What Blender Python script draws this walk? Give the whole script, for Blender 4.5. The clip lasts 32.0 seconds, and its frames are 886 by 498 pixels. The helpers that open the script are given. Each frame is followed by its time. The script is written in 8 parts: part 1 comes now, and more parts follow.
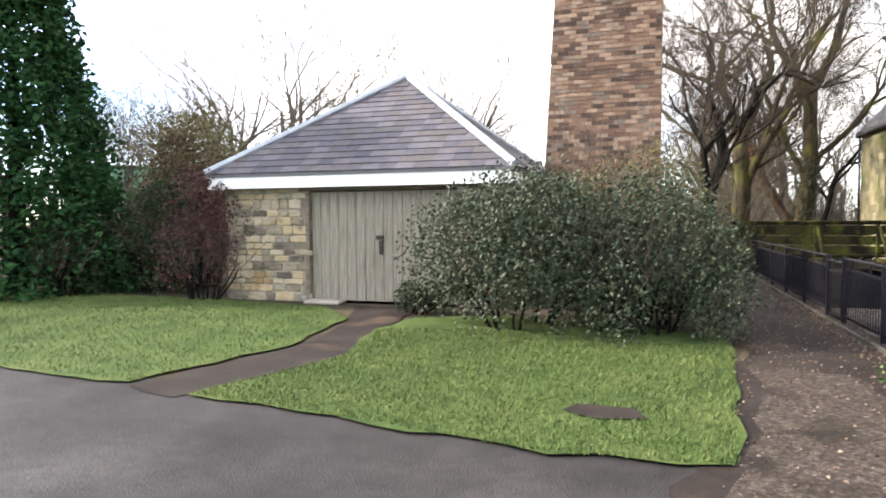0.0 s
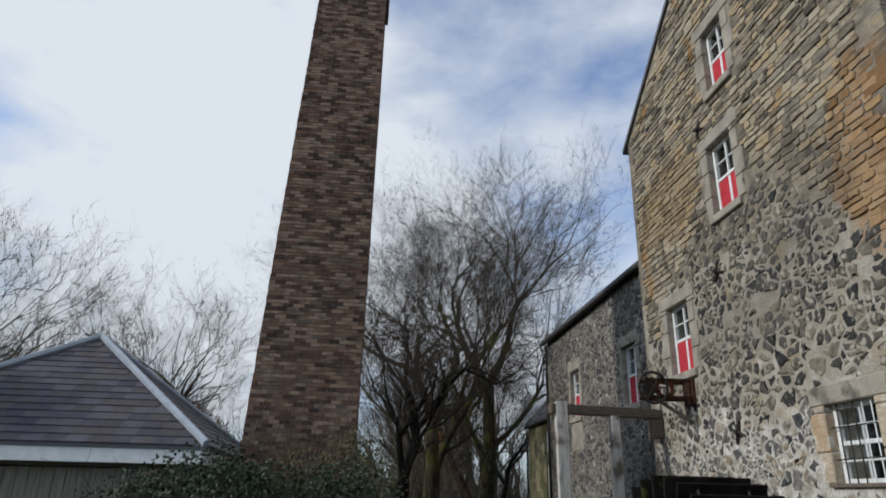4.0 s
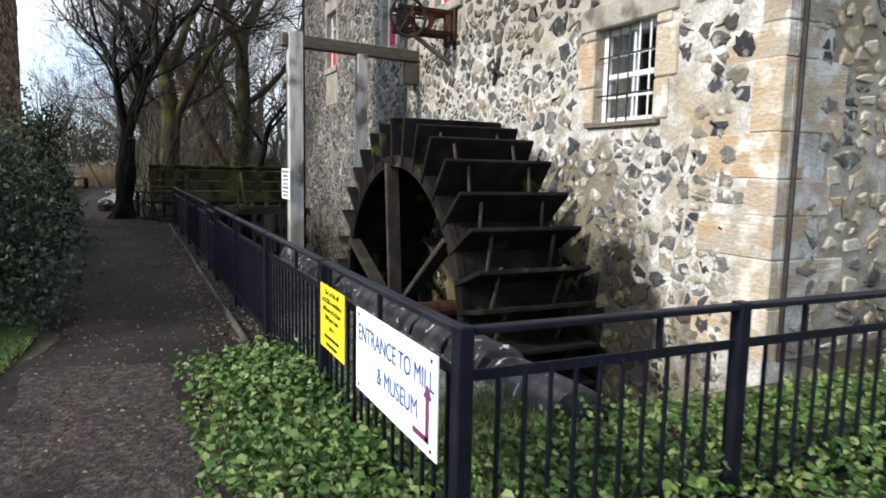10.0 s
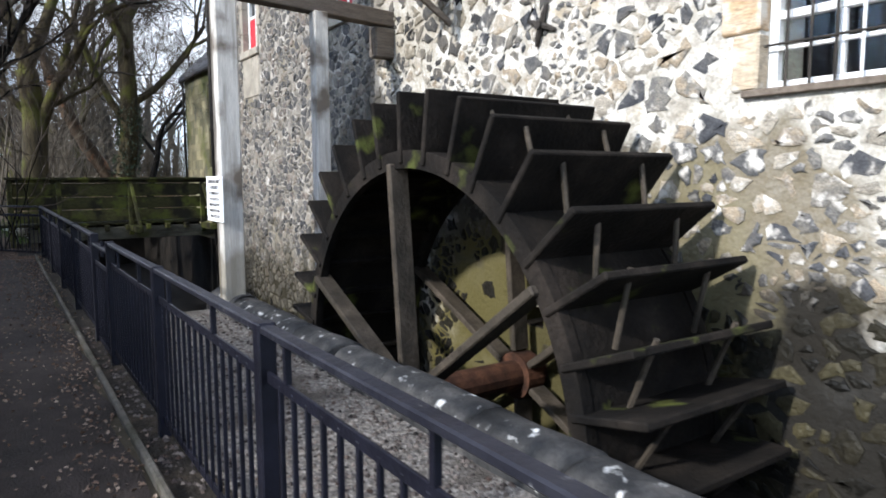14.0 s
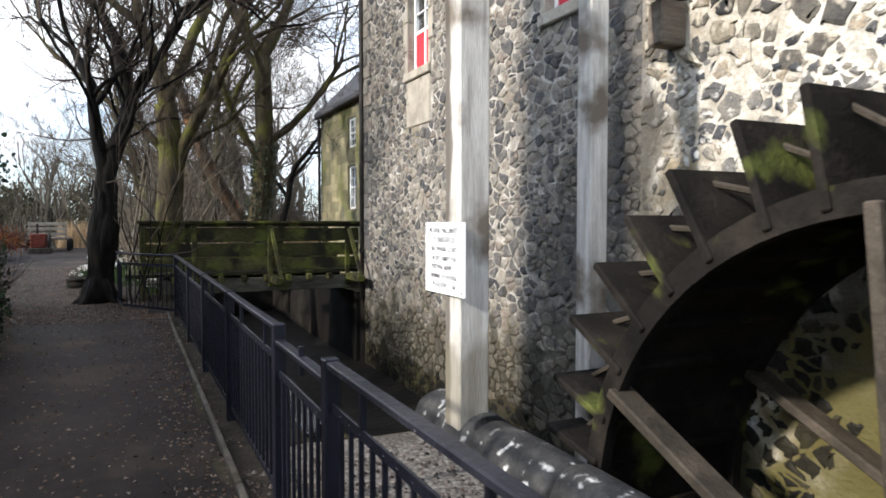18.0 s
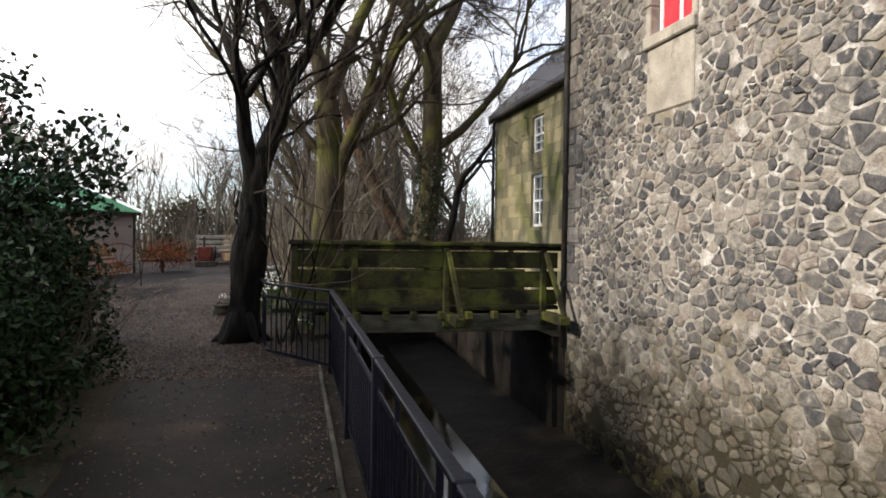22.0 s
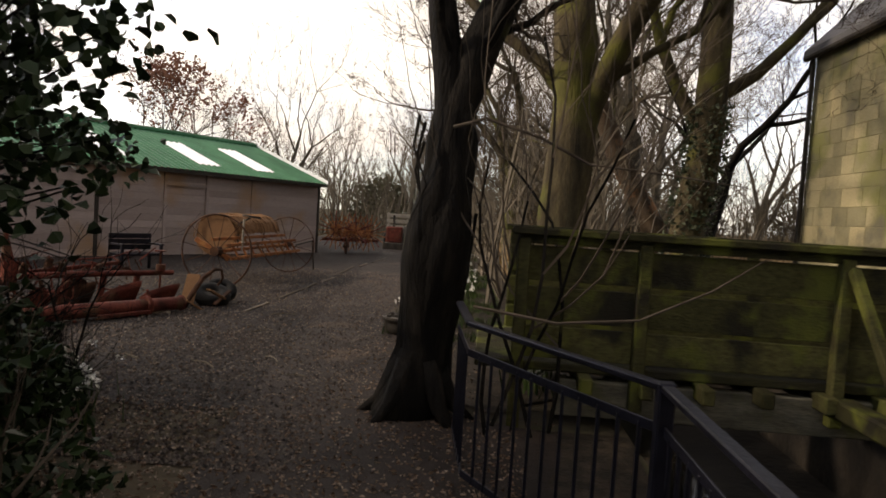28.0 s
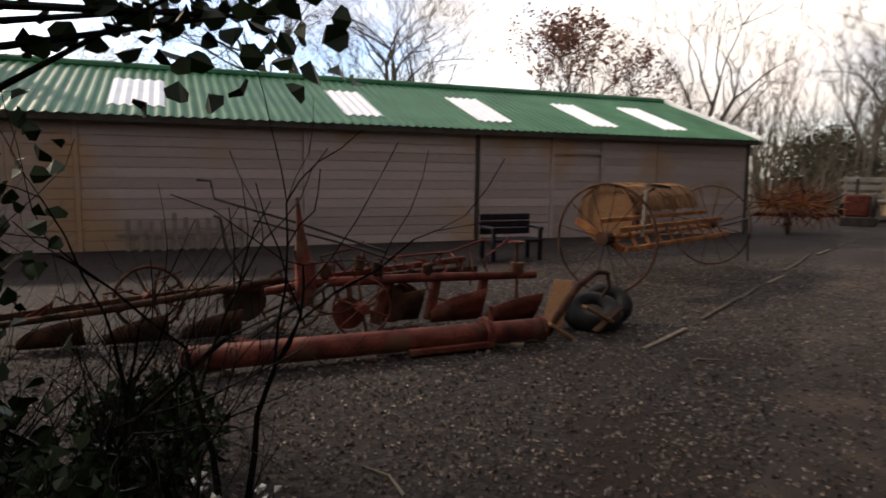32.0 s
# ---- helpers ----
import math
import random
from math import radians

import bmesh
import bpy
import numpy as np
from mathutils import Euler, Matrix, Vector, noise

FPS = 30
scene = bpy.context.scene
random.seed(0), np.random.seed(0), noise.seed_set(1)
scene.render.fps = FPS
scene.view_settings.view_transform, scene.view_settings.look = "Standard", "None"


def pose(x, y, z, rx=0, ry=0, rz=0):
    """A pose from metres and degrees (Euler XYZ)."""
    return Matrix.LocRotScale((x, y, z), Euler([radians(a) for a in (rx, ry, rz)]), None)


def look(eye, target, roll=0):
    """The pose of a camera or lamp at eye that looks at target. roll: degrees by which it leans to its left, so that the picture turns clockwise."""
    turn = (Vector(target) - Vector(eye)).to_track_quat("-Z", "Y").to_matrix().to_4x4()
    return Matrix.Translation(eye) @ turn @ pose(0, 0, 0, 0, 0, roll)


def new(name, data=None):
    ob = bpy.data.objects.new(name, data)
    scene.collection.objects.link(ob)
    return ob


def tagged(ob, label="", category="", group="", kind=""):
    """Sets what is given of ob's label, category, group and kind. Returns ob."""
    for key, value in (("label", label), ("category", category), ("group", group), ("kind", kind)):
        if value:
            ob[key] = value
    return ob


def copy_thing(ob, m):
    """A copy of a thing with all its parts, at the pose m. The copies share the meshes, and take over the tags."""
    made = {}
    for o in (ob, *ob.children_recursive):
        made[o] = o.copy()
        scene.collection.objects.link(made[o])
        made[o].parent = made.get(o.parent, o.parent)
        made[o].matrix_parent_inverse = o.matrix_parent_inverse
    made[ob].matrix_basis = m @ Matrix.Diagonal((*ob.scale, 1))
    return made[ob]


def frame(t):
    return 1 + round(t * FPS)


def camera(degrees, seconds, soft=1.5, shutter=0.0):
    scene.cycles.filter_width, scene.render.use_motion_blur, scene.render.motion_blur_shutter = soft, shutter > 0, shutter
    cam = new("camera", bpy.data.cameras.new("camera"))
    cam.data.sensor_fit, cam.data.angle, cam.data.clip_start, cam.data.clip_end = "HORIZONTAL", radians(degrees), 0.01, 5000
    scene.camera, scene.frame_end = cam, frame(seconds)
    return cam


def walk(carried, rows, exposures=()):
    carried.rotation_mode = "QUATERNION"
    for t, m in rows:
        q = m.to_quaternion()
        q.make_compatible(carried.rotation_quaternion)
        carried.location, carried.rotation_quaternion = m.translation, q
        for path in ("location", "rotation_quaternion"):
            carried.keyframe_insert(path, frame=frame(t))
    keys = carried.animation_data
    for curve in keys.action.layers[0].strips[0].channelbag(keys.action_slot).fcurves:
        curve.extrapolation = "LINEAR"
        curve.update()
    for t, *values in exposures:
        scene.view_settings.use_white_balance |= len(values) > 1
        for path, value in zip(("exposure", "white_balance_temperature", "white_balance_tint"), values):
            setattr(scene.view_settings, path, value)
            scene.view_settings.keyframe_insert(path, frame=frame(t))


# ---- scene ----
cam = camera(67.5, 32.0, 1.7, 0.4)
PATH = [
    (0, (-0.985, 0.360, 1.650), (-1.597, 2.262, 1.568), -0.30),
    (0.5, (-0.980, 0.370, 1.650), (-1.482, 2.306, 1.666), 0.70),
    (1, (-0.973, 0.386, 1.651), (-1.351, 2.343, 1.810), 0.50),
    (1.5, (-1.023, 0.193, 1.728), (-1.295, 2.154, 2.014), 1.10),
    (2, (-1.023, 0.087, 1.710), (-1.149, 2.046, 2.094), 1.20),
    (2.5, (-0.933, 0.132, 1.804), (-0.953, 2.074, 2.281), 1.20),
    (3, (-0.868, 0.058, 1.780), (-0.763, 1.982, 2.314), 1.40),
    (3.5, (-0.835, -0.021, 1.861), (-0.660, 1.878, 2.466), 1.20),
    (5.5, (-0.739, 0.094, 1.966), (-0.380, 1.840, 2.873), 0.40),
    (6, (-0.723, 0.130, 1.894), (-0.230, 1.910, 2.662), -0.30),
    (6.5, (-0.640, 0.221, 1.776), (0.002, 2.029, 2.341), -0.20),
    (7, (-0.391, 0.398, 1.708), (0.310, 2.243, 2.032), 0.20),
    (7.5, (-0.130, 0.559, 1.653), (0.528, 2.447, 1.707), 1.58),
    (8, (0.076, 0.793, 1.608), (0.708, 2.688, 1.512), 0.79),
    (8.5, (0.319, 1.162, 1.614), (1.022, 3.017, 1.361), -0.51),
    (9, (0.581, 1.556, 1.579), (1.333, 3.396, 1.357), -1.22),
    (9.5, (0.732, 1.968, 1.627), (1.462, 3.820, 1.436), 1.25),
    (10, (0.785, 2.506, 1.623), (1.631, 4.302, 1.387), 1.13),
    (10.5, (0.841, 2.956, 1.568), (1.644, 4.779, 1.390), -0.46),
    (11, (0.861, 3.441, 1.591), (1.737, 5.226, 1.379), 0.55),
    (11.5, (0.788, 3.942, 1.593), (1.850, 5.623, 1.374), -0.31),
    (12, (0.806, 4.373, 1.584), (1.857, 6.061, 1.377), -0.33),
    (12.5, (0.919, 4.846, 1.583), (1.978, 6.528, 1.353), -0.12),
    (13, (0.946, 5.299, 1.577), (2.080, 6.932, 1.357), -0.13),
    (13.5, (0.993, 5.724, 1.573), (2.127, 7.355, 1.342), -0.36),
    (14, (1.091, 6.148, 1.568), (2.201, 7.798, 1.356), -0.21),
    (14.5, (1.093, 6.601, 1.569), (2.204, 8.257, 1.420), 0.10),
    (16.5, (1.021, 8.304, 1.598), (2.087, 9.99, 1.455), 2.3),
    (17, (1.07, 8.721, 1.589), (1.924, 10.527, 1.495), 0.3),
    (17.5, (1.129, 9.185, 1.586), (1.917, 11.022, 1.504), 0.5),
    (18, (1.129, 9.651, 1.607), (1.983, 11.457, 1.524), 0.0),
    (18.5, (1.205, 10.154, 1.574), (1.977, 11.997, 1.497), 0.1),
    (19, (1.219, 10.626, 1.592), (1.902, 12.503, 1.483), 0.3),
    (19.5, (1.188, 11.1, 1.63), (1.852, 12.982, 1.498), -1.1),
    (20, (1.231, 11.554, 1.627), (1.844, 13.456, 1.54), -0.9),
    (20.5, (1.229, 11.961, 1.654), (1.811, 13.873, 1.589), 0.2),
    (21, (1.236, 12.455, 1.731), (1.831, 14.364, 1.674), -0.8),
    (21.5, (1.34, 12.896, 1.713), (1.854, 14.829, 1.708), -0.7),
    (22, (1.37, 13.331, 1.742), (1.807, 15.282, 1.7), 0.8),
    (22.5, (1.344, 13.773, 1.722), (1.82, 15.715, 1.758), 0.3),
    (23, (1.337, 14.223, 1.698), (1.794, 16.169, 1.761), 1.7),
    (23.5, (1.276, 14.672, 1.675), (1.64, 16.637, 1.757), 2.2),
    (24, (1.148, 15.247, 1.665), (1.610, 17.192, 1.724), 1.29),
    (24.5, (1.149, 15.718, 1.603), (1.576, 17.671, 1.679), 0.69),
    (25, (1.140, 16.170, 1.629), (1.451, 18.145, 1.675), 1.42),
    (25.5, (1.106, 16.669, 1.601), (1.358, 18.652, 1.641), 1.06),
    (26, (1.115, 17.125, 1.598), (1.253, 19.120, 1.629), 0.44),
    (26.5, (1.126, 17.533, 1.633), (1.132, 19.533, 1.643), 2.62),
    (28.5, (0.969, 19.385, 1.673), (0.787, 21.373, 1.555), 3.01),
    (29, (0.845, 19.939, 1.640), (0.503, 21.909, 1.570), 2.96),
    (29.5, (0.699, 20.450, 1.662), (0.058, 22.343, 1.597), 4.50),
    (30, (0.566, 21.055, 1.688), (-0.121, 22.928, 1.551), 4.25),
    (30.5, (0.223, 21.630, 1.530), (-0.583, 23.457, 1.413), 2.98),
    (31, (-0.036, 22.343, 1.534), (-0.978, 24.097, 1.342), 2.22),
    (31.5, (-0.290, 22.726, 1.495), (-1.318, 24.430, 1.295), 1.51),
    (32, (-0.456, 23.088, 1.506), (-1.670, 24.661, 1.280), 0.71),
]
EXPOSURES = [(0, 1.3, 7200, 13), (1.0, 1.0, 7200, 14), (2.0, 0.2, 7300, 13), (3.0, -0.55, 6900, 10), (5.5, -1.58, 5600, 8), (7.0, -1.65, 6200, 8),
             (8.0, -1.05, 6700, 11), (9.0, -0.25, 6300, 9), (11.0, 0.05, 6200, 9), (13.0, 0.33, 6050, 10), (14.5, 0.48, 5950, 10), (17.0, 0.65, 6300, 10),
             (20.0, 0.42, 6700, 11), (24.0, 0.22, 7500, 13), (26.0, -0.06, 8200, 14), (29.0, -0.12, 8500, 17), (30.5, -0.1, 8200, 17), (32.0, -0.22, 8000, 18)]
walk(cam, [(t, look(eye, at, roll)) for t, eye, at, roll in PATH], EXPOSURES)

# ---- sky and sun ----
SUN_AZ, SUN_EL = 264.0, 29.0  # degrees clockwise from +y, above the horizon
world = bpy.data.worlds.new("sky")
scene.world = world
world.use_nodes = True
wn, wl = world.node_tree.nodes, world.node_tree.links
wn.clear()
w_out, w_bg, w_sky = wn.new("ShaderNodeOutputWorld"), wn.new("ShaderNodeBackground"), wn.new("ShaderNodeTexSky")
w_sky.sky_type, w_sky.sun_disc = "NISHITA", False
w_sky.sun_elevation, w_sky.sun_rotation = radians(SUN_EL), radians(SUN_AZ)
w_co, w_map, w_noise, w_ramp, w_mix = (wn.new("ShaderNodeTexCoord"), wn.new("ShaderNodeMapping"), wn.new("ShaderNodeTexNoise"),
                                       wn.new("ShaderNodeValToRGB"), wn.new("ShaderNodeMix"))
w_map.inputs["Scale"].default_value = (1.0, 1.0, 1.9)
w_map.inputs["Location"].default_value = (3.1, 0.4, 0.7)
w_noise.inputs["Scale"].default_value, w_noise.inputs["Detail"].default_value, w_noise.inputs["Roughness"].default_value = 1.9, 7.0, 0.55
w_ramp.color_ramp.elements[0].position, w_ramp.color_ramp.elements[1].position = 0.35, 0.58
w_mix.data_type = "RGBA"
w_mix.inputs[7].default_value = (17.0, 17.6, 18.4, 1)
wl.new(w_co.outputs["Generated"], w_map.inputs["Vector"])
wl.new(w_map.outputs[0], w_noise.inputs["Vector"])
wl.new(w_noise.outputs[0], w_ramp.inputs[0])
wl.new(w_ramp.outputs[0], w_mix.inputs[0])
w_tint = wn.new("ShaderNodeMix")
w_tint.data_type, w_tint.blend_type = "RGBA", "MULTIPLY"
w_tint.inputs[0].default_value, w_tint.inputs[7].default_value = 1.0, (2.5, 3.2, 4.1, 1)
wl.new(w_sky.outputs[0], w_tint.inputs[6])
wl.new(w_tint.outputs[2], w_mix.inputs[6])
wl.new(w_mix.outputs[2], w_bg.inputs[0])
wl.new(w_bg.outputs[0], w_out.inputs[0])
w_bg.inputs[1].default_value = 0.095
sun_data = bpy.data.lights.new("sun", "SUN")
sun_data.energy, sun_data.angle, sun_data.color = 5.0, radians(3), (1.0, 0.95, 0.88)
sun = new("sun", sun_data)
_az, _el = radians(SUN_AZ), radians(SUN_EL)
sun.matrix_world = look((40 * math.sin(_az) * math.cos(_el), 40 * math.cos(_az) * math.cos(_el), 40 * math.sin(_el)), (0, 0, 0))

# ---- materials ----
def mat(name, stops, scale=4.0, rough=0.85, metal=0.0, fine=0.0, bump=0.3, bump_scale=30.0, per="", detail=6.0, stretch=(1, 1, 1), spec=0.12,
        moss=None, dirt=None, washes=()):
    """A procedural surface: a ramp of colours over noise, a second finer grain, relief, and where wanted a tone for
    each piece.
    moss: (colour, scale, threshold) of patches over it; dirt: the same. Last: (middle, reach, colour, cover) of damp,
    mossy or painted-shade areas."""
    m = bpy.data.materials.new(name)
    m.use_nodes = True
    n, l = m.node_tree.nodes, m.node_tree.links
    b = n["Principled BSDF"]
    co, mp = n.new("ShaderNodeNewGeometry"), n.new("ShaderNodeMapping")
    mp.inputs["Scale"].default_value = stretch
    l.new(co.outputs["Position"], mp.inputs["Vector"])
    no, ra = n.new("ShaderNodeTexNoise"), n.new("ShaderNodeValToRGB")
    no.inputs["Scale"].default_value, no.inputs["Detail"].default_value = scale, detail
    l.new(mp.outputs[0], no.inputs["Vector"])
    drive = no.outputs[0]
    if per:
        src = n.new("ShaderNodeObjectInfo").outputs["Random"] if per == "object" else n.new("ShaderNodeNewGeometry").outputs["Random Per Island"]
        mx = n.new("ShaderNodeMath")
        mx.operation = "MULTIPLY_ADD"
        mx.inputs[1].default_value, mx.inputs[2].default_value = 0.6, -0.3
        l.new(no.outputs[0], mx.inputs[0])
        ad = n.new("ShaderNodeMath")
        ad.operation, ad.use_clamp = "ADD", True
        l.new(mx.outputs[0], ad.inputs[0])
        l.new(src, ad.inputs[1])
        drive = ad.outputs[0]
    e = ra.color_ramp.elements
    lo, hi = (0.0, 1.0) if per else (0.3, 0.7)
    while len(e) < len(stops):
        e.new(0.5)
    for k, c in enumerate(stops):
        e[k].position = lo + (hi - lo) * k / max(1, len(stops) - 1)
        e[k].color = (*c, 1)
    l.new(drive, ra.inputs[0])
    col = ra.outputs[0]

    def over(col, fac, colour, blend="MIX"):
        q = n.new("ShaderNodeMix")
        q.data_type, q.blend_type = "RGBA", blend
        l.new(fac, q.inputs[0])
        l.new(col, q.inputs[6])
        q.inputs[7].default_value = (*colour, 1)
        return q.outputs[2]

    if fine:
        f2, r2 = n.new("ShaderNodeTexNoise"), n.new("ShaderNodeMath")
        f2.inputs["Scale"].default_value, f2.inputs["Detail"].default_value = scale * 9, 4
        l.new(mp.outputs[0], f2.inputs["Vector"])
        r2.operation, r2.use_clamp = "MULTIPLY_ADD", True
        r2.inputs[1].default_value, r2.inputs[2].default_value = fine * 3.0, -fine * 1.15
        l.new(f2.outputs[0], r2.inputs[0])
        col = over(col, r2.outputs[0], tuple(c * 0.35 for c in stops[0]))
    for patch in (moss, dirt):
        if patch:
            colour, psc, thr = patch
            f3, r3 = n.new("ShaderNodeTexNoise"), n.new("ShaderNodeValToRGB")
            f3.inputs["Scale"].default_value, f3.inputs["Detail"].default_value = psc, 7
            l.new(co.outputs["Position"], f3.inputs["Vector"])
            r3.color_ramp.elements[0].position, r3.color_ramp.elements[1].position = thr, thr + 0.12
            l.new(f3.outputs[0], r3.inputs[0])
            col = over(col, r3.outputs[0], colour)
    for middle, reach, colour, cover in washes:
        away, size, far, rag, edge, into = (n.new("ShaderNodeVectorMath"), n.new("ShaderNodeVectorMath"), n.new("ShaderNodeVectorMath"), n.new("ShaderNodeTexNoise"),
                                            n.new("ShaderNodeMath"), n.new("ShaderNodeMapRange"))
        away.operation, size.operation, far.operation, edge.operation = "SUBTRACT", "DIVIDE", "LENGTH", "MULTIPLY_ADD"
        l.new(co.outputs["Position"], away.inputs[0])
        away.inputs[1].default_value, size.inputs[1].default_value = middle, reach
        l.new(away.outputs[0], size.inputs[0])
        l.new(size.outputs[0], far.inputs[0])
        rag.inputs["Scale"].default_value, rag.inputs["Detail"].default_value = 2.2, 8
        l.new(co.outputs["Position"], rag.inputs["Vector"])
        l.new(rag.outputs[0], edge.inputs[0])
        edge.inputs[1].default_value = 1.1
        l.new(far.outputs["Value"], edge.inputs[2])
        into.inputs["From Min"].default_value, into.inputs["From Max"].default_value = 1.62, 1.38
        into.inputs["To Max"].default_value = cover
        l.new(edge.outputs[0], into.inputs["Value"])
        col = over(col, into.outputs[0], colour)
    l.new(col, b.inputs["Base Color"])
    b.inputs["Roughness"].default_value, b.inputs["Metallic"].default_value = rough, metal
    b.inputs["Specular IOR Level"].default_value = spec
    if bump:
        bn, bu = n.new("ShaderNodeTexNoise"), n.new("ShaderNodeBump")
        bn.inputs["Scale"].default_value, bn.inputs["Detail"].default_value = bump_scale, 5
        l.new(mp.outputs[0], bn.inputs["Vector"])
        bu.inputs["Strength"].default_value, bu.inputs["Distance"].default_value = bump, 0.02
        l.new(bn.outputs[0], bu.inputs["Height"])
        l.new(bu.outputs[0], b.inputs["Normal"])
    return m


WET_AND_SHADE = [((5.74, 13.9, 3.4), (1, 0.8, 3.4), (0.22, 0.18, 0.115), 0.3), ((5.74, 10.6, -2.3), (3, 6.2, 2.75), (0.085, 0.07, 0.043), 0.8), ((5.92, 19.5, -2.4), (3, 10.5, 2.9), (0.07, 0.058, 0.033), 0.75), ((5.92, 19.5, -2.4), (3, 11, 2.3), (0.022, 0.019, 0.011), 0.95),
       # First here: painted shade on the wall behind the wheel; then damp and moss.
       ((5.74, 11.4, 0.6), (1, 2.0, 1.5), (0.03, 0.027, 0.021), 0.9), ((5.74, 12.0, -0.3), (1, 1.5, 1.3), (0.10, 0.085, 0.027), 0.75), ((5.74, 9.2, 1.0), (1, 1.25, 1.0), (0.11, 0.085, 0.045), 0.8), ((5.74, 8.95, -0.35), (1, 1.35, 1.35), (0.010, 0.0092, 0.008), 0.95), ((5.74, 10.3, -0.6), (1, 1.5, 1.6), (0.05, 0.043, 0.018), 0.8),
       # Dark strip beside the gable, then the chimney's shadow painted over damp, then brown.
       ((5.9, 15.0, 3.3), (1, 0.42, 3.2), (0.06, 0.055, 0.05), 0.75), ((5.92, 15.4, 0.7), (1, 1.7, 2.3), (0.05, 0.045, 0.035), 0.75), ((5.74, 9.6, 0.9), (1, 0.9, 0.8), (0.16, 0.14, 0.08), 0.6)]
HIGH = [((5.74, 10.0, 6.4), (2, 8.0, 3.2), (0.24, 0.205, 0.15), 0.6), ((5.74, 7.0, 6.3), (1.5, 0.9, 1.7), (0.32, 0.16, 0.05), 0.5), ((5.74, 8.9, 6.4), (1, 1.5, 1.1), (0.06, 0.054, 0.047), 0.35),
        ((5.74, 13.0, 8.2), (1, 1.6, 0.9), (0.26, 0.17, 0.07), 0.45), ((5.74, 10.6, 4.9), (1, 2.2, 0.6), (0.07, 0.062, 0.052), 0.3)]
DARK = [(c, r, k, v * 0.55) for c, r, k, v in WET_AND_SHADE if max(k) < 0.1]
SOAKED_AND_SHADE = [(c, r, k, v * 0.9) for c, r, k, v in WET_AND_SHADE if max(k) < 0.1]
WHIN = [(0.045, 0.046, 0.05), (0.075, 0.075, 0.078), (0.12, 0.113, 0.105), (0.19, 0.172, 0.145), (0.30, 0.265, 0.21), (0.40, 0.355, 0.285), (0.34, 0.27, 0.185), (0.22, 0.20, 0.17), (0.15, 0.142, 0.13), (0.09, 0.088, 0.086)]
SAND = [(0.08, 0.07, 0.055), (0.22, 0.18, 0.13), (0.34, 0.285, 0.20), (0.44, 0.38, 0.28), (0.42, 0.315, 0.18), (0.29, 0.255, 0.20), (0.14, 0.12, 0.095)]
m_whin_o = mat("whinstone_piece", WHIN, 9, 0.8, fine=0.6, bump=1.0, bump_scale=16, per="object", moss=((0.56, 0.525, 0.465), 8, 0.545), washes=SOAKED_AND_SHADE)
m_whin_i = mat("whinstone", WHIN, 9, 0.8, fine=0.6, bump=1.0, bump_scale=16, per="island", moss=((0.56, 0.525, 0.465), 8, 0.545), washes=SOAKED_AND_SHADE)
m_high = mat("dark_whinstone", [(0.035, 0.034, 0.034), (0.06, 0.057, 0.053), (0.10, 0.092, 0.08), (0.16, 0.14, 0.11), (0.24, 0.205, 0.15), (0.12, 0.105, 0.085), (0.07, 0.066, 0.06)], 9, 0.8, fine=0.5, bump=1.0, bump_scale=16,
             per="island", moss=((0.36, 0.32, 0.255), 8, 0.54))
WING = [(0.05, 0.05, 0.052), (0.10, 0.095, 0.09), (0.15, 0.138, 0.122), (0.22, 0.20, 0.17), (0.30, 0.27, 0.22), (0.20, 0.16, 0.13), (0.12, 0.112, 0.105), (0.07, 0.068, 0.067), (0.17, 0.155, 0.135), (0.26, 0.235, 0.20)]
m_wing_o = mat("wing_stone_piece", WING, 9, 0.8, fine=0.6, bump=1.0, bump_scale=16, per="object", moss=((0.32, 0.29, 0.24), 9, 0.61), washes=DARK)
m_wing_i = mat("wing_stone", WING, 9, 0.8, fine=0.6, bump=1.0, bump_scale=16, per="island", moss=((0.32, 0.29, 0.24), 9, 0.61), washes=DARK)
MIX = [(0.05, 0.05, 0.052), (0.13, 0.12, 0.105), (0.28, 0.24, 0.19), (0.42, 0.31, 0.18), (0.50, 0.42, 0.30), (0.52, 0.46, 0.36), (0.44, 0.36, 0.25), (0.36, 0.26, 0.15), (0.16, 0.145, 0.13)]
m_mix_o = mat("mixed_stone_piece", MIX, 5, 0.85, fine=0.35, bump=0.7, bump_scale=20, per="object", moss=((0.46, 0.415, 0.335), 8, 0.54))
m_mix_i = mat("mixed_stone", MIX, 5, 0.85, fine=0.35, bump=0.7, bump_scale=20, per="island", moss=((0.46, 0.415, 0.335), 8, 0.54))
m_sand_o = mat("sandstone_piece", SAND, 5, 0.88, fine=0.4, bump=0.6, bump_scale=20, per="object", stretch=(1, 1, 2.2), moss=((0.055, 0.05, 0.044), 2.2, 0.60), dirt=((0.30, 0.17, 0.06), 1.1, 0.62), washes=HIGH[1:4])
m_sand_i = mat("sandstone", SAND, 5, 0.88, fine=0.4, bump=0.6, bump_scale=20, per="island", stretch=(1, 1, 2.2), moss=((0.055, 0.05, 0.044), 2.2, 0.60), dirt=((0.30, 0.17, 0.06), 1.1, 0.62), washes=HIGH[1:4])
m_quoin = mat("quoin_stone", [(0.30, 0.25, 0.185), (0.43, 0.35, 0.245), (0.50, 0.41, 0.30), (0.44, 0.30, 0.17), (0.40, 0.36, 0.29), (0.45, 0.33, 0.235)], 2.6, 0.9, fine=0.4, bump=0.9, bump_scale=11,
              per="object", stretch=(1, 1, 2.5), moss=((0.38, 0.24, 0.12), 2.1, 0.6), dirt=((0.58, 0.53, 0.45), 4.0, 0.51))
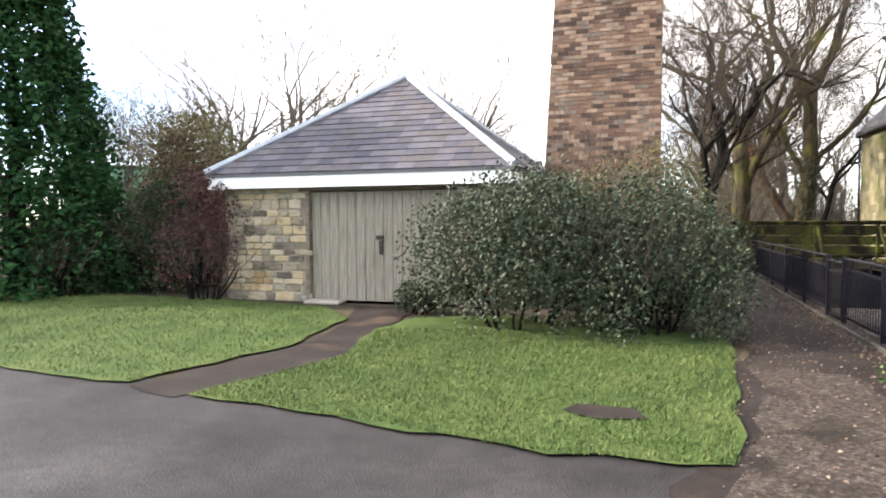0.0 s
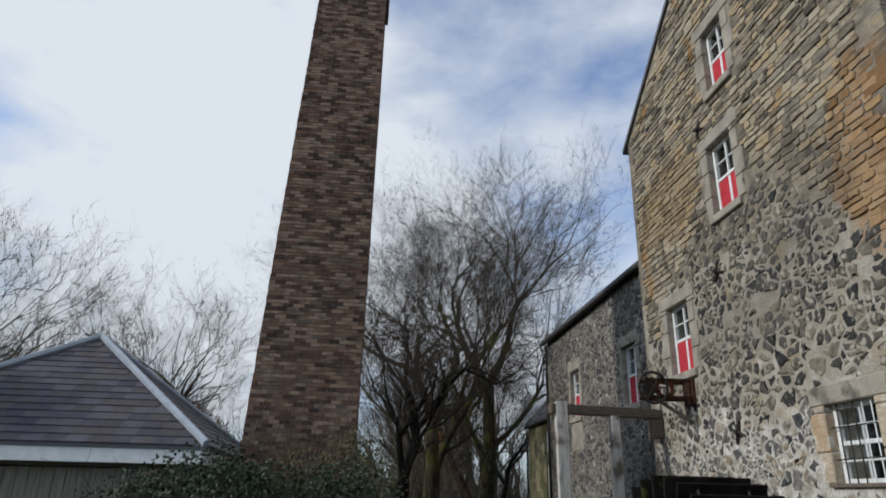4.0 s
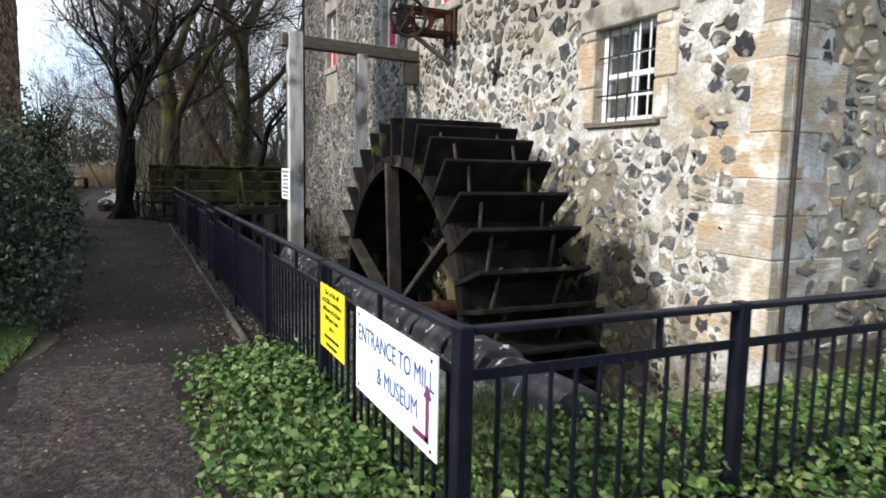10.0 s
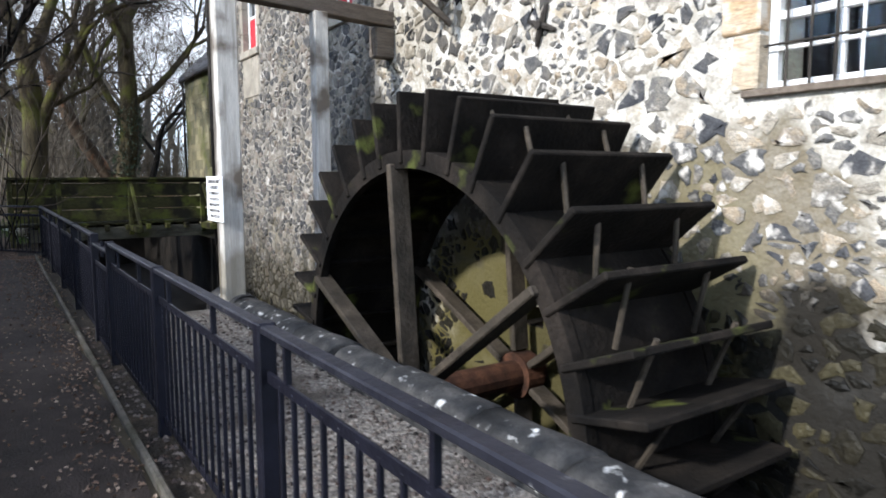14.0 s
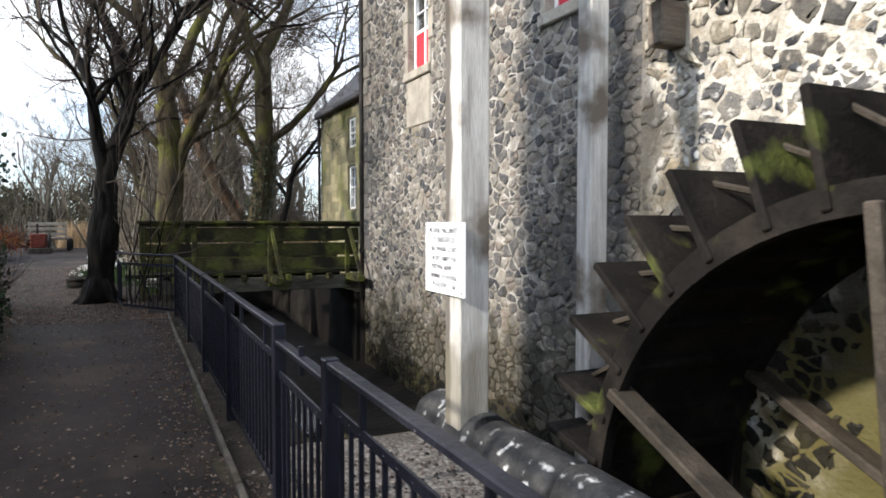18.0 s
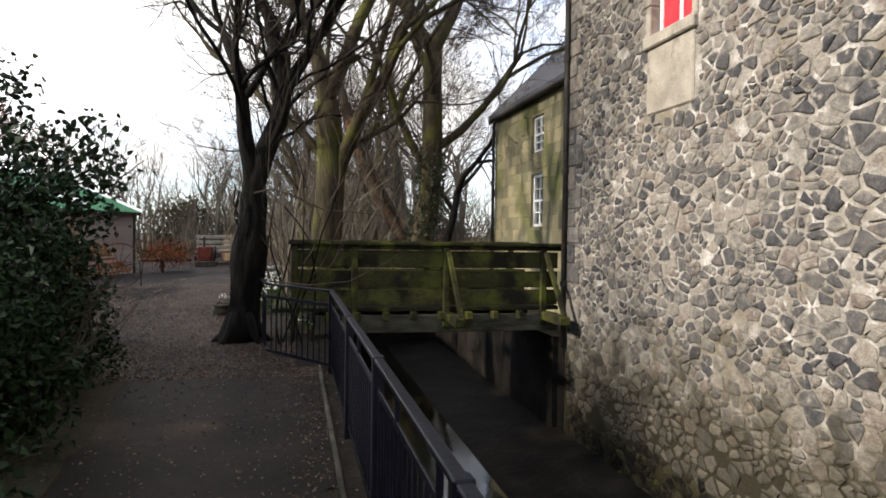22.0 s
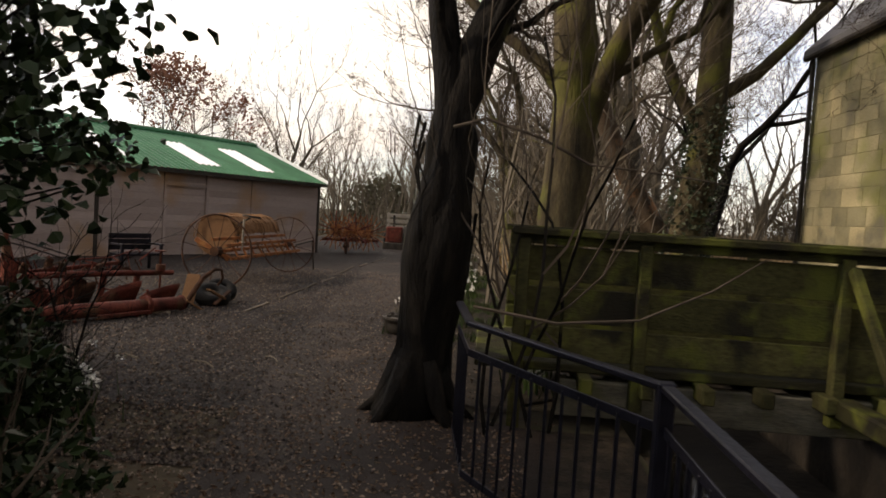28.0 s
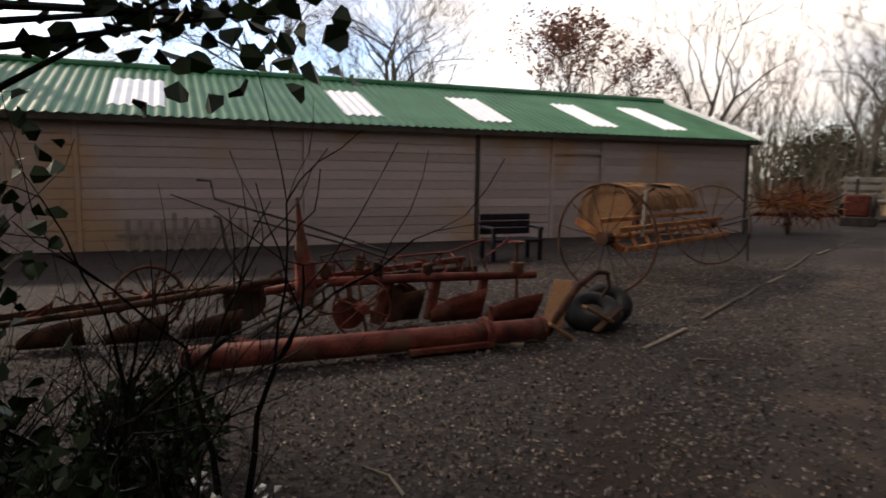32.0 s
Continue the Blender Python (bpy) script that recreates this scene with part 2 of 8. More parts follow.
m_dress = mat("dressed_stone", [(0.24, 0.215, 0.175), (0.33, 0.295, 0.24), (0.40, 0.36, 0.29)], 3, 0.85, fine=0.25, bump=0.35, dirt=((0.12, 0.11, 0.09), 2.5, 0.58))
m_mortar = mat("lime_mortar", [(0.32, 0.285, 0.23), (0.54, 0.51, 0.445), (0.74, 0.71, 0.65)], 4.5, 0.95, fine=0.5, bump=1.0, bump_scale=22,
               moss=((0.36, 0.32, 0.26), 18, 0.55), dirt=((0.34, 0.27, 0.17), 1.3, 0.58), washes=WET_AND_SHADE + HIGH)
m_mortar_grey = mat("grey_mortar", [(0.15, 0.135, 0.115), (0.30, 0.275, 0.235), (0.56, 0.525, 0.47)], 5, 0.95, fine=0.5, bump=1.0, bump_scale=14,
                    moss=((0.25, 0.22, 0.17), 18, 0.56), dirt=((0.19, 0.165, 0.12), 1.4, 0.56), washes=WET_AND_SHADE)
m_mortar_cream = mat("cream_mortar", [(0.25, 0.215, 0.155), (0.40, 0.35, 0.27), (0.54, 0.485, 0.39)], 4.5, 0.95, fine=0.35, bump=1.0, bump_scale=12,
                     dirt=((0.24, 0.19, 0.12), 1.2, 0.55), washes=[((8, 6.43, 8.2), (8, 2, 3.4), (0.20, 0.165, 0.11), 0.85)])
m_mortar_tan = mat("tan_mortar", [(0.13, 0.11, 0.085), (0.25, 0.215, 0.16), (0.40, 0.35, 0.27)], 3, 0.95, fine=0.3, bump=0.7, bump_scale=28,
                   dirt=((0.10, 0.085, 0.065), 0.7, 0.52))
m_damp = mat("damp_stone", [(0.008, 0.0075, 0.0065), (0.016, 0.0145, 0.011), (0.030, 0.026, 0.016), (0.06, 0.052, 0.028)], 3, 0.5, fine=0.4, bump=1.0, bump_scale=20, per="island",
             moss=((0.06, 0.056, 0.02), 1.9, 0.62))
# Wet mud; its black also stands for shade on pit sides and drain floor.
m_mud_shade = mat("black_mud", [(0.006, 0.0055, 0.005), (0.014, 0.012, 0.010), (0.028, 0.023, 0.018)], 2, 0.6, fine=0.4, bump=0.8, bump_scale=9)
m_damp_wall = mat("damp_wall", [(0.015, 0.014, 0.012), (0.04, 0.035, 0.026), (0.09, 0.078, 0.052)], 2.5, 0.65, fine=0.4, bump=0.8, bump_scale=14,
                  moss=((0.09, 0.085, 0.04), 1.3, 0.56), washes=WET_AND_SHADE[4:6])
BRICK = [(0.06, 0.042, 0.034), (0.12, 0.075, 0.056), (0.18, 0.108, 0.076), (0.24, 0.15, 0.102), (0.36, 0.25, 0.18), (0.16, 0.125, 0.10)]
m_brick_o = mat("old_brick_piece", BRICK, 5, 0.9, fine=0.35, bump=0.5, per="object")
m_brick_i = mat("old_brick", BRICK, 5, 0.9, fine=0.35, bump=0.5, per="island")
m_brick_joint = mat("brick_joint", [(0.12, 0.10, 0.082), (0.30, 0.26, 0.215)], 6, 0.95, fine=0.3)
ASH = [(0.17, 0.155, 0.095), (0.23, 0.205, 0.125), (0.29, 0.255, 0.155), (0.34, 0.29, 0.17)]
m_ash_o = mat("ashlar_piece", ASH, 4, 0.9, fine=0.35, bump=0.4, per="object", moss=((0.15, 0.15, 0.06), 0.8, 0.50), dirt=((0.13, 0.12, 0.085), 1.6, 0.55))
m_ash_joint = mat("ashlar_joint", [(0.17, 0.155, 0.095), (0.26, 0.23, 0.14)], 5, 0.95, fine=0.3)
m_slate_o = mat("slate_piece", [(0.052, 0.05, 0.062), (0.08, 0.076, 0.09), (0.11, 0.103, 0.116), (0.085, 0.074, 0.072), (0.063, 0.061, 0.072)], 5, 0.6, fine=0.3, bump=0.3, per="object")
m_slate = mat("slate", [(0.10, 0.10, 0.11), (0.15, 0.145, 0.15)], 4, 0.6, fine=0.3, bump=0.3, per="island")
m_lead = mat("lead", [(0.30, 0.33, 0.37), (0.42, 0.46, 0.50)], 4, 0.5, fine=0.2, bump=0.15)
m_white = mat("white_paint", [(0.70, 0.70, 0.68), (0.82, 0.82, 0.80)], 6, 0.5, fine=0.12, bump=0.1)
m_red = mat("red_paint", [(0.42, 0.03, 0.045), (0.52, 0.05, 0.06)], 5, 0.5, fine=0.15, bump=0.1)
m_door = mat("weathered_door", [(0.16, 0.142, 0.112), (0.25, 0.225, 0.18), (0.31, 0.28, 0.225)], 3, 0.85, fine=0.35, stretch=(9, 9, 0.6), bump=0.4)
m_timber = mat("weathered_timber", [(0.34, 0.315, 0.28), (0.52, 0.49, 0.44), (0.62, 0.59, 0.54)], 2.5, 0.85, fine=0.35, stretch=(7, 7, 0.5), bump=0.5, bump_scale=20,
               # Near post coloured darker along its north edge and browner at its foot.
               dirt=((0.14, 0.115, 0.09), 1.6, 0.53), washes=[((3.22, 14.08, 1.6), (0.5, 0.15, 3.4), (0.075, 0.062, 0.05), 0.85), ((3.3, 13.9, 0.1), (0.5, 0.5, 0.7), (0.16, 0.14, 0.10), 0.7)])
m_oldwood = mat("old_wood", [(0.12, 0.095, 0.075), (0.22, 0.18, 0.14)], 3, 0.85, fine=0.4, stretch=(0.6, 6, 6), bump=0.5)
m_wheelwood = mat("wet_dark_wood", [(0.0045, 0.004, 0.0036), (0.011, 0.009, 0.0072), (0.024, 0.019, 0.015)], 2.5, 0.85, fine=0.4, bump=0.6, bump_scale=25,
                  moss=((0.075, 0.085, 0.02), 2.2, 0.60))
m_spoke = mat("spoke_wood", [(0.022, 0.019, 0.015), (0.05, 0.041, 0.031), (0.085, 0.068, 0.052)], 3, 0.7, fine=0.35, bump=0.5)
m_rust = mat("rust", [(0.025, 0.014, 0.010), (0.055, 0.026, 0.016), (0.11, 0.05, 0.028)], 6, 0.85, fine=0.4, bump=0.4)
m_redrust = mat("red_oxide_paint", [(0.05, 0.013, 0.010), (0.12, 0.029, 0.021), (0.20, 0.055, 0.037)], 5, 0.75, fine=0.4, bump=0.3, dirt=((0.10, 0.05, 0.03), 4, 0.55))
m_orange = mat("faded_orange_paint", [(0.15, 0.05, 0.022), (0.27, 0.10, 0.038), (0.35, 0.155, 0.06)], 5, 0.8, fine=0.35, bump=0.3, dirt=((0.13, 0.06, 0.03), 3.5, 0.52))
m_lichen = mat("lichened_coping", [(0.018, 0.018, 0.019), (0.04, 0.039, 0.038), (0.08, 0.075, 0.07)], 4, 0.7, fine=0.4, bump=0.7, bump_scale=18, dirt=((0.62, 0.61, 0.58), 9, 0.61))
m_iron = mat("dark_iron", [(0.03, 0.027, 0.025), (0.07, 0.06, 0.05)], 6, 0.6, 0.4, fine=0.3)
m_black = mat("black_gloss_paint", [(0.005, 0.005, 0.008), (0.010, 0.010, 0.016)], 8, 0.42, fine=0.1, bump=0.15, spec=0.16)
m_flake = mat("flaked_black_paint", [(0.008, 0.008, 0.012), (0.02, 0.02, 0.026)], 6, 0.42, bump=0.25, spec=0.18, dirt=((0.35, 0.34, 0.33), 26, 0.68))
m_green_wood = mat("mossy_boards", [(0.024, 0.0225, 0.011), (0.048, 0.046, 0.018), (0.086, 0.082, 0.031)], 2.2, 0.85, fine=0.5, stretch=(0.8, 5, 2), bump=0.6, per="object",
                   moss=((0.082, 0.09, 0.02), 2.6, 0.51), dirt=((0.018, 0.016, 0.011), 2.2, 0.52))
m_girder = mat("weathered_girder", [(0.035, 0.033, 0.025), (0.075, 0.07, 0.052), (0.12, 0.112, 0.085)], 3, 0.9, fine=0.4, stretch=(0.6, 3, 3), bump=0.4, moss=((0.05, 0.055, 0.02), 2.4, 0.56))
m_green_roof = mat("green_roof_sheet", [(0.016, 0.088, 0.040), (0.024, 0.116, 0.053), (0.038, 0.143, 0.07)], 1.2, 0.45, fine=0.1, bump=0.05)
m_clear_sheet = mat("clear_roof_sheet", [(0.72, 0.74, 0.76), (0.85, 0.86, 0.87)], 3, 0.3, bump=0.05)
m_barn = mat("barn_boarding", [(0.27, 0.215, 0.195), (0.325, 0.262, 0.24), (0.375, 0.30, 0.272)], 1.4, 0.85, fine=0.25, stretch=(0.7, 0.7, 5), bump=0.25, per="object",
             dirt=((0.30, 0.19, 0.115), 0.5, 0.55))
m_sign = mat("white_sign", [(0.80, 0.80, 0.80), (0.85, 0.85, 0.85)], 3, 0.4, bump=0)
m_ysign = mat("yellow_sign", [(0.78, 0.62, 0.02), (0.82, 0.67, 0.03)], 3, 0.45, bump=0)
m_blue = mat("blue_lettering", [(0.02, 0.06, 0.22), (0.03, 0.08, 0.26)], 3, 0.5, bump=0)
m_maroon = mat("maroon_arrow", [(0.14, 0.03, 0.08), (0.17, 0.04, 0.10)], 3, 0.5, bump=0)
m_dark_text = mat("black_lettering", [(0.02, 0.02, 0.02), (0.03, 0.03, 0.03)], 3, 0.5, bump=0)
m_ground = mat("leaf_litter_ground", [(0.03, 0.025, 0.017), (0.055, 0.045, 0.03), (0.09, 0.07, 0.045)], 0.7, 0.95, fine=0.4, bump=0.8, bump_scale=18,
               moss=((0.03, 0.04, 0.014), 0.35, 0.55))
m_path = mat("dark_path", [(0.015, 0.0115, 0.0098), (0.026, 0.020, 0.017), (0.043, 0.033, 0.028)], 0.9, 0.75, fine=0.45, bump=0.7, bump_scale=60,
             dirt=((0.065, 0.045, 0.033), 0.8, 0.58))
m_tarmac = mat("worn_tarmac", [(0.019, 0.017, 0.0168), (0.034, 0.031, 0.030), (0.057, 0.052, 0.050)], 0.9, 0.55, fine=0.4, bump=0.6, bump_scale=70)
m_gravel = mat("pebble_ground", [(0.007, 0.0055, 0.005), (0.018, 0.0142, 0.0128), (0.052, 0.042, 0.038)], 34, 0.8, fine=0.45, bump=1.0, bump_scale=45, dirt=((0.015, 0.010, 0.008), 0.7, 0.52), moss=((0.075, 0.056, 0.043), 9, 0.6))
# Lighter gravel for the strip by the pit, with sunlight put into its colour.
m_gravel_lit = mat("pale_gravel", [(0.05, 0.045, 0.04), (0.14, 0.125, 0.11), (0.30, 0.275, 0.245)], 38, 0.85, fine=0.5, bump=1.0, bump_scale=45, dirt=((0.05, 0.042, 0.034), 1.2, 0.55))
m_apron = mat("brown_gravel", [(0.022, 0.017, 0.014), (0.05, 0.039, 0.032), (0.12, 0.096, 0.08)], 26, 0.85, fine=0.4, bump=1.0, bump_scale=45, dirt=((0.02, 0.016, 0.013), 1.3, 0.55))
m_kerb = mat("grimy_concrete", [(0.05, 0.045, 0.036), (0.10, 0.09, 0.074), (0.15, 0.135, 0.11)], 4, 0.9, fine=0.4, bump=0.5, dirt=((0.035, 0.032, 0.02), 2.0, 0.55))
m_soil = mat("dark_soil", [(0.012, 0.010, 0.008), (0.025, 0.020, 0.015), (0.05, 0.038, 0.027)], 5, 0.9, fine=0.5, bump=1.0, bump_scale=30)
m_pebble = mat("yard_pebble", [(0.012, 0.010, 0.009), (0.035, 0.028, 0.025), (0.06, 0.049, 0.042), (0.13, 0.11, 0.096), (0.04, 0.026, 0.02)], 9, 0.75, per="island", bump=0)
m_grass_soil = mat("lawn", [(0.03, 0.056, 0.016), (0.054, 0.085, 0.024), (0.088, 0.112, 0.036)], 1.1, 0.95, fine=0.3, bump=0.9, bump_scale=45)
m_leek = mat("bulb_leaf", [(0.012, 0.027, 0.007), (0.024, 0.045, 0.012), (0.042, 0.060, 0.018)], 3, 0.5, per="island", bump=0)
m_blade = mat("grass_blade", [(0.042, 0.074, 0.02), (0.078, 0.11, 0.032), (0.125, 0.148, 0.052)], 3, 0.7, per="island", bump=0)
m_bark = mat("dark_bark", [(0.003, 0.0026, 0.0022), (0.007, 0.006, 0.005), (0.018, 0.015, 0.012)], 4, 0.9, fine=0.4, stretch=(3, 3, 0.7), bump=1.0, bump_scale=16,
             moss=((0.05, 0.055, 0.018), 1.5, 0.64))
m_bark_moss = mat("mossy_bark", [(0.03, 0.024, 0.016), (0.06, 0.048, 0.028), (0.095, 0.078, 0.042)], 3, 0.9, fine=0.4, stretch=(3, 3, 0.7), bump=1.0, bump_scale=14,
                  moss=((0.085, 0.085, 0.022), 1.2, 0.52))
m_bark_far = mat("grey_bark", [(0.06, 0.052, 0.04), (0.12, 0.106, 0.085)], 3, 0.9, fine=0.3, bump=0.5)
m_bark_red = mat("peeling_log_bark", [(0.05, 0.036, 0.026), (0.10, 0.07, 0.046)], 4, 0.9, fine=0.4, bump=0.8, dirt=((0.24, 0.115, 0.055), 2.2, 0.56))
m_twig = mat("twig", [(0.044, 0.035, 0.027), (0.08, 0.064, 0.05)], 6, 0.9, bump=0)
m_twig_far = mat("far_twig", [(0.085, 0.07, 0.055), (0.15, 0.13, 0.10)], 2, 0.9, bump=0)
LEAF = dict(per="island", bump=0.0, rough=0.55, spec=0.2)
m_leaf_bush = mat("evergreen_leaf", [(0.016, 0.026, 0.015), (0.03, 0.045, 0.024), (0.05, 0.066, 0.036), (0.09, 0.098, 0.062)], 3, **LEAF)
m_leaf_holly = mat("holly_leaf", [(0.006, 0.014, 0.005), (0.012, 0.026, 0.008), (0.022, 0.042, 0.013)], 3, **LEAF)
m_leaf_ivy = mat("ground_ivy_leaf", [(0.028, 0.065, 0.014), (0.06, 0.11, 0.024), (0.11, 0.16, 0.042), (0.20, 0.23, 0.085)], 3, **LEAF)
m_leaf_conifer = mat("conifer_spray", [(0.010, 0.034, 0.013), (0.018, 0.052, 0.019), (0.03, 0.07, 0.025)], 3, per="island", bump=0.0, rough=0.9, spec=0.05)
m_leaf_red = mat("dark_red_leaf", [(0.03, 0.012, 0.014), (0.06, 0.02, 0.021), (0.09, 0.035, 0.033)], 3, **LEAF)
m_leaf_russet = mat("russet_leaf", [(0.09, 0.03, 0.018), (0.16, 0.055, 0.03), (0.23, 0.10, 0.055)], 3, **LEAF)
m_leaf_litter = mat("leaf_litter", [(0.05, 0.03, 0.019), (0.10, 0.062, 0.04), (0.15, 0.10, 0.07), (0.24, 0.185, 0.14)], 3, **LEAF)
m_leaf_olive = mat("olive_leaf", [(0.05, 0.05, 0.018), (0.10, 0.095, 0.035), (0.16, 0.14, 0.06)], 3, **LEAF)
m_leaf_brown = mat("withered_brown_leaf", [(0.04, 0.03, 0.014), (0.085, 0.062, 0.03), (0.14, 0.105, 0.055)], 3, **LEAF)
m_leaf_olive_dark = mat("dark_olive_leaf", [(0.025, 0.026, 0.012), (0.05, 0.05, 0.022), (0.08, 0.076, 0.036)], 3, **LEAF)
m_petal = mat("white_petal", [(0.72, 0.72, 0.68), (0.85, 0.85, 0.80)], 3, per="island", bump=0)
m_reed = mat("dry_reed", [(0.30, 0.21, 0.12), (0.45, 0.33, 0.20)], 3, per="island", bump=0)
m_water = mat("dark_water", [(0.010, 0.010, 0.008), (0.02, 0.02, 0.015)], 1, 0.06, bump=0.12, bump_scale=6, spec=0.6)
m_hay = mat("rusty_tines", [(0.12, 0.062, 0.03), (0.19, 0.10, 0.05), (0.27, 0.15, 0.08)], 5, 0.9, fine=0.4, per="island", bump=0.2)
m_cream = mat("cream_board", [(0.22, 0.195, 0.155), (0.32, 0.285, 0.23)], 4, 0.8, fine=0.2)
m_rubber = mat("tyre_rubber", [(0.0060, 0.0060, 0.0060), (0.0150, 0.0150, 0.0150)], 8, 0.8, bump=0.3)
m_glass = bpy.data.materials.new("window_glass")
m_glass.use_nodes = True
_g = m_glass.node_tree.nodes["Principled BSDF"]
_g.inputs["Base Color"].default_value, _g.inputs["Roughness"].default_value = (0.8, 0.85, 0.86, 1), 0.03
_g.inputs["Transmission Weight"].default_value, _g.inputs["IOR"].default_value = 1.0, 1.45

# ---- mesh helpers ----
R = random.Random(7)
SHOOTS = random.Random(17)


class Shape:
    """Vertices and faces gathered before they become one mesh."""

    def __init__(self):
        self.v, self.f = [], []

    def add(self, verts, faces):
        k = len(self.v)
        self.v += [tuple(p) for p in verts]
        self.f += [tuple(i + k for i in q) for q in faces]
        return self

    def box(self, lo, hi, c=0.0, m=None):
        """A box from corner to corner with edges chamfered by c, placed by m."""
        (x0, y0, z0), (x1, y1, z1) = lo, hi
        if c <= 0:
            vs = [(x, y, z) for x in (x0, x1) for y in (y0, y1) for z in (z0, z1)]
            fs = [(0, 1, 3, 2), (4, 6, 7, 5), (0, 4, 5, 1), (2, 3, 7, 6), (0, 2, 6, 4), (1, 5, 7, 3)]
        else:
            c = min(c, 0.45 * min(x1 - x0, y1 - y0, z1 - z0))
            vs, at = [], {}
            for i, (X, sx) in enumerate(((x0, 1), (x1, -1))):
                for j, (Y, sy) in enumerate(((y0, 1), (y1, -1))):
                    for k, (Z, sz) in enumerate(((z0, 1), (z1, -1))):
                        for a, p in enumerate(((X, Y + c * sy, Z + c * sz), (X + c * sx, Y, Z + c * sz), (X + c * sx, Y + c * sy, Z))):
                            at[i, j, k, a] = len(vs)
                            vs.append(p)
            fs = []
            for i in (0, 1):
                q = [at[i, j, k, 0] for j, k in ((0, 0), (0, 1), (1, 1), (1, 0))]
                fs.append(q if i == 0 else q[::-1])
                q = [at[j, i, k, 1] for j, k in ((0, 0), (1, 0), (1, 1), (0, 1))]
                fs.append(q if i == 0 else q[::-1])
                q = [at[j, k, i, 2] for j, k in ((0, 0), (0, 1), (1, 1), (1, 0))]
                fs.append(q if i == 0 else q[::-1])
            for i in (0, 1):
                for j in (0, 1):
                    fs.append((at[i, j, 0, 0], at[i, j, 0, 1], at[i, j, 1, 1], at[i, j, 1, 0]))
                    fs.append((at[i, 0, j, 0], at[i, 0, j, 2], at[i, 1, j, 2], at[i, 1, j, 0]))
                    fs.append((at[0, i, j, 1], at[0, i, j, 2], at[1, i, j, 2], at[1, i, j, 1]))
                    for k in (0, 1):
                        fs.append((at[i, j, k, 0], at[i, j, k, 1], at[i, j, k, 2]))
        if m is not None:
            vs = [m @ Vector(p) for p in vs]
        return self.add(vs, fs)

    def beam(self, p, q, w, h=None, c=0.006, up=(0, 0, 1)):
        """A squared bar from p to q, w wide and h high."""
        p, q = Vector(p), Vector(q)
        d = q - p
        y = d.normalized()
        x = y.cross(Vector(up))
        if x.length < 1e-4:
            x = y.cross(Vector((1, 0, 0)))
        x.normalize()
        z = x.cross(y)
        m = Matrix((x, y, z)).transposed().to_4x4()
        m.translation = p
        h = h or w
        return self.box((-w / 2, 0, -h / 2), (w / 2, d.length, h / 2), c, m)

    def tube(self, pts, radii, n=6, caps=True):
        pts = [Vector(p) for p in pts]
        if not hasattr(radii, "__len__"):
            radii = [radii] * len(pts)
        k = len(self.v)
        side = None
        for i, p in enumerate(pts):
            d = (pts[min(i + 1, len(pts) - 1)] - pts[max(i - 1, 0)])
            d = d.normalized() if d.length > 1e-9 else Vector((0, 0, 1))
            if side is None:
                side = d.cross(Vector((0.31, 0.2, 0.93)))
                if side.length < 0.05:
                    side = d.cross(Vector((1, 0, 0)))
            side = (side - d * side.dot(d)).normalized()
            other = d.cross(side)
            r = radii[i]
            for j in range(n):
                a = 2 * math.pi * j / n
                self.v.append(tuple(p + side * (r * math.cos(a)) + other * (r * math.sin(a))))
        for i in range(len(pts) - 1):
            for j in range(n):
                a, b = k + i * n + j, k + i * n + (j + 1) % n
                self.f.append((a, b, b + n, a + n))
        if caps:
            self.f.append(tuple(k + j for j in range(n))[::-1])
            self.f.append(tuple(k + (len(pts) - 1) * n + j for j in range(n)))
        return self

    def ring(self, centre, axis, r, t, n=28, k=5, a0=0.0, a1=2 * math.pi):
        """A hoop of radius r and bar radius t round the axis."""
        axis = Vector(axis).normalized()
        u = axis.cross(Vector((0.2, 0.3, 0.93)))
        u.normalize()
        w = axis.cross(u)
        full = abs(a1 - a0 - 2 * math.pi) < 1e-6
        pts = [Vector(centre) + u * (r * math.cos(a0 + (a1 - a0) * i / n)) + w * (r * math.sin(a0 + (a1 - a0) * i / n)) for i in range(n + 1)]
        return self.tube(pts, t, k, not full)

    def plate(self, centre, axis, r, t, n=20, r0=0.0):
        """A disc, or a flat ring when r0 is given, of thickness t."""
        axis = Vector(axis).normalized()
        u = axis.cross(Vector((0.2, 0.3, 0.93))).normalized()
        w = axis.cross(u)
        vs = []
        for s in (-t / 2, t / 2):
            for rad in ((r0, r) if r0 else (r,)):
                vs += [Vector(centre) + axis * s + (u * math.cos(2 * math.pi * i / n) + w * math.sin(2 * math.pi * i / n)) * rad for i in range(n)]
        fs = []
        if r0:
            a, b, c, d = 0, n, 2 * n, 3 * n
            for i in range(n):
                j = (i + 1) % n
                fs += [(a + i, a + j, b + j, b + i), (c + i, d + i, d + j, c + j), (b + i, b + j, d + j, d + i), (a + i, c + i, c + j, a + j)]
        else:
            fs = [tuple(range(n))[::-1], tuple(range(n, 2 * n))] + [(i, (i + 1) % n, n + (i + 1) % n, n + i) for i in range(n)]
        return self.add(vs, fs)

    def prism(self, poly, axis, a, b):
        """A polygon of two coordinates drawn out along an axis from a to b."""
        n = len(poly)
        put = {"x": lambda p, s: (s, p[0], p[1]), "y": lambda p, s: (p[0], s, p[1]), "z": lambda p, s: (p[0], p[1], s)}[axis]
        vs = [put(p, s) for s in (a, b) for p in poly]
        return self.add(vs, [tuple(range(n)), tuple(range(n, 2 * n))[::-1]] + [(i, n + i, n + (i + 1) % n, (i + 1) % n) for i in range(n)])

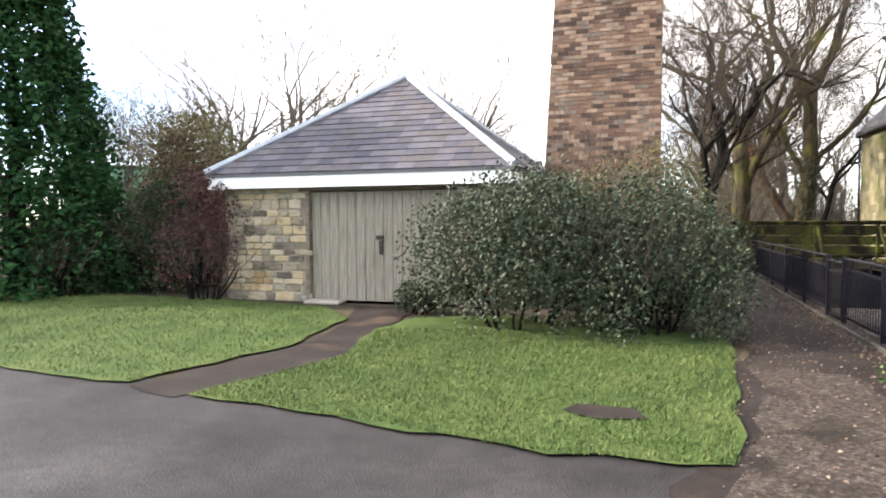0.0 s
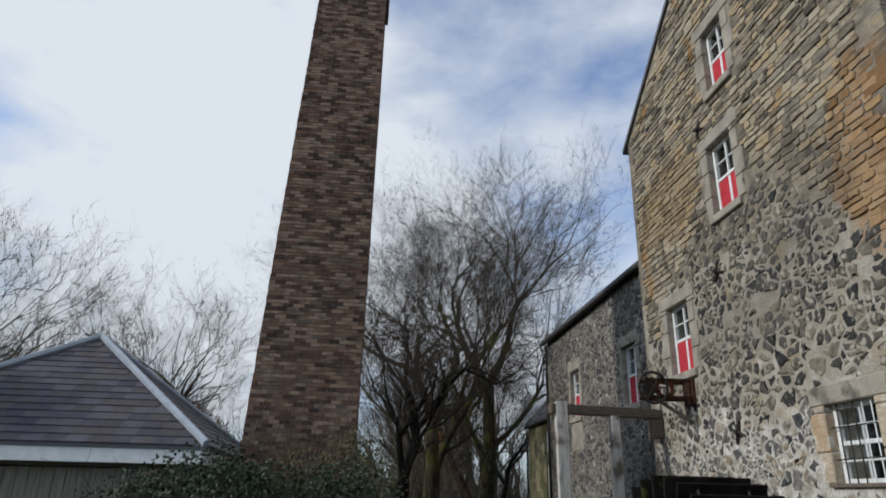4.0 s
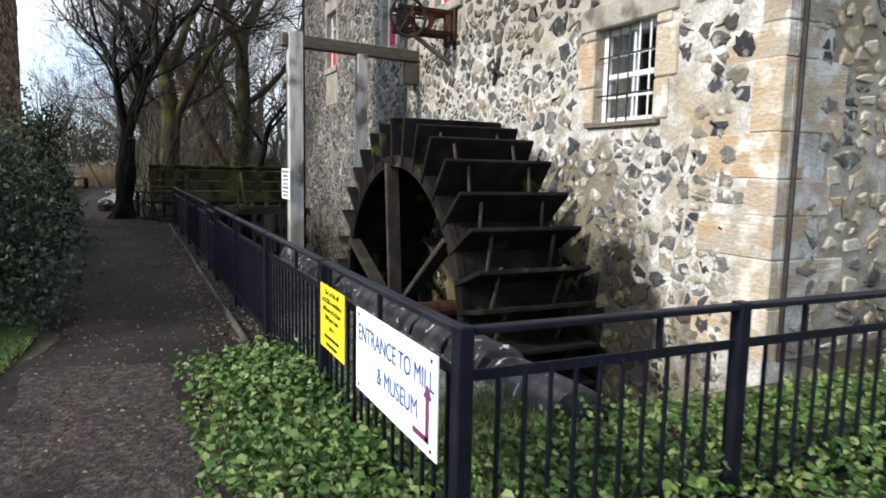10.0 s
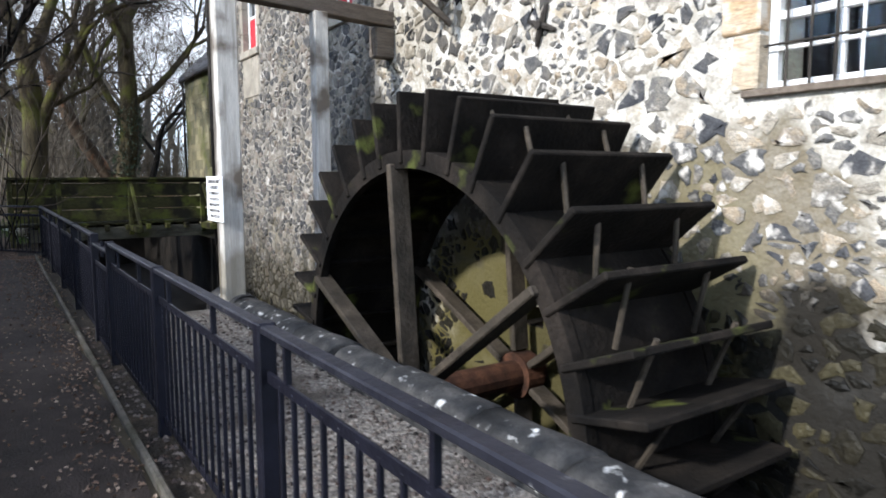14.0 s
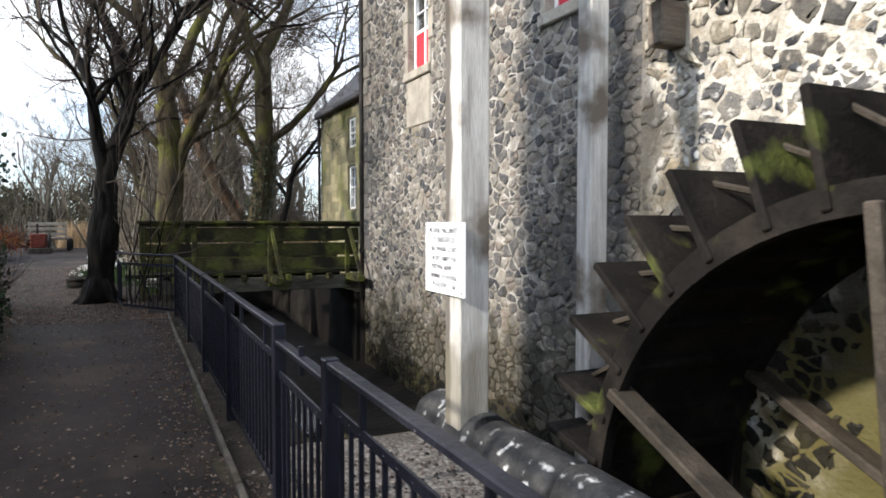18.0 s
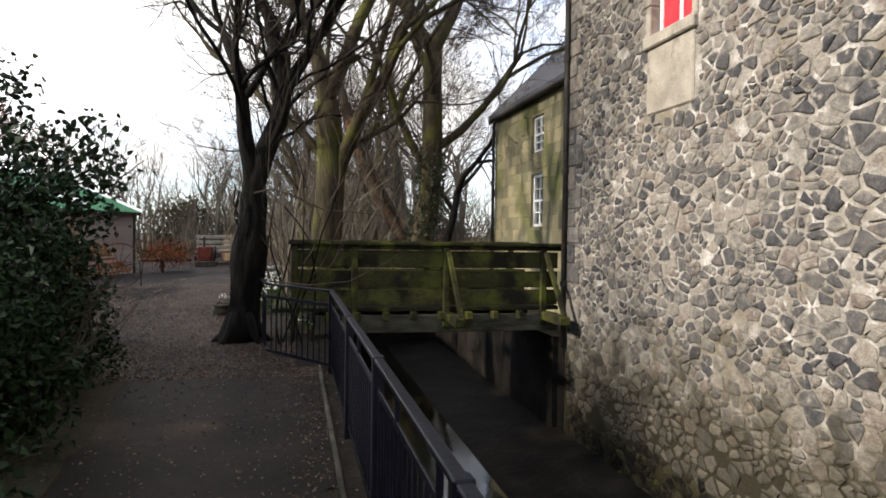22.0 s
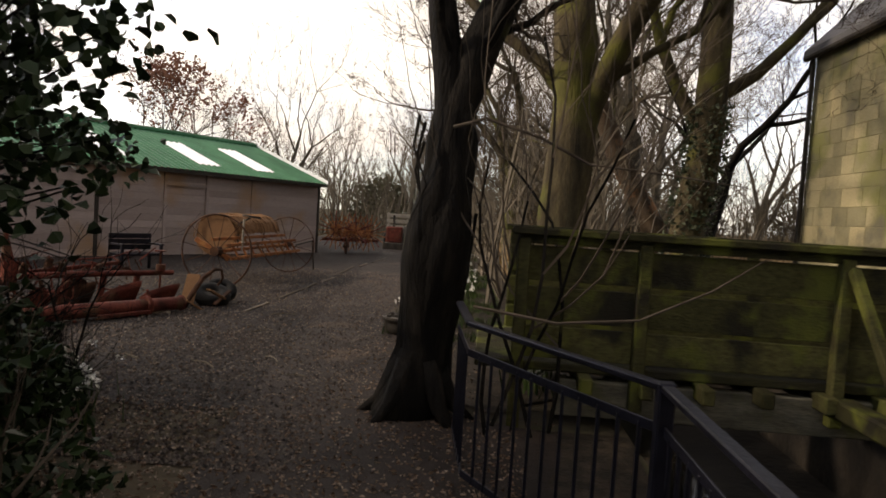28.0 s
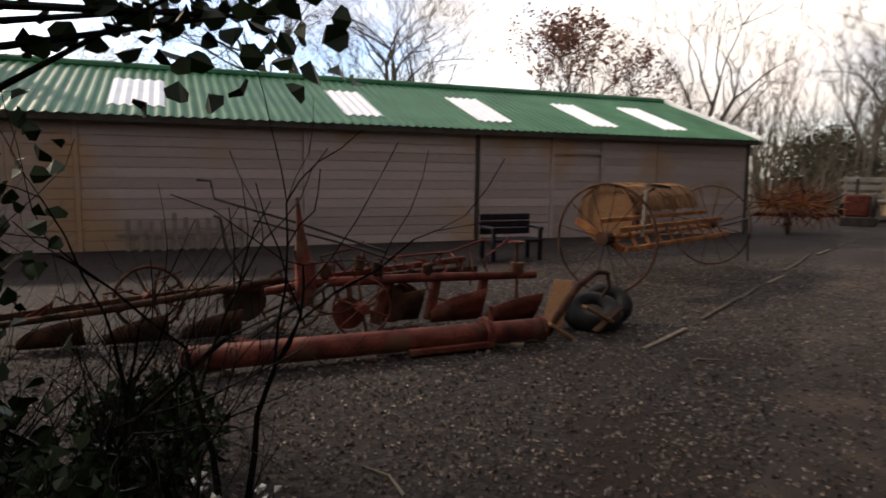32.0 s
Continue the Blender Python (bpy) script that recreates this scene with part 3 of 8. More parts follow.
    def stone(self, poly, o, u, v, w, depth, inset):
        """A hewn piece on a wall: a flat outline, drawn out by depth, with its front edge worn back."""
        n = len(poly)
        cx, cy = sum(p[0] for p in poly) / n, sum(p[1] for p in poly) / n
        vs = []
        for d, s in ((-0.01, 0.0), (depth * 0.55, 0.0), (depth, inset)):
            for p in poly:
                dx, dy = p[0] - cx, p[1] - cy
                k = 1 - s / max(0.02, math.hypot(dx, dy))
                vs.append(o + u * (cx + dx * k) + v * (cy + dy * k) + w * d)
        fs = [tuple(range(2 * n, 3 * n))]
        for r in (0, n):
            fs += [(r + i, r + (i + 1) % n, r + n + (i + 1) % n, r + n + i) for i in range(n)]
        return self.add(vs, fs)


def mesh(name, shape, material, smooth=False):
    me = bpy.data.meshes.new(name)
    me.from_pydata(shape.v, [], shape.f)
    me.materials.append(material)
    if smooth:
        me.polygons.foreach_set("use_smooth", [True] * len(me.polygons))
    me.update()
    return me


def thing(name, at, label, category, group="", kind="", turn=0.0):
    """An empty at the base of a thing."""
    ob = new(name)
    ob.matrix_world = pose(*at, 0, 0, turn)
    ob.empty_display_size = 0.2
    return tagged(ob, label, category, group, kind)


def part(name, shape, material, parent, label="", smooth=False, kind="", local=False):
    """One mesh under a thing or a part. Its numbers are the world's, or with local the parent's own."""
    me = shape if isinstance(shape, bpy.types.Mesh) else mesh(name, shape, material, smooth)
    ob = new(name, me)
    ob.parent = parent
    if not local:
        m = Matrix.Identity(4)
        p = parent
        chain = []
        while p is not None:
            chain.append(p)
            p = p.parent
        for p in reversed(chain):
            m = m @ p.matrix_parent_inverse @ p.matrix_basis
        ob.matrix_parent_inverse = m.inverted()
    return tagged(ob, label, kind=kind)


def solo(name, shape, material, label, category, group="", kind="", smooth=False):
    return tagged(new(name, mesh(name, shape, material, smooth)), label, category, group, kind)


def structure(name, shape, material, label, smooth=False):
    return tagged(new(name, mesh(name, shape, material, smooth)), label, name.split("_")[0], kind="structure")


def slab_with_holes(s, a0, a1, z0, z1, holes, put):
    """Fills a rectangle but for its holes with blocks; put(a0, a1, z0, z1) draws one."""
    xs = sorted({a0, a1, *(h[0] for h in holes), *(h[1] for h in holes)})
    zs = sorted({z0, z1, *(h[2] for h in holes), *(h[3] for h in holes)})
    for i in range(len(xs) - 1):
        for j in range(len(zs) - 1):
            ca, cz = (xs[i] + xs[i + 1]) / 2, (zs[j] + zs[j + 1]) / 2
            if not any(h[0] < ca < h[1] and h[2] < cz < h[3] for h in holes):
                put(xs[i], xs[i + 1], zs[j], zs[j + 1])


def clip(poly, nx, ny, d):
    """The part of a convex outline where nx x + ny y <= d."""
    out = []
    for i, p in enumerate(poly):
        q = poly[(i + 1) % len(poly)]
        a, b = nx * p[0] + ny * p[1] - d, nx * q[0] + ny * q[1] - d
        if a <= 0:
            out.append(p)
        if a * b < 0:
            k = a / (a - b)
            out.append((p[0] + (q[0] - p[0]) * k, p[1] + (q[1] - p[1]) * k))
    return out


def rubble(u0, u1, v0, v1, su, sv, gap, rnd, big=0.2, reach=1.5, jitter=0.45, shrink=0.8, flat=1.0, cut_by=(0.2, 0.34), ragged=0.042, buried=0.0):
    """Outlines of rubble stones that fill a rectangle: rounded cells round scattered seeds, some large ones among many small. flat: how far they are drawn out sideways. buried: the share hidden under mortar."""
    if flat != 1.0:
        found = rubble(u0 / flat, u1 / flat, v0, v1, su / flat, sv, gap, rnd, big, reach, jitter, shrink, 1.0, cut_by, ragged, buried)
        return [[(p[0] * flat, p[1]) for p in q] for q in found]
    raw = []
    rows = max(1, round((v1 - v0) / sv))
    for j in range(rows):
        n = max(1, round((u1 - u0) / su))
        for i in range(n):
            raw.append((u0 + (i + 0.5 + 0.3 * (j % 2) + rnd.uniform(-jitter, jitter)) * (u1 - u0) / n, v0 + (j + 0.5 + rnd.uniform(-jitter, jitter)) * (v1 - v0) / rows, rnd.random() < big))
    cell = lambda x, y: (int(x // su), int(y // sv))
    large = {}
    for x, y, o in raw:
        if o:
            large.setdefault(cell(x, y), []).append((x, y))
    near = [(dx, dy) for dx in (-2, -1, 0, 1, 2) for dy in (-2, -1, 0, 1, 2)]
    seeds, grid = [], {}
    for x, y, o in raw:
        c = cell(x, y)
        crowd = [p for d in near for p in large.get((c[0] + d[0], c[1] + d[1]), ()) if 0 < ((p[0] - x) / su) ** 2 + ((p[1] - y) / sv) ** 2 < reach * reach * (0.4 if o else 1.0)]
        if crowd and (not o or max(crowd) > (x, y)):
            continue
        seeds.append((x, y))
        grid.setdefault(c, []).append(len(seeds) - 1)
    wide = [(dx, dy) for dx in range(-4, 5) for dy in range(-4, 5)]
    out = []
    for k, (x, y) in enumerate(seeds):
        poly = [(max(u0, x - 1.9 * su), max(v0, y - 1.9 * sv)), (min(u1, x + 1.9 * su), max(v0, y - 1.9 * sv)),
                (min(u1, x + 1.9 * su), min(v1, y + 1.9 * sv)), (max(u0, x - 1.9 * su), min(v1, y + 1.9 * sv))]
        gx, gy = cell(x, y)
        g = gap * rnd.uniform(0.5, 1.6)
        for dx, dy in wide:
            for o in grid.get((gx + dx, gy + dy), ()):
                if o != k and len(poly) > 2:
                    ox, oy = seeds[o][0] - x, seeds[o][1] - y
                    dd = math.hypot(ox, oy)
                    nx, ny = ox / dd, oy / dd
                    poly = clip(poly, nx, ny, nx * (x + ox / 2) + ny * (y + oy / 2) - g / 2)
        if len(poly) < 3:
            continue
        cut = []
        for i, p in enumerate(poly):
            q = poly[(i + 1) % len(poly)]
            c = rnd.uniform(*cut_by)
            cut += [(p[0] + (q[0] - p[0]) * c, p[1] + (q[1] - p[1]) * c), (p[0] + (q[0] - p[0]) * (1 - c), p[1] + (q[1] - p[1]) * (1 - c))]
        w = max(p[0] for p in cut) - min(p[0] for p in cut)
        h = max(p[1] for p in cut) - min(p[1] for p in cut)
        if w < 0.045 or h < 0.04 or rnd.random() < buried:
            continue
        k2, rag = rnd.uniform(shrink, 1.0), min(w, h) * ragged
        out.append([(x + (p[0] - x) * k2 + rnd.gauss(0, rag), y + (p[1] - y) * k2 + rnd.gauss(0, rag)) for p in cut[:14]])
    return out


def coursed(u0, u1, v0, v1, hs, ws, gap, rnd):
    """Outlines of roughly squared stones in uneven courses."""
    out, v = [], v0
    while v < v1 - 0.04:
        h = min(rnd.uniform(*hs), v1 - v)
        u = u0 - rnd.uniform(0, ws[0])
        while u < u1 - 0.05:
            w = rnd.uniform(*ws)
            a, b = max(u, u0) + gap / 2, min(u + w, u1) - gap / 2
            if b - a > 0.06:
                split = 2 if h > 0.2 and w < 0.4 and rnd.random() < 0.35 else 1
                for k in range(split):
                    c, d = v + h * k / split + gap / 2, v + h * (k + 1) / split - gap / 2
                    j = lambda s: rnd.gauss(0, s)
                    e = min(0.03, (d - c) * 0.22)
                    out.append([(a + e + j(0.01), c + j(0.008)), ((a + b) / 2, c + j(0.01)), (b - e + j(0.01), c + j(0.008)), (b + j(0.006), c + e), (b + j(0.006), d - e),
                                (b - e + j(0.01), d + j(0.008)), ((a + b) / 2, d + j(0.01)), (a + e + j(0.01), d + j(0.008)), (a + j(0.006), d - e), (a + j(0.006), c + e)])
            u += w
        v += h
    return out


def leaf_cloud(s, centres, size, rnd, n, spread, flat=0.0, fold=0.25, wide=1.0):
    """n small folded leaves round each centre."""
    for c in centres:
        for _ in range(n):
            p = Vector(c) + Vector((rnd.gauss(0, spread), rnd.gauss(0, spread), rnd.gauss(0, spread * (1 - flat * 0.7))))
            a, b = Vector((rnd.gauss(0, 1), rnd.gauss(0, 1), rnd.gauss(0, 1) * (1 - flat))), Vector((rnd.gauss(0, 1), rnd.gauss(0, 1), rnd.gauss(0, 1)))
            if a.length < 1e-3:
                continue
            a.normalize()
            b = a.cross(b)
            if b.length < 1e-3:
                continue
            b.normalize()
            nrm = a.cross(b) * (fold * size)
            L, W = size * rnd.uniform(0.7, 1.3), size * wide * rnd.uniform(0.28, 0.45)
            if wide > 1:
                s.add([p, p + a * (L * 0.3) + b * W + nrm, p + a * (L * 0.7) + b * (W * 0.85) + nrm, p + a * L, p + a * (L * 0.7) - b * (W * 0.85) + nrm,
                       p + a * (L * 0.3) - b * W + nrm], [(0, 1, 2, 3), (0, 3, 4, 5)])
            else:
                s.add([p, p + a * (L * 0.45) + b * W + nrm, p + a * L, p + a * (L * 0.45) - b * W + nrm], [(0, 1, 2), (0, 2, 3)])
    return s


def shoot(s, p, d, length, r, rnd):
    """One fine tapering shoot that bends up a little."""
    side = Vector((rnd.gauss(0, 1), rnd.gauss(0, 1), rnd.gauss(0.25, 0.8))).normalized()
    h = (d * 0.75 + side * 0.8).normalized()
    a = h.cross(side)
    if a.length < 1e-3:
        return
    a.normalize()
    b = h.cross(a)
    s.add([p + a * r, p - a * (r * 0.5) + b * (r * 0.87), p - a * (r * 0.5) - b * (r * 0.87), p + h * length + Vector((0, 0, length * 0.12))], [(0, 1, 3), (1, 2, 3), (2, 0, 3)])


def grow(s_thick, s_thin, start, heading, length, radius, level, rnd, bend=0.25, split=(2, 3), spread=0.6, upward=0.12, tips=None, shrink=0.72,
         thin_at=0.03, n_seg=4, full=0.7, fringe=0):
    """A limb with its branches: thick ones into one shape, twigs into another. fringe: fine side shoots on each last branch."""
    p, d = Vector(start), Vector(heading).normalized()
    pts, rad = [p.copy()], [radius]
    forks = []
    for i in range(n_seg):
        d = (d + Vector((rnd.gauss(0, bend), rnd.gauss(0, bend), rnd.gauss(0, bend) + upward))).normalized()
        p = p + d * (length / n_seg)
        pts.append(p.copy())
        rad.append(radius * (1 - 0.45 * (i + 1) / n_seg))
        if i >= 1 and level > 0 and rnd.random() < full:
            forks.append((p.copy(), d.copy(), rad[-1]))
    sides = 9 if radius > 0.15 else 6 if radius > 0.05 else 4 if radius > 0.02 else 3
    (s_thick if radius > thin_at else s_thin).tube(pts, rad, sides, False)
    if level <= 1:
        for _ in range(fringe):
            k = SHOOTS.randint(1, n_seg)
            shoot(s_thin, pts[k].lerp(pts[k - 1], SHOOTS.random()), d, length * SHOOTS.uniform(0.25, 0.7), max(0.0042, rad[k] * 0.5), SHOOTS)
    if level <= 0:
        if tips is not None:
            tips.append(p.copy())
        return
    for _ in range(rnd.randint(*split)):
        forks.append((p.copy(), d.copy(), rad[-1]))
    for q, e, r in forks:
        side = Vector((rnd.gauss(0, 1), rnd.gauss(0, 1), rnd.gauss(0, 0.6)))
        side = side - e * side.dot(e)
        if side.length < 1e-3:
            continue
        h = e + side.normalized() * rnd.uniform(0.5, 1.2) * spread
        grow(s_thick, s_thin, q, h, length * rnd.uniform(0.62, 0.85), r * rnd.uniform(0.55, 0.8), level - 1, rnd, bend, split, spread, upward, tips, shrink,
             thin_at, n_seg, full, fringe)

# ---- ground, paths, canal ----
s = Shape()
gx, gy = [-700, 2.3, 3.55, 6.0, 700], [-700, 6.0, 14.3, 34.0, 700]
for i in range(4):
    for j in range(4):
        cx, cy = (gx[i] + gx[i + 1]) / 2, (gy[j] + gy[j + 1]) / 2
        if not (6 < cy < 34 and (3.55 < cx < 6.0 or (2.3 < cx < 3.55 and cy > 14.3))):
            s.add([(gx[i], gy[j], 0), (gx[i + 1], gy[j], 0), (gx[i + 1], gy[j + 1], 0), (gx[i], gy[j + 1], 0)], [(0, 1, 2, 3)])
structure("ground", s, m_ground, "brown earth strewn with old leaves and moss")


def sheet(name, outline, z, material, label, wobble=0.05, step=0.35):
    """A flat sheet with an uneven border, a little above the ground."""
    pts = []
    for k, p in enumerate(outline):
        q = outline[(k + 1) % len(outline)]
        n = max(1, int(math.hypot(q[0] - p[0], q[1] - p[1]) / step))
        for i in range(n):
            x, y = p[0] + (q[0] - p[0]) * i / n, p[1] + (q[1] - p[1]) * i / n
            pts.append((x + R.gauss(0, wobble), y + R.gauss(0, wobble), z))
    b = bmesh.new()
    b.faces.new([b.verts.new(p) for p in pts])
    bmesh.ops.triangulate(b, faces=b.faces[:])
    me = bpy.data.meshes.new(name)
    b.to_mesh(me)
    b.free()
    me.materials.append(material)
    for f in me.polygons:
        if f.normal.z < 0:
            f.flip()
    return tagged(new(name, me), label, name.split("_")[0], kind="structure")


sheet("road", [(-40, -9), (9, -9), (9, 3.7), (3.2, 3.8), (1.1, 4.4), (-0.3, 5.5), (-2.6, 5.6), (-5.6, 6.0), (-9, 6.6), (-40, 8.2)], 0.008, m_tarmac,
      "worn grey tarmac yard with gravel edges")
sheet("path_1", [(-0.9, 4.2), (1.25, 4.2), (1.15, 7.2), (1.62, 8.6), (1.68, 24.0), (0.3, 24.6), (0.2, 30), (0.6, 60), (-4.5, 60), (-3.0, 46), (-2.2, 36),
                 (-1.2, 27), (-0.45, 21), (-0.1, 16), (0.1, 9.3), (-0.1, 8.6)], 0.014, m_path, "dark earth and tarmac footpath strewn with leaves")
sheet("path_apron", [(-0.75, 3.9), (1.2, 3.6), (1.15, 6.4), (0.95, 8.2), (0.05, 8.4), (-0.1, 7.0), (-0.4, 5.1)], 0.018, m_apron, "brown gravel at the start of the footpath", 0.04)
sheet("yard", [(-1.0, 24.0), (0.2, 25.2), (0.1, 28), (-0.6, 33), (-1.5, 42), (-2.4, 56), (-14, 56), (-14, 25), (-6, 23.5)], 0.011, m_gravel,
      "grey pebble yard in front of the barn")
sheet("lawn_1", [(-0.45, 5.05), (-1.7, 4.95), (-3.2, 5.25), (-5.2, 5.55), (-4.6, 7.6), (-5.0, 9.6), (-4.9, 10.9), (-3.5, 11.5), (-0.05, 10.4), (-0.1, 8.7)], 0.03,
      m_grass_soil, "mown green lawn with a bare patch", 0.04)
sheet("lawn_2", [(-6.1, 5.75), (-9, 6.1), (-20, 7.5), (-20, 12.4), (-9.9, 12.3), (-7.0, 11.7), (-6.0, 10.6), (-5.6, 8.0)], 0.03, m_grass_soil,
      "mown green lawn in front of the shed", 0.04)
sheet("bare_patch", [(-1.75, 5.95), (-1.4, 5.82), (-1.05, 5.95), (-1.15, 6.2), (-1.6, 6.25)], 0.045, m_path, "bare soil patch in the lawn", 0.02, 0.15)
sheet("path_2", [(-5.25, 5.4), (-6.05, 5.7), (-5.5, 8.0), (-5.9, 10.5), (-6.6, 12.2), (-5.3, 12.2), (-5.0, 10.2), (-4.6, 7.6)], 0.017, m_path,
      "narrow path to the shed door")
sheet("gravel_strip", [(1.95, 6.6), (3.5, 6.2), (3.5, 14.2), (2.25, 14.3), (1.95, 14.3)], 0.010, m_gravel_lit, "pale gravel strip behind the railings", 0.02)
sheet("soil_strip", [(1.72, 8.0), (1.95, 8.0), (1.95, 14.3), (2.27, 14.4), (2.27, 24.1), (1.25, 24.1), (1.0, 22.8), (1.72, 22.0)], 0.012, m_soil, "dark bare soil along the foot of the railings", 0.015)

sheet("border_soil", [(0.25, 24.9), (1.3, 24.4), (2.6, 26.4), (3.2, 32), (3.2, 46), (0.9, 46), (0.35, 36), (-0.1, 30), (-0.05, 27.3)], 0.02, m_soil, "dark soil border strewn with leaves beside the path", 0.05)

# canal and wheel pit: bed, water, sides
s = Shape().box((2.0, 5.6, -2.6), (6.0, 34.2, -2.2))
structure("canal_bed", s, m_mud_shade, "dark silted bed of the mill lade")
s = Shape()
s.add([(2.3, 6.0, -1.75), (5.95, 6.0, -1.75), (5.95, 34, -1.75), (2.3, 34, -1.75)], [(0, 1, 2, 3)])
structure("water", s, m_water, "still dark water in the mill lade")
structure("mud_bank", Shape().prism([(3.3, -2.2), (5.95, -2.2), (5.95, -1.6), (4.9, -1.68), (4.2, -1.74)], "y", 14.5, 34), m_mud_shade, "wet mud bank below the mill wall")
# Stone sides take the mud's black, so their shade is in the colour.
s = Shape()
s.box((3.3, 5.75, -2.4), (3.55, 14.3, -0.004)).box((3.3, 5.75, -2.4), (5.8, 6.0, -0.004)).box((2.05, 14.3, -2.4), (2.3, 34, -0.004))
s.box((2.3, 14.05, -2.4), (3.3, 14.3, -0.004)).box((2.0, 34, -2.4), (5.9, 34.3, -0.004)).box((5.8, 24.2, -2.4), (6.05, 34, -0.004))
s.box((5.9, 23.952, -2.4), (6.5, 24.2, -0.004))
structure("wall_pit", s, m_mud_shade, "damp mossy stone sides of the wheel pit and lade")

# kerb beside the path
kerb = thing("kerb", (1.7, 15, 0), "thin grey concrete path edging", "kerb", kind="structure")
y = 8.3
while y < 22.0:
    n = min(1.8, 22.0 - y)
    part("edging", Shape().box((1.675, y, -0.1), (1.715, y + n - 0.012, 0.055 + R.uniform(-0.006, 0.006)), 0.008), m_kerb, kerb)
    y += n

# ---- the mill ----
WX, SY, NY, EAVE, APEX_Y, APEX_Z = 5.74, 6.43, 14.8, 10.75, 10.55, 13.8
WIN_W = [(12.55, 13.55, 4.42, 5.9), (10.2, 11.1, 7.1, 8.58), (9.95, 10.75, 9.65, 11.05), (7.94, 8.95, 2.19, 3.26)]
WIN_S = [(7.13, 7.82, 3.9, 5.36)]
s = Shape()
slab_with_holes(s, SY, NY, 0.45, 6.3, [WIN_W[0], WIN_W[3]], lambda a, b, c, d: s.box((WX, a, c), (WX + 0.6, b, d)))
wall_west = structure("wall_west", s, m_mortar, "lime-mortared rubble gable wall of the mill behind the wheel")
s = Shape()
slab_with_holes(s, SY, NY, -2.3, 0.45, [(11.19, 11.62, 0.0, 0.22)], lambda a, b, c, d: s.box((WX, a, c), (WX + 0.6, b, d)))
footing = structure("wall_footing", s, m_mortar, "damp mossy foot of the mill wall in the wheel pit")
part("lintel", Shape().box((WX - 0.03, 11.06, 0.225), (WX + 0.12, 11.7, 0.36), 0.015), m_dress, footing, "pale stone lintel over a small drain opening")
# Black slab added to give the drain opening its dark shade.
part("silt", Shape().box((WX + 0.02, 11.195, -0.02), (WX + 0.58, 11.615, 0.012)), m_mud_shade, footing, "black silt in the drain opening")
s = Shape()
slab_with_holes(s, SY, NY, 6.3, EAVE, [WIN_W[1], (WIN_W[2][0], WIN_W[2][1], WIN_W[2][2], EAVE)], lambda a, b, c, d: s.box((WX, a, c), (WX + 0.6, b, d)))
z3 = WIN_W[2][3]
sl_s, sl_n = (APEX_Z - EAVE) / (APEX_Y - SY), (APEX_Z - EAVE) / (NY - APEX_Y)
a, b = WIN_W[2][:2]
s.prism([(SY, EAVE), (a, EAVE), (a, EAVE + (a - SY) * sl_s)], "x", WX, WX + 0.6)
s.prism([(b, EAVE), (NY, EAVE), (b, EAVE + (NY - b) * sl_n)], "x", WX, WX + 0.6)
s.prism([(a, z3), (b, z3), (b, EAVE + (NY - b) * sl_n), (APEX_Y, APEX_Z), (a, EAVE + (a - SY) * sl_s)], "x", WX, WX + 0.6)
wall_gable = structure("wall_gable", s, m_mortar_tan, "tan coursed rubble upper gable of the mill")
s = Shape()
slab_with_holes(s, WX + 0.6, 17.0, -0.3, EAVE - 0.05, WIN_S, lambda a, b, c, d: s.box((a, SY, c), (b, SY + 0.6, d)))
wall_south = structure("wall_south", s, m_mortar_cream, "tan rubble stone side wall of the mill")
s = Shape().box((WX + 0.6, NY - 0.6, -0.3), (17.0, NY - 0.02, EAVE - 0.05)).box((16.4, SY + 0.6, -0.3), (17.0, NY - 0.6, EAVE - 0.05))
structure("wall_back", s, m_mortar_tan, "plain rear walls of the mill")
s = Shape()
for (p, q) in (((SY - 0.25, EAVE - 0.18), (APEX_Y, APEX_Z)), ((APEX_Y, APEX_Z), (NY + 0.25, EAVE - 0.18))):
    s.prism([(p[0], p[1] + 0.02), (q[0], q[1] + 0.02), (q[0], q[1] + 0.14), (p[0], p[1] + 0.14)], "x", WX - 0.06, 17.1)
structure("roof_mill", s, m_slate, "dark slate roof edge of the mill")
structure("floor_mill", Shape().box((WX + 0.6, SY + 0.6, 1.0), (16.4, NY - 0.6, 1.1)).box((WX + 0.6, SY + 0.6, 3.75), (16.4, NY - 0.6, 3.85))
          .box((WX + 0.6, SY + 0.6, 6.5), (16.4, NY - 0.6, 6.6)).box((WX + 0.6, SY + 0.6, 9.2), (16.4, NY - 0.6, 9.3)), m_oldwood, "dark timber floors inside the mill")

# the lower wing
LX, LY1, LEAVE = 5.92, 23.95, 7.42
WIN_L = [(15.8, 16.75, 4.2, 5.72), (20.35, 21.3, 4.36, 5.85)]
s = Shape()
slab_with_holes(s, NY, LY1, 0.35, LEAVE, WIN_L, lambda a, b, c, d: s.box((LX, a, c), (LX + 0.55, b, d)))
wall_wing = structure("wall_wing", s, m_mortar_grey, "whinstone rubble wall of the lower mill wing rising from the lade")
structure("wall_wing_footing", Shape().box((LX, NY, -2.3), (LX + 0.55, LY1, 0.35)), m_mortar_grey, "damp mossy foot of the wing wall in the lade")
structure("wall_wing_end", Shape().box((LX + 0.55, LY1 - 0.55, -0.3), (14, LY1, LEAVE)).box((13.4, NY, -0.3), (14, LY1 - 0.55, LEAVE))
          .prism([(LX + 0.55, LEAVE), (13.4, LEAVE), (9.9, 10.1)], "y", LY1 - 0.55, LY1), m_mortar_tan, "plain end walls of the mill wing")
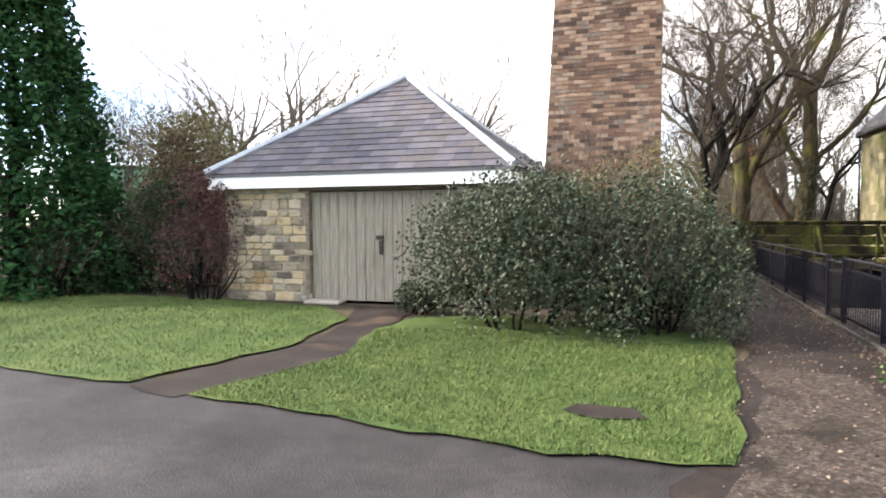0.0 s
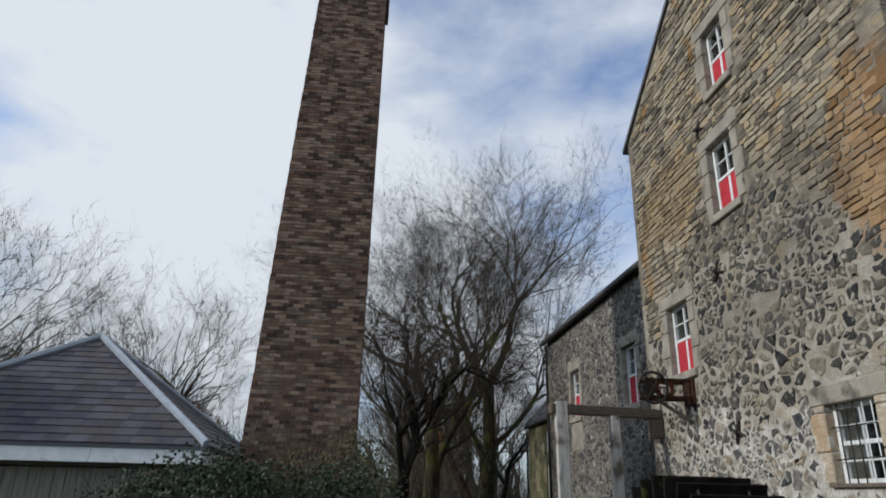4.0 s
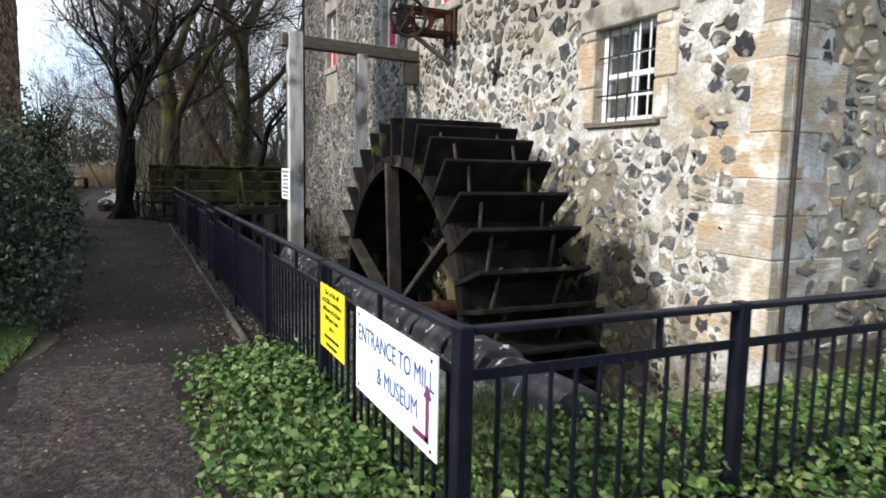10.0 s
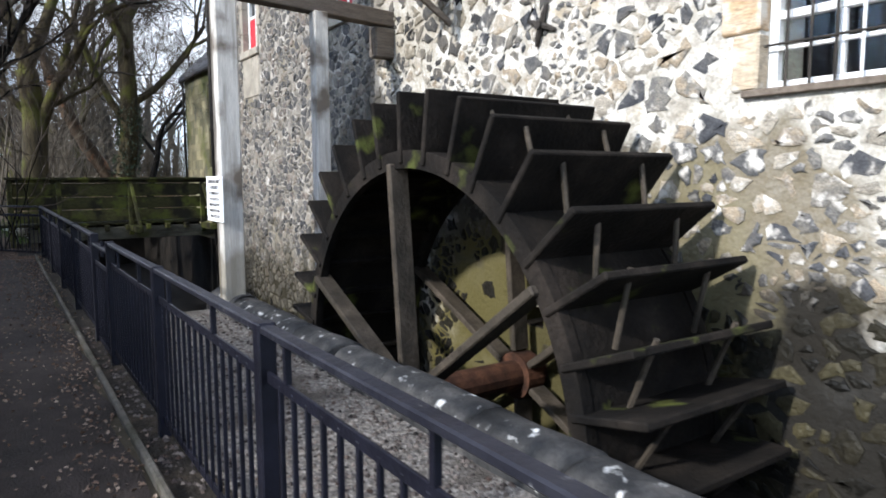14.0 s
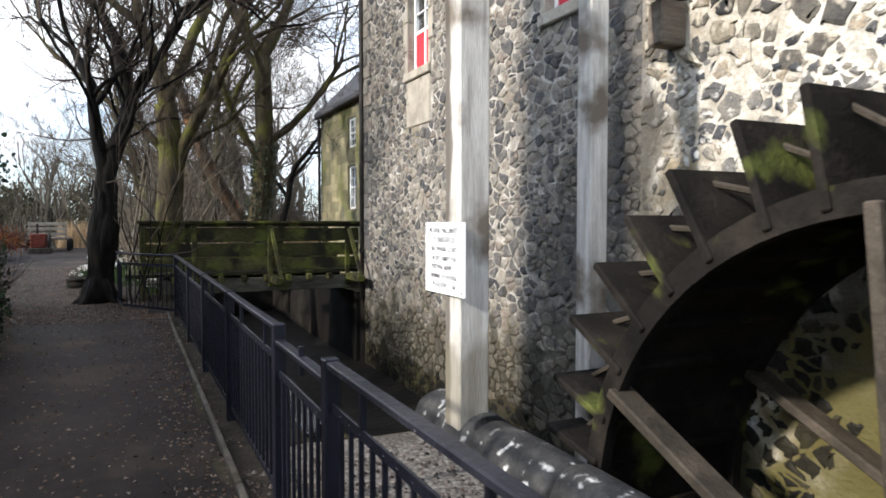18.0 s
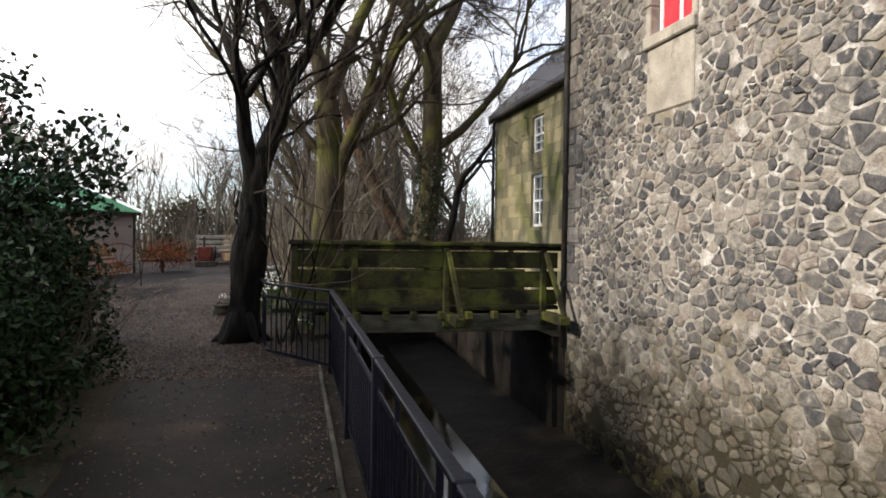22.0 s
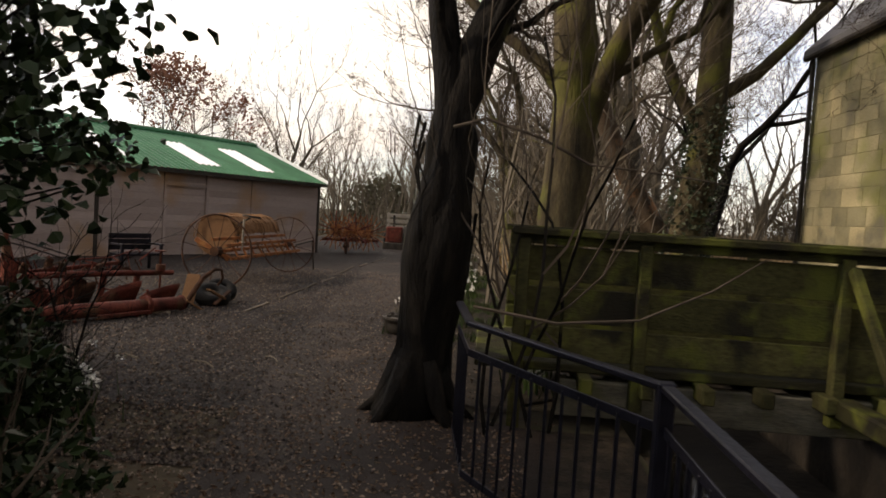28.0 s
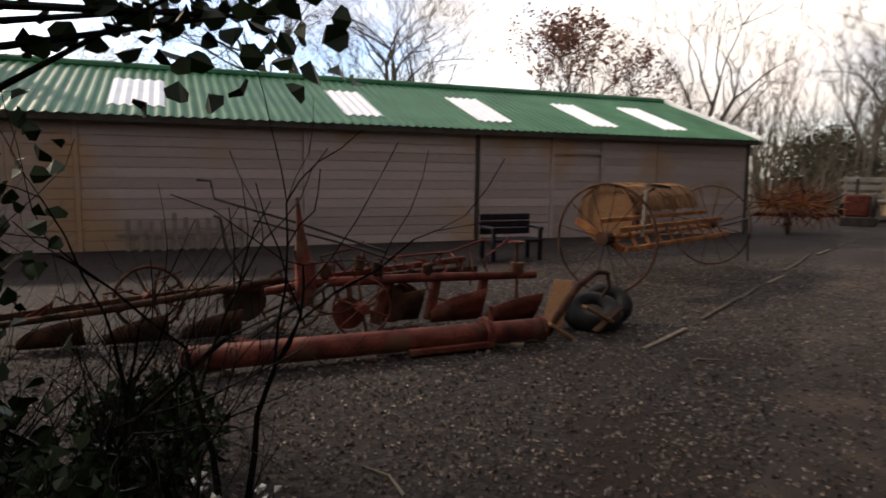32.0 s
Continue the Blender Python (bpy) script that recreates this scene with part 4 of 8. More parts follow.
structure("roof_wing", Shape().prism([(LX - 0.2, LEAVE - 0.06), (9.9, 10.2), (14.2, LEAVE - 0.1), (14.2, LEAVE + 0.03), (9.9, 10.36), (LX - 0.2, LEAVE + 0.09)], "y", NY + 0.02, LY1 + 0.15),
          m_slate, "dark slate roof of the lower wing")
structure("floor_wing", Shape().box((LX + 0.55, NY, 3.5), (13.4, LY1 - 0.55, 3.6)), m_oldwood, "dark timber floor inside the wing")


def sash(name, put, a0, a1, z0, z1, style, label, surround=0.22, deep=0.12):
    """A window in its opening. put(a, depth, z) turns wall numbers into the world's; style: red (red lower half), grille, plain."""
    def bx(s, p, q, c=0.006):
        (x0, y0, zz0), (x1, y1, zz1) = put(*p), put(*q)
        return s.box((min(x0, x1), min(y0, y1), zz0), (max(x0, x1), max(y0, y1), zz1), c)

    w = thing(name, put((a0 + a1) / 2, deep, z0), label, "window", kind="structure")
    f = 0.07
    s = Shape()
    bx(s, (a0, deep, z0), (a0 + f, deep + 0.08, z1)), bx(s, (a1 - f, deep, z0), (a1, deep + 0.08, z1))
    bx(s, (a0 + f, deep, z1 - f), (a1 - f, deep + 0.08, z1)), bx(s, (a0 + f, deep, z0), (a1 - f, deep + 0.08, z0 + f))
    part("frame", s, m_white, w)
    zm = z0 + (z1 - z0) * (0.5 if style == "red" else 0.5)
    part("meeting_rail", bx(Shape(), (a0 + f, deep + 0.005, zm - 0.03), (a1 - f, deep + 0.075, zm + 0.03)), m_white, w)
    am = (a0 + a1) / 2
    part("glazing_bar", bx(Shape(), (am - 0.02, deep + 0.01, zm + 0.03), (am + 0.02, deep + 0.06, z1 - f)), m_white, w)
    if style == "red":
        for p, q in ((a0 + f, am - 0.035), (am + 0.035, a1 - f)):
            part("red_panel", bx(Shape(), (p, deep + 0.02, z0 + f), (q, deep + 0.06, zm - 0.03)), m_red, w, "red painted panel")
        part("glazing_bar", bx(Shape(), (am - 0.035, deep + 0.012, z0 + f), (am + 0.035, deep + 0.07, zm - 0.03)), m_white, w)
        lo = zm + 0.03
        for k in (1,):
            zz = lo + (z1 - f - lo) * k / 2
            part("glazing_bar", bx(Shape(), (a0 + f, deep + 0.012, zz - 0.014), (a1 - f, deep + 0.055, zz + 0.014)), m_white, w)
    else:
        lo = z0 + f
        part("glazing_bar", bx(Shape(), (am - 0.02, deep + 0.01, z0 + f), (am + 0.02, deep + 0.06, zm - 0.03)), m_white, w)
        for zz in (lo + (z1 - f - lo) * 0.25, lo + (z1 - f - lo) * 0.75):
            part("glazing_bar", bx(Shape(), (a0 + f, deep + 0.012, zz - 0.014), (a1 - f, deep + 0.055, zz + 0.014)), m_white, w)
    pane = part("pane", bx(Shape(), (a0 + f, deep + 0.066, lo), (a1 - f, deep + 0.07, z1 - f), 0), m_glass, w)
    pane.visible_shadow = False
    if style == "grille":
        n = 6
        for k in range(1, n):
            aa = a0 + (a1 - a0) * k / n
            p, q = put(aa, deep - 0.06, z0 + 0.01), put(aa, deep - 0.06, z1)
            part("iron_bar", Shape().tube([p, q], 0.011, 6), m_white if k in (1, 2) else m_iron, w, "iron security bar")
        for k in (0.3, 0.7):
            zz = z0 + (z1 - z0) * k
            part("iron_bar", Shape().tube([put(a0, deep - 0.07, zz), put(a1, deep - 0.07, zz)], 0.009, 6), m_iron, w, "iron security bar")
    if surround:
        g = surround
        m = m_dress
        part("lintel", bx(Shape(), (a0 - g - 0.08, -0.035, z1 - 0.008), (a1 + g + 0.08, deep - 0.002, z1 + 0.27), 0.018), m, w, "dressed stone lintel")
        if style == "grille":
            part("sill", bx(Shape(), (a0 - 0.1, -0.06, z0 - 0.045), (a1 + 0.1, deep - 0.002, z0 + 0.008), 0.008), m_oldwood, w, "thin dark weathered sill")
        else:
            part("sill", bx(Shape(), (a0 - 0.1, -0.075, z0 - 0.15), (a1 + 0.1, deep - 0.002, z0 + 0.008), 0.018), m, w, "dressed stone sill")
        for p, q in ((a0 - g, a0 + 0.008), (a1 - 0.008, a1 + g)):
            zz, k = z0, 0
            while zz < z1 - 0.05:
                h = min(0.42 + 0.12 * (k % 2), z1 - zz)
                ext = 0.10 * (k % 2)
                part("jamb_stone", bx(Shape(), (p - (ext if p < a0 else 0), -0.03, zz + 0.006), (q + (ext if q > a1 else 0), deep - 0.002, zz + h - 0.006), 0.016), m if style != "grille" else m_quoin, w)
                zz, k = zz + h, k + 1
    return w


west = lambda a, d, z: (WX + d, a, z)
south = lambda a, d, z: (a, SY + d, z)
wing = lambda a, d, z: (LX + d, a, z)
RED = "white sash window with red lower panels in a dressed stone surround"
sash("window_1", west, *WIN_W[0], "red", RED)
sash("window_2", west, *WIN_W[1], "red", RED)
sash("window_3", west, *WIN_W[2], "red", RED)
sash("window_4", west, *WIN_W[3], "grille", "small white window behind an iron grille above the wheel pit", 0.2)
sash("window_5", south, *WIN_S[0], "red", RED)
sash("window_6", wing, *WIN_L[0], "red", "white sash window with red lower panels in the whinstone wing", 0.1)
sash("window_7", wing, *WIN_L[1], "red", "white sash window with red lower panels and a stained sill", 0.1)
part("drip_stone", Shape().box((LX - 0.03, 20.3, 3.35), (LX + 0.1, 21.35, 4.2), 0.02), m_dress, bpy.data.objects["window_7"], "lichen-stained blocked stone panel")

# quoins at the near corner of the mill
quoins = thing("quoins", (WX, SY, 0), "tan sandstone corner blocks of the mill", "quoins", kind="structure")
z, k = 0.0, 0
while z < EAVE - 0.2:
    h = (0.47, 0.43, 0.38, 0.32, 0.4, 0.62, 0.3)[k] if k < 7 else R.uniform(0.24, 0.58) if z < 4.6 else R.uniform(0.16, 0.36)
    la, lb = ((0.74, 0.36), (0.36, 0.74))[k % 2]
    la, lb = la * R.uniform(0.6, 1.35), lb * R.uniform(0.6, 1.3)
    la = (0.84, 0.34, 0.82, 0.3, 0.86, 0.3, 0.6)[k] if k < 7 else la
    up = 0.004 + 0.005 * (k % 3)
    part("quoin", Shape().box((WX - up, SY - 0.016, z + 0.003), (WX + 0.1, SY + la, min(z + h - 0.003, EAVE - 0.1)), 0.012)
         .box((WX + 0.1, SY - 0.016, z + 0.003), (WX + lb, SY + 0.1, min(z + h - 0.003, EAVE - 0.1)), 0.012), m_quoin if z < 4.6 else m_sand_o, quoins)
    z, k = z + h, k + 1

# ---- house beyond the bridge ----
HX, HY0, HY1, HE = 7.12, 25.5, 32.1, 5.2
WIN_H = [(28.22, 29.02, 3.8, 4.68), (28.22, 29.02, 1.98, 3.26)]
house = thing("house", (HX, 29, 0), "two-storey yellow sandstone house with a slate roof", "house")
s = Shape()
slab_with_holes(s, HY0, HY1, -0.2, HE, WIN_H, lambda a, b, c, d: s.box((HX, a, c), (HX + 0.5, b, d)))
s.box((HX + 0.5, HY0, -0.2), (14, HY0 + 0.4, HE)).box((HX + 0.5, HY1 - 0.4, -0.2), (14, HY1, HE)).box((13.6, HY0 + 0.4, -0.2), (14, HY1 - 0.4, HE))
s.prism([(HX, HE), (14, HE), (10.4, 8.6)], "y", HY1 - 0.4, HY1)
house_wall = part("wall", s, m_ash_joint, house)
part("roof", Shape().prism([(HX - 0.2, HE - 0.1), (10.4, 8.62), (14.2, HE - 0.1), (14.2, HE + 0.02), (10.4, 8.76), (HX - 0.2, HE + 0.04)], "y", HY0 - 0.1, HY1 + 0.12), m_slate, house, "grey slate roof")
part("gutter", Shape().tube([(HX - 0.16, HY0 - 0.1, HE - 0.1), (HX - 0.16, HY1 + 0.1, HE - 0.1)], 0.06, 8), m_iron, house, "black gutter")
part("downpipe", Shape().tube([(HX - 0.08, HY1 - 0.05, HE - 0.12), (HX - 0.08, HY1 - 0.05, 0)], 0.045, 8), m_iron, house, "black downpipe")
hw = lambda a, d, z: (HX + d, a, z)
for k, h in enumerate(WIN_H):
    w = sash("window", hw, *h, "plain", "white sash window", 0.0, 0.06)
    w.parent, w.matrix_parent_inverse = house, house.matrix_basis.inverted()
    del w["category"], w["kind"]

# downpipe on the corner of the wing, pipe and lamp on the south wall
dp = thing("drainpipe", (LX - 0.06, LY1 - 0.06, -0.1), "black cast iron drainpipe down the corner of the wing", "drainpipe")
part("pipe", Shape().tube([(LX - 0.07, LY1 - 0.06, LEAVE - 0.1), (LX - 0.07, LY1 - 0.06, -0.15)], 0.05, 10), m_iron, dp, smooth=True)
for z in (0.9, 2.8, 4.7, 6.6):
    part("collar", Shape().tube([(LX - 0.07, LY1 - 0.06, z), (LX - 0.07, LY1 - 0.06, z + 0.09)], 0.066, 10), m_iron, dp)
gutter = solo("gutter", Shape().tube([(LX - 0.16, NY + 0.05, LEAVE - 0.02), (LX - 0.16, LY1 + 0.1, LEAVE - 0.05)], 0.07, 8), m_iron, "black gutter under the wing eaves", "gutter")
cable = solo("cable_conduit", Shape().tube([(5.9, SY - 0.045, 0.0), (5.9, SY - 0.045, 3.45), (5.98, SY - 0.045, 3.57), (6.6, SY - 0.045, 3.6), (7.3, SY - 0.045, 3.48), (7.62, SY - 0.045, 3.4)], 0.022, 6),
             m_iron, "black cable conduit up the corner of the mill", "conduit")
lamp = thing("wall_lamp", (7.72, SY, 3.4), "small silver bulkhead lamp on the mill wall", "wall lamp")
part("bracket", Shape().tube([(7.68, SY, 3.45), (7.68, SY - 0.18, 3.45), (7.74, SY - 0.24, 3.38)], 0.02, 6), m_lead, lamp)
part("head", Shape().plate((7.76, SY - 0.26, 3.32), (0, 0, 1), 0.13, 0.05).tube([(7.76, SY - 0.26, 3.34), (7.76, SY - 0.26, 3.42)], [0.1, 0.03], 10), m_lead, lamp)

# ---- shed with a hipped slate roof ----
SX0, SX1, SHY, SHD, SHZ = -9.85, -3.75, 12.6, 6.1, 2.5
shed = thing("shed", (-6.8, SHY, 0), "stone shed with a hipped slate roof and grey timber doors", "shed")
DOOR = (-7.82, -4.6, 0.0, 2.3)
s = Shape()
slab_with_holes(s, SX0, SX1, -0.1, SHZ, [DOOR], lambda a, b, c, d: s.box((a, SHY, c), (b, SHY + 0.45, d)))
s.box((SX0, SHY + 0.45, -0.1), (SX0 + 0.45, SHY + SHD, SHZ)).box((SX1 - 0.45, SHY + 0.45, -0.1), (SX1, SHY + SHD, SHZ)).box((SX0 + 0.45, SHY + SHD - 0.45, -0.1), (SX1 - 0.45, SHY + SHD, SHZ))
shed_wall = part("wall", s, m_mortar_tan, shed)
ov = 0.3
e0, e1, f0, f1, ez = SX0 - ov, SX1 + ov, SHY - ov, SHY + SHD + ov, SHZ + 0.16
apex = Vector(((e0 + e1) / 2, (f0 + f1) / 2, 5.15))
cor = [Vector((e0, f0, ez)), Vector((e1, f0, ez)), Vector((e1, f1, ez)), Vector((e0, f1, ez))]
s = Shape().add([*cor, apex, *[c - Vector((0, 0, 0.06)) for c in cor]], [(0, 1, 4), (1, 2, 4), (2, 3, 4), (3, 0, 4), (5, 8, 7, 6), (0, 5, 6, 1), (1, 6, 7, 2), (2, 7, 8, 3), (3, 8, 5, 0)])
shed_roof = part("roof", s, m_slate, shed, "grey slate hipped roof")
for c in cor:
    part("hip_flashing", Shape().tube([c + Vector((0, 0, 0.05)), apex + Vector((0, 0, 0.06))], 0.075, 6), m_lead, shed, "pale lead hip flashing")
s = Shape().box((e0 + 0.05, f0 + 0.02, ez - 0.30), (e1 - 0.05, f0 + 0.06, ez - 0.02), 0.006)
part("fascia", s, m_white, shed, "white painted fascia")
part("fascia", Shape().box((e1 - 0.06, f0 + 0.06, ez - 0.30), (e1 - 0.02, f1, ez - 0.02), 0.006), m_white, shed, "white painted fascia")
part("fascia", Shape().box((e0 + 0.02, f0 + 0.06, ez - 0.30), (e0 + 0.06, f1, ez - 0.02), 0.006), m_white, shed, "white painted fascia")
part("lintel", Shape().box((DOOR[0] - 0.25, SHY - 0.02, 2.3), (DOOR[1] + 0.25, SHY + 0.3, 2.48), 0.01), m_oldwood, shed)
for k in range(16):
    a = DOOR[0] + (DOOR[1] - DOOR[0]) * k / 16
    b = DOOR[0] + (DOOR[1] - DOOR[0]) * (k + 1) / 16
    part("door_board", Shape().box((a + 0.004, SHY + 0.1 + R.uniform(0, 0.008), 0.04), (b - 0.004, SHY + 0.15, 2.28), 0.006), m_door, shed, "weathered grey door board")
part("door_post", Shape().box((DOOR[0] - 0.1, SHY - 0.02, 0), (DOOR[0] - 0.004, SHY + 0.16, 2.3), 0.01), m_oldwood, shed)
part("latch", Shape().box((-6.3, SHY + 0.06, 1.0), (-6.22, SHY + 0.1, 1.28), 0.006).box((-6.36, SHY + 0.05, 1.3), (-6.2, SHY + 0.09, 1.38), 0.006), m_iron, shed, "iron latch")
part("doorstep", Shape().box((-7.8, SHY - 0.35, 0), (-7.0, SHY, 0.07), 0.02), m_dress, shed)

# ---- chimney ----
CHY, CHD, CHZ = 14.3, 2.2, 15.1
chx = lambda z: (-3.36 + 0.052 * z, -0.94 + 0.006 * z)
chimney = thing("chimney", (-2.1, CHY + 1.1, 0), "tall tapered square brick mill chimney", "chimney")
(b0, b1), (t0, t1) = chx(0), chx(CHZ)
tp = 0.25
core = part("shaft", Shape().add([(b0, CHY, 0), (b1, CHY, 0), (b1, CHY + CHD, 0), (b0, CHY + CHD, 0), (t0, CHY + tp, CHZ), (t1, CHY + tp, CHZ), (t1, CHY + CHD - tp, CHZ), (t0, CHY + CHD - tp, CHZ)],
                                 [(3, 2, 1, 0), (4, 5, 6, 7), (0, 1, 5, 4), (1, 2, 6, 5), (2, 3, 7, 6), (3, 0, 4, 7)]), m_brick_joint, chimney)
part("cap_course", Shape().box((t0 - 0.1, CHY + tp - 0.1, CHZ), (t1 + 0.1, CHY + CHD - tp + 0.1, CHZ + 0.16), 0.02), m_brick_joint, chimney)

# ---- footbridge ----
bridge = thing("footbridge", (3.6, 25, 0.3), "mossy green timber footbridge over the lade", "footbridge")
BX0, BX1, BY0, BY1 = 1.33, 5.98, 24.2, 26.0
part("deck", Shape().box((BX0 - 0.3, BY0 + 0.05, 0.46), (BX1 - 0.07, BY1 - 0.05, 0.53), 0.01), m_green_wood, bridge)
for y in (BY0 + 0.12, BY1 - 0.12):
    part("girder", Shape().box((1.7, y - 0.07, 0.10), (BX1 - 0.07, y + 0.07, 0.40), 0.012), m_girder, bridge, "grey main beam")
for k in range(8):
    x = 1.92 + k * 0.465
    part("joist", Shape().box((x - 0.05, BY0 - 0.14 - 0.02 * (k % 3), 0.33), (x + 0.05, BY1 + 0.12, 0.46), 0.012), m_green_wood, bridge)
for side, y in ((-1, BY0), (1, BY1)):
    for k, x in enumerate((BX0 + 0.04, 2.33, 3.87, 5.6)):
        part("post", Shape().box((x - 0.05, y - 0.05, 0.2 if k else -0.02), (x + 0.05, y + 0.05, 1.53), 0.01), m_green_wood, bridge)
        if k > 1:
            part("brace", Shape().beam((x + 0.02, y + side * 0.07, 1.45), (x + 0.07, y + side * 0.8, 0.44), 0.075, 0.075, 0.008), m_green_wood, bridge)
            part("outrigger", Shape().box((x - 0.06, min(y + side * 0.06, y + side * 0.92), 0.3), (x + 0.12, max(y + side * 0.06, y + side * 0.92), 0.45), 0.02), m_green_wood, bridge)
    part("handrail", Shape().box((BX0 - 0.06, y - 0.09, 1.56), (BX1 - 0.02, y + 0.09, 1.62), 0.01), m_green_wood, bridge)
    part("under_rail", Shape().box((BX0, y - 0.02, 1.49), (BX1 - 0.06, y + 0.02, 1.56), 0.006), m_green_wood, bridge)
    for z0, z1 in ((0.57, 0.83), (0.87, 1.15), (1.20, 1.48)):
        m = Matrix.Translation((0, y + 0.06 * -side, -0.07 * (side > 0))) @ Matrix.Rotation(R.uniform(-0.004, 0.004), 4, "Y")
        part("board", Shape().box((BX0, -0.015, z0), (BX1 - 0.1, 0.015, z1), 0.006, m), m_green_wood, bridge)

# ---- barn ----
BF, BU, BN = Vector((-5.0, 42.4, 0)), Vector((-0.5, -0.8660254, 0)), Vector((-0.8660254, 0.5, 0))
BL, BD, BE, BR = 27.0, 7.4, 2.52, 3.82
bw = lambda a, b, z: BF + BU * a + BN * b + Vector((0, 0, z))
barn = thing("barn", tuple(BF), "long low timber barn with a green corrugated roof", "barn")


def bbox(s, a0, a1, b0, b1, z0, z1, c=0.0):
    m = Matrix((BU, BN, Vector((0, 0, 1)))).transposed().to_4x4()
    m.translation = BF
    return s.box((a0, b0, z0), (a1, b1, z1), c, m)


s = Shape()
bbox(s, 0, BL, 0.05, 0.2, 0, BE), bbox(s, 0, 0.2, 0.2, BD, 0, BE), bbox(s, BL - 0.2, BL, 0.2, BD, 0, BE), bbox(s, 0, BL, BD, BD + 0.2, 0, BE)
k = len(s.v)
s.add([bw(0, 0.05, BE), bw(0, BD, BE), bw(0, BD / 2, BR - 0.1), bw(0.2, 0.05, BE), bw(0.2, BD, BE), bw(0.2, BD / 2, BR - 0.1)], [(0, 1, 2), (3, 5, 4), (0, 2, 5, 3), (1, 4, 5, 2)])
barn_wall = part("wall", s, m_barn, barn)
BAYS = [0.0, 3.0, 4.7, 6.1, 8.05, 11.9, 16.0, 19.7, 23.4, BL]
for i in range(len(BAYS) - 1):
    for j in range(13):
        z0, z1 = BE * j / 13, BE * (j + 1) / 13
        d = 0.03 if BAYS[i] == 4.7 else 0.0
        part("board", bbox(Shape(), BAYS[i] + 0.05, BAYS[i + 1] - 0.05, 0.0 + d + R.uniform(0, 0.006), 0.045, z0 + 0.004, z1 - 0.006, 0.004), m_barn, barn_wall)
    part("batten", bbox(Shape(), BAYS[i] - 0.045, BAYS[i] + 0.045, -0.03, 0.04, 0, BE, 0.006), m_iron if i in (0, 4) else m_barn, barn_wall, "dark upright post" if i in (0, 4) else "")
part("batten", bbox(Shape(), 4.7, 6.1, -0.025, 0.0, 2.0, 2.08, 0.004), m_barn, barn_wall, "door head")
SKY = [(1.75, 2.5), (3.9, 4.7), (7.0, 7.85), (10.1, 11.0), (14.5, 15.5), (19.2, 20.2)]


def corrugated(b0, z0, b1, z1, a0, a1, lift):
    s, n = Shape(), int((a1 - a0) / 0.05)
    for i in range(n + 1):
        a = a0 + (a1 - a0) * i / n
        h = lift + 0.022 * math.cos(2 * math.pi * a / 0.2)
        s.v += [tuple(bw(a, b0, z0 + h)), tuple(bw(a, b1, z1 + h))]
    s.f += [(2 * i, 2 * i + 2, 2 * i + 3, 2 * i + 1) for i in range(n)]
    return s


part("roof_sheet", corrugated(-0.25, BE - 0.06, BD / 2, BR, -0.15, BL + 0.15, 0.03), m_green_roof, barn, "green corrugated roof sheet")
part("roof_sheet", corrugated(BD / 2, BR, BD + 0.45, BE - 0.06, -0.15, BL + 0.15, 0.03), m_green_roof, barn, "green corrugated roof sheet")
for a0, a1 in SKY:
    k0, k1 = 0.16, 0.7
    bz = lambda k: (-0.25 + (BD / 2 + 0.25) * k, BE - 0.06 + (BR - BE + 0.06) * k)
    part("rooflight", corrugated(*bz(k0), *bz(k1), a0, a1, 0.045), m_clear_sheet, barn, "clear corrugated rooflight")
part("ridge_cap", Shape().tube([bw(-0.15, BD / 2, BR + 0.05), bw(BL + 0.15, BD / 2, BR + 0.05)], 0.1, 8), m_green_roof, barn)
part("fascia", bbox(Shape(), -0.15, BL + 0.15, -0.22, -0.19, BE - 0.16, BE - 0.03, 0.004), m_iron, barn, "dark eaves board")
part("barge_board", Shape().beam(bw(-0.16, -0.25, BE - 0.0), bw(-0.16, BD / 2, BR + 0.06), 0.03, 0.14), m_clear_sheet, barn, "pale verge trim")

# ---- water wheel ----
WC = Vector((0, 11.28, -0.46))
X0, X1, RT, RO, RI = 4.14, 5.58, 2.8, 2.28, 2.12
wheel = thing("water_wheel", (4.85, 11.28, -0.46), "large dark wet timber mill wheel with paddles against the mill wall", "water wheel")
rp = lambda x, r, a: Vector((x, WC.y + r * math.cos(a), WC.z + r * math.sin(a)))
for x in (X0 + 0.04, X1 - 0.06):
    part("rim", Shape().plate((x, WC.y, WC.z), (1, 0, 0), RO, 0.09, 72, RI), m_wheelwood, wheel, "curved timber rim")
    for k in range(6):
        a = math.pi / 2 - 0.1 + k * math.pi / 3
        part("spoke", Shape().beam(rp(x, 0.25, a), rp(x, RI + 0.05, a), 0.075, 0.2, 0.012, (1, 0, 0)), m_spoke, wheel, "squared timber spoke")
    part("hub", Shape().plate((x, WC.y, WC.z), (1, 0, 0), 0.24, 0.2, 24), m_rust, wheel, "rusty iron hub")
part("axle", Shape().tube([(X0 - 0.35, WC.y, WC.z), (5.8, WC.y, WC.z)], 0.16, 14), m_rust, wheel, "rusty iron axle")
NP = 36
board = mesh("paddle", Shape().box((X0 - 0.03, RO - 0.12, -0.028), (X1 + 0.02, RT, 0.028), 0.01), m_wheelwood)
sole = mesh("sole_board", Shape().box((X0 + 0.09, -0.215, -0.02), (X1 - 0.11, 0.215, 0.02), 0.008), m_wheelwood)
rod = mesh("stay_rod", Shape().tube([(0, RT - 0.07, -0.02), (0, RO + 0.06, 0.39)], 0.022, 6), m_spoke)
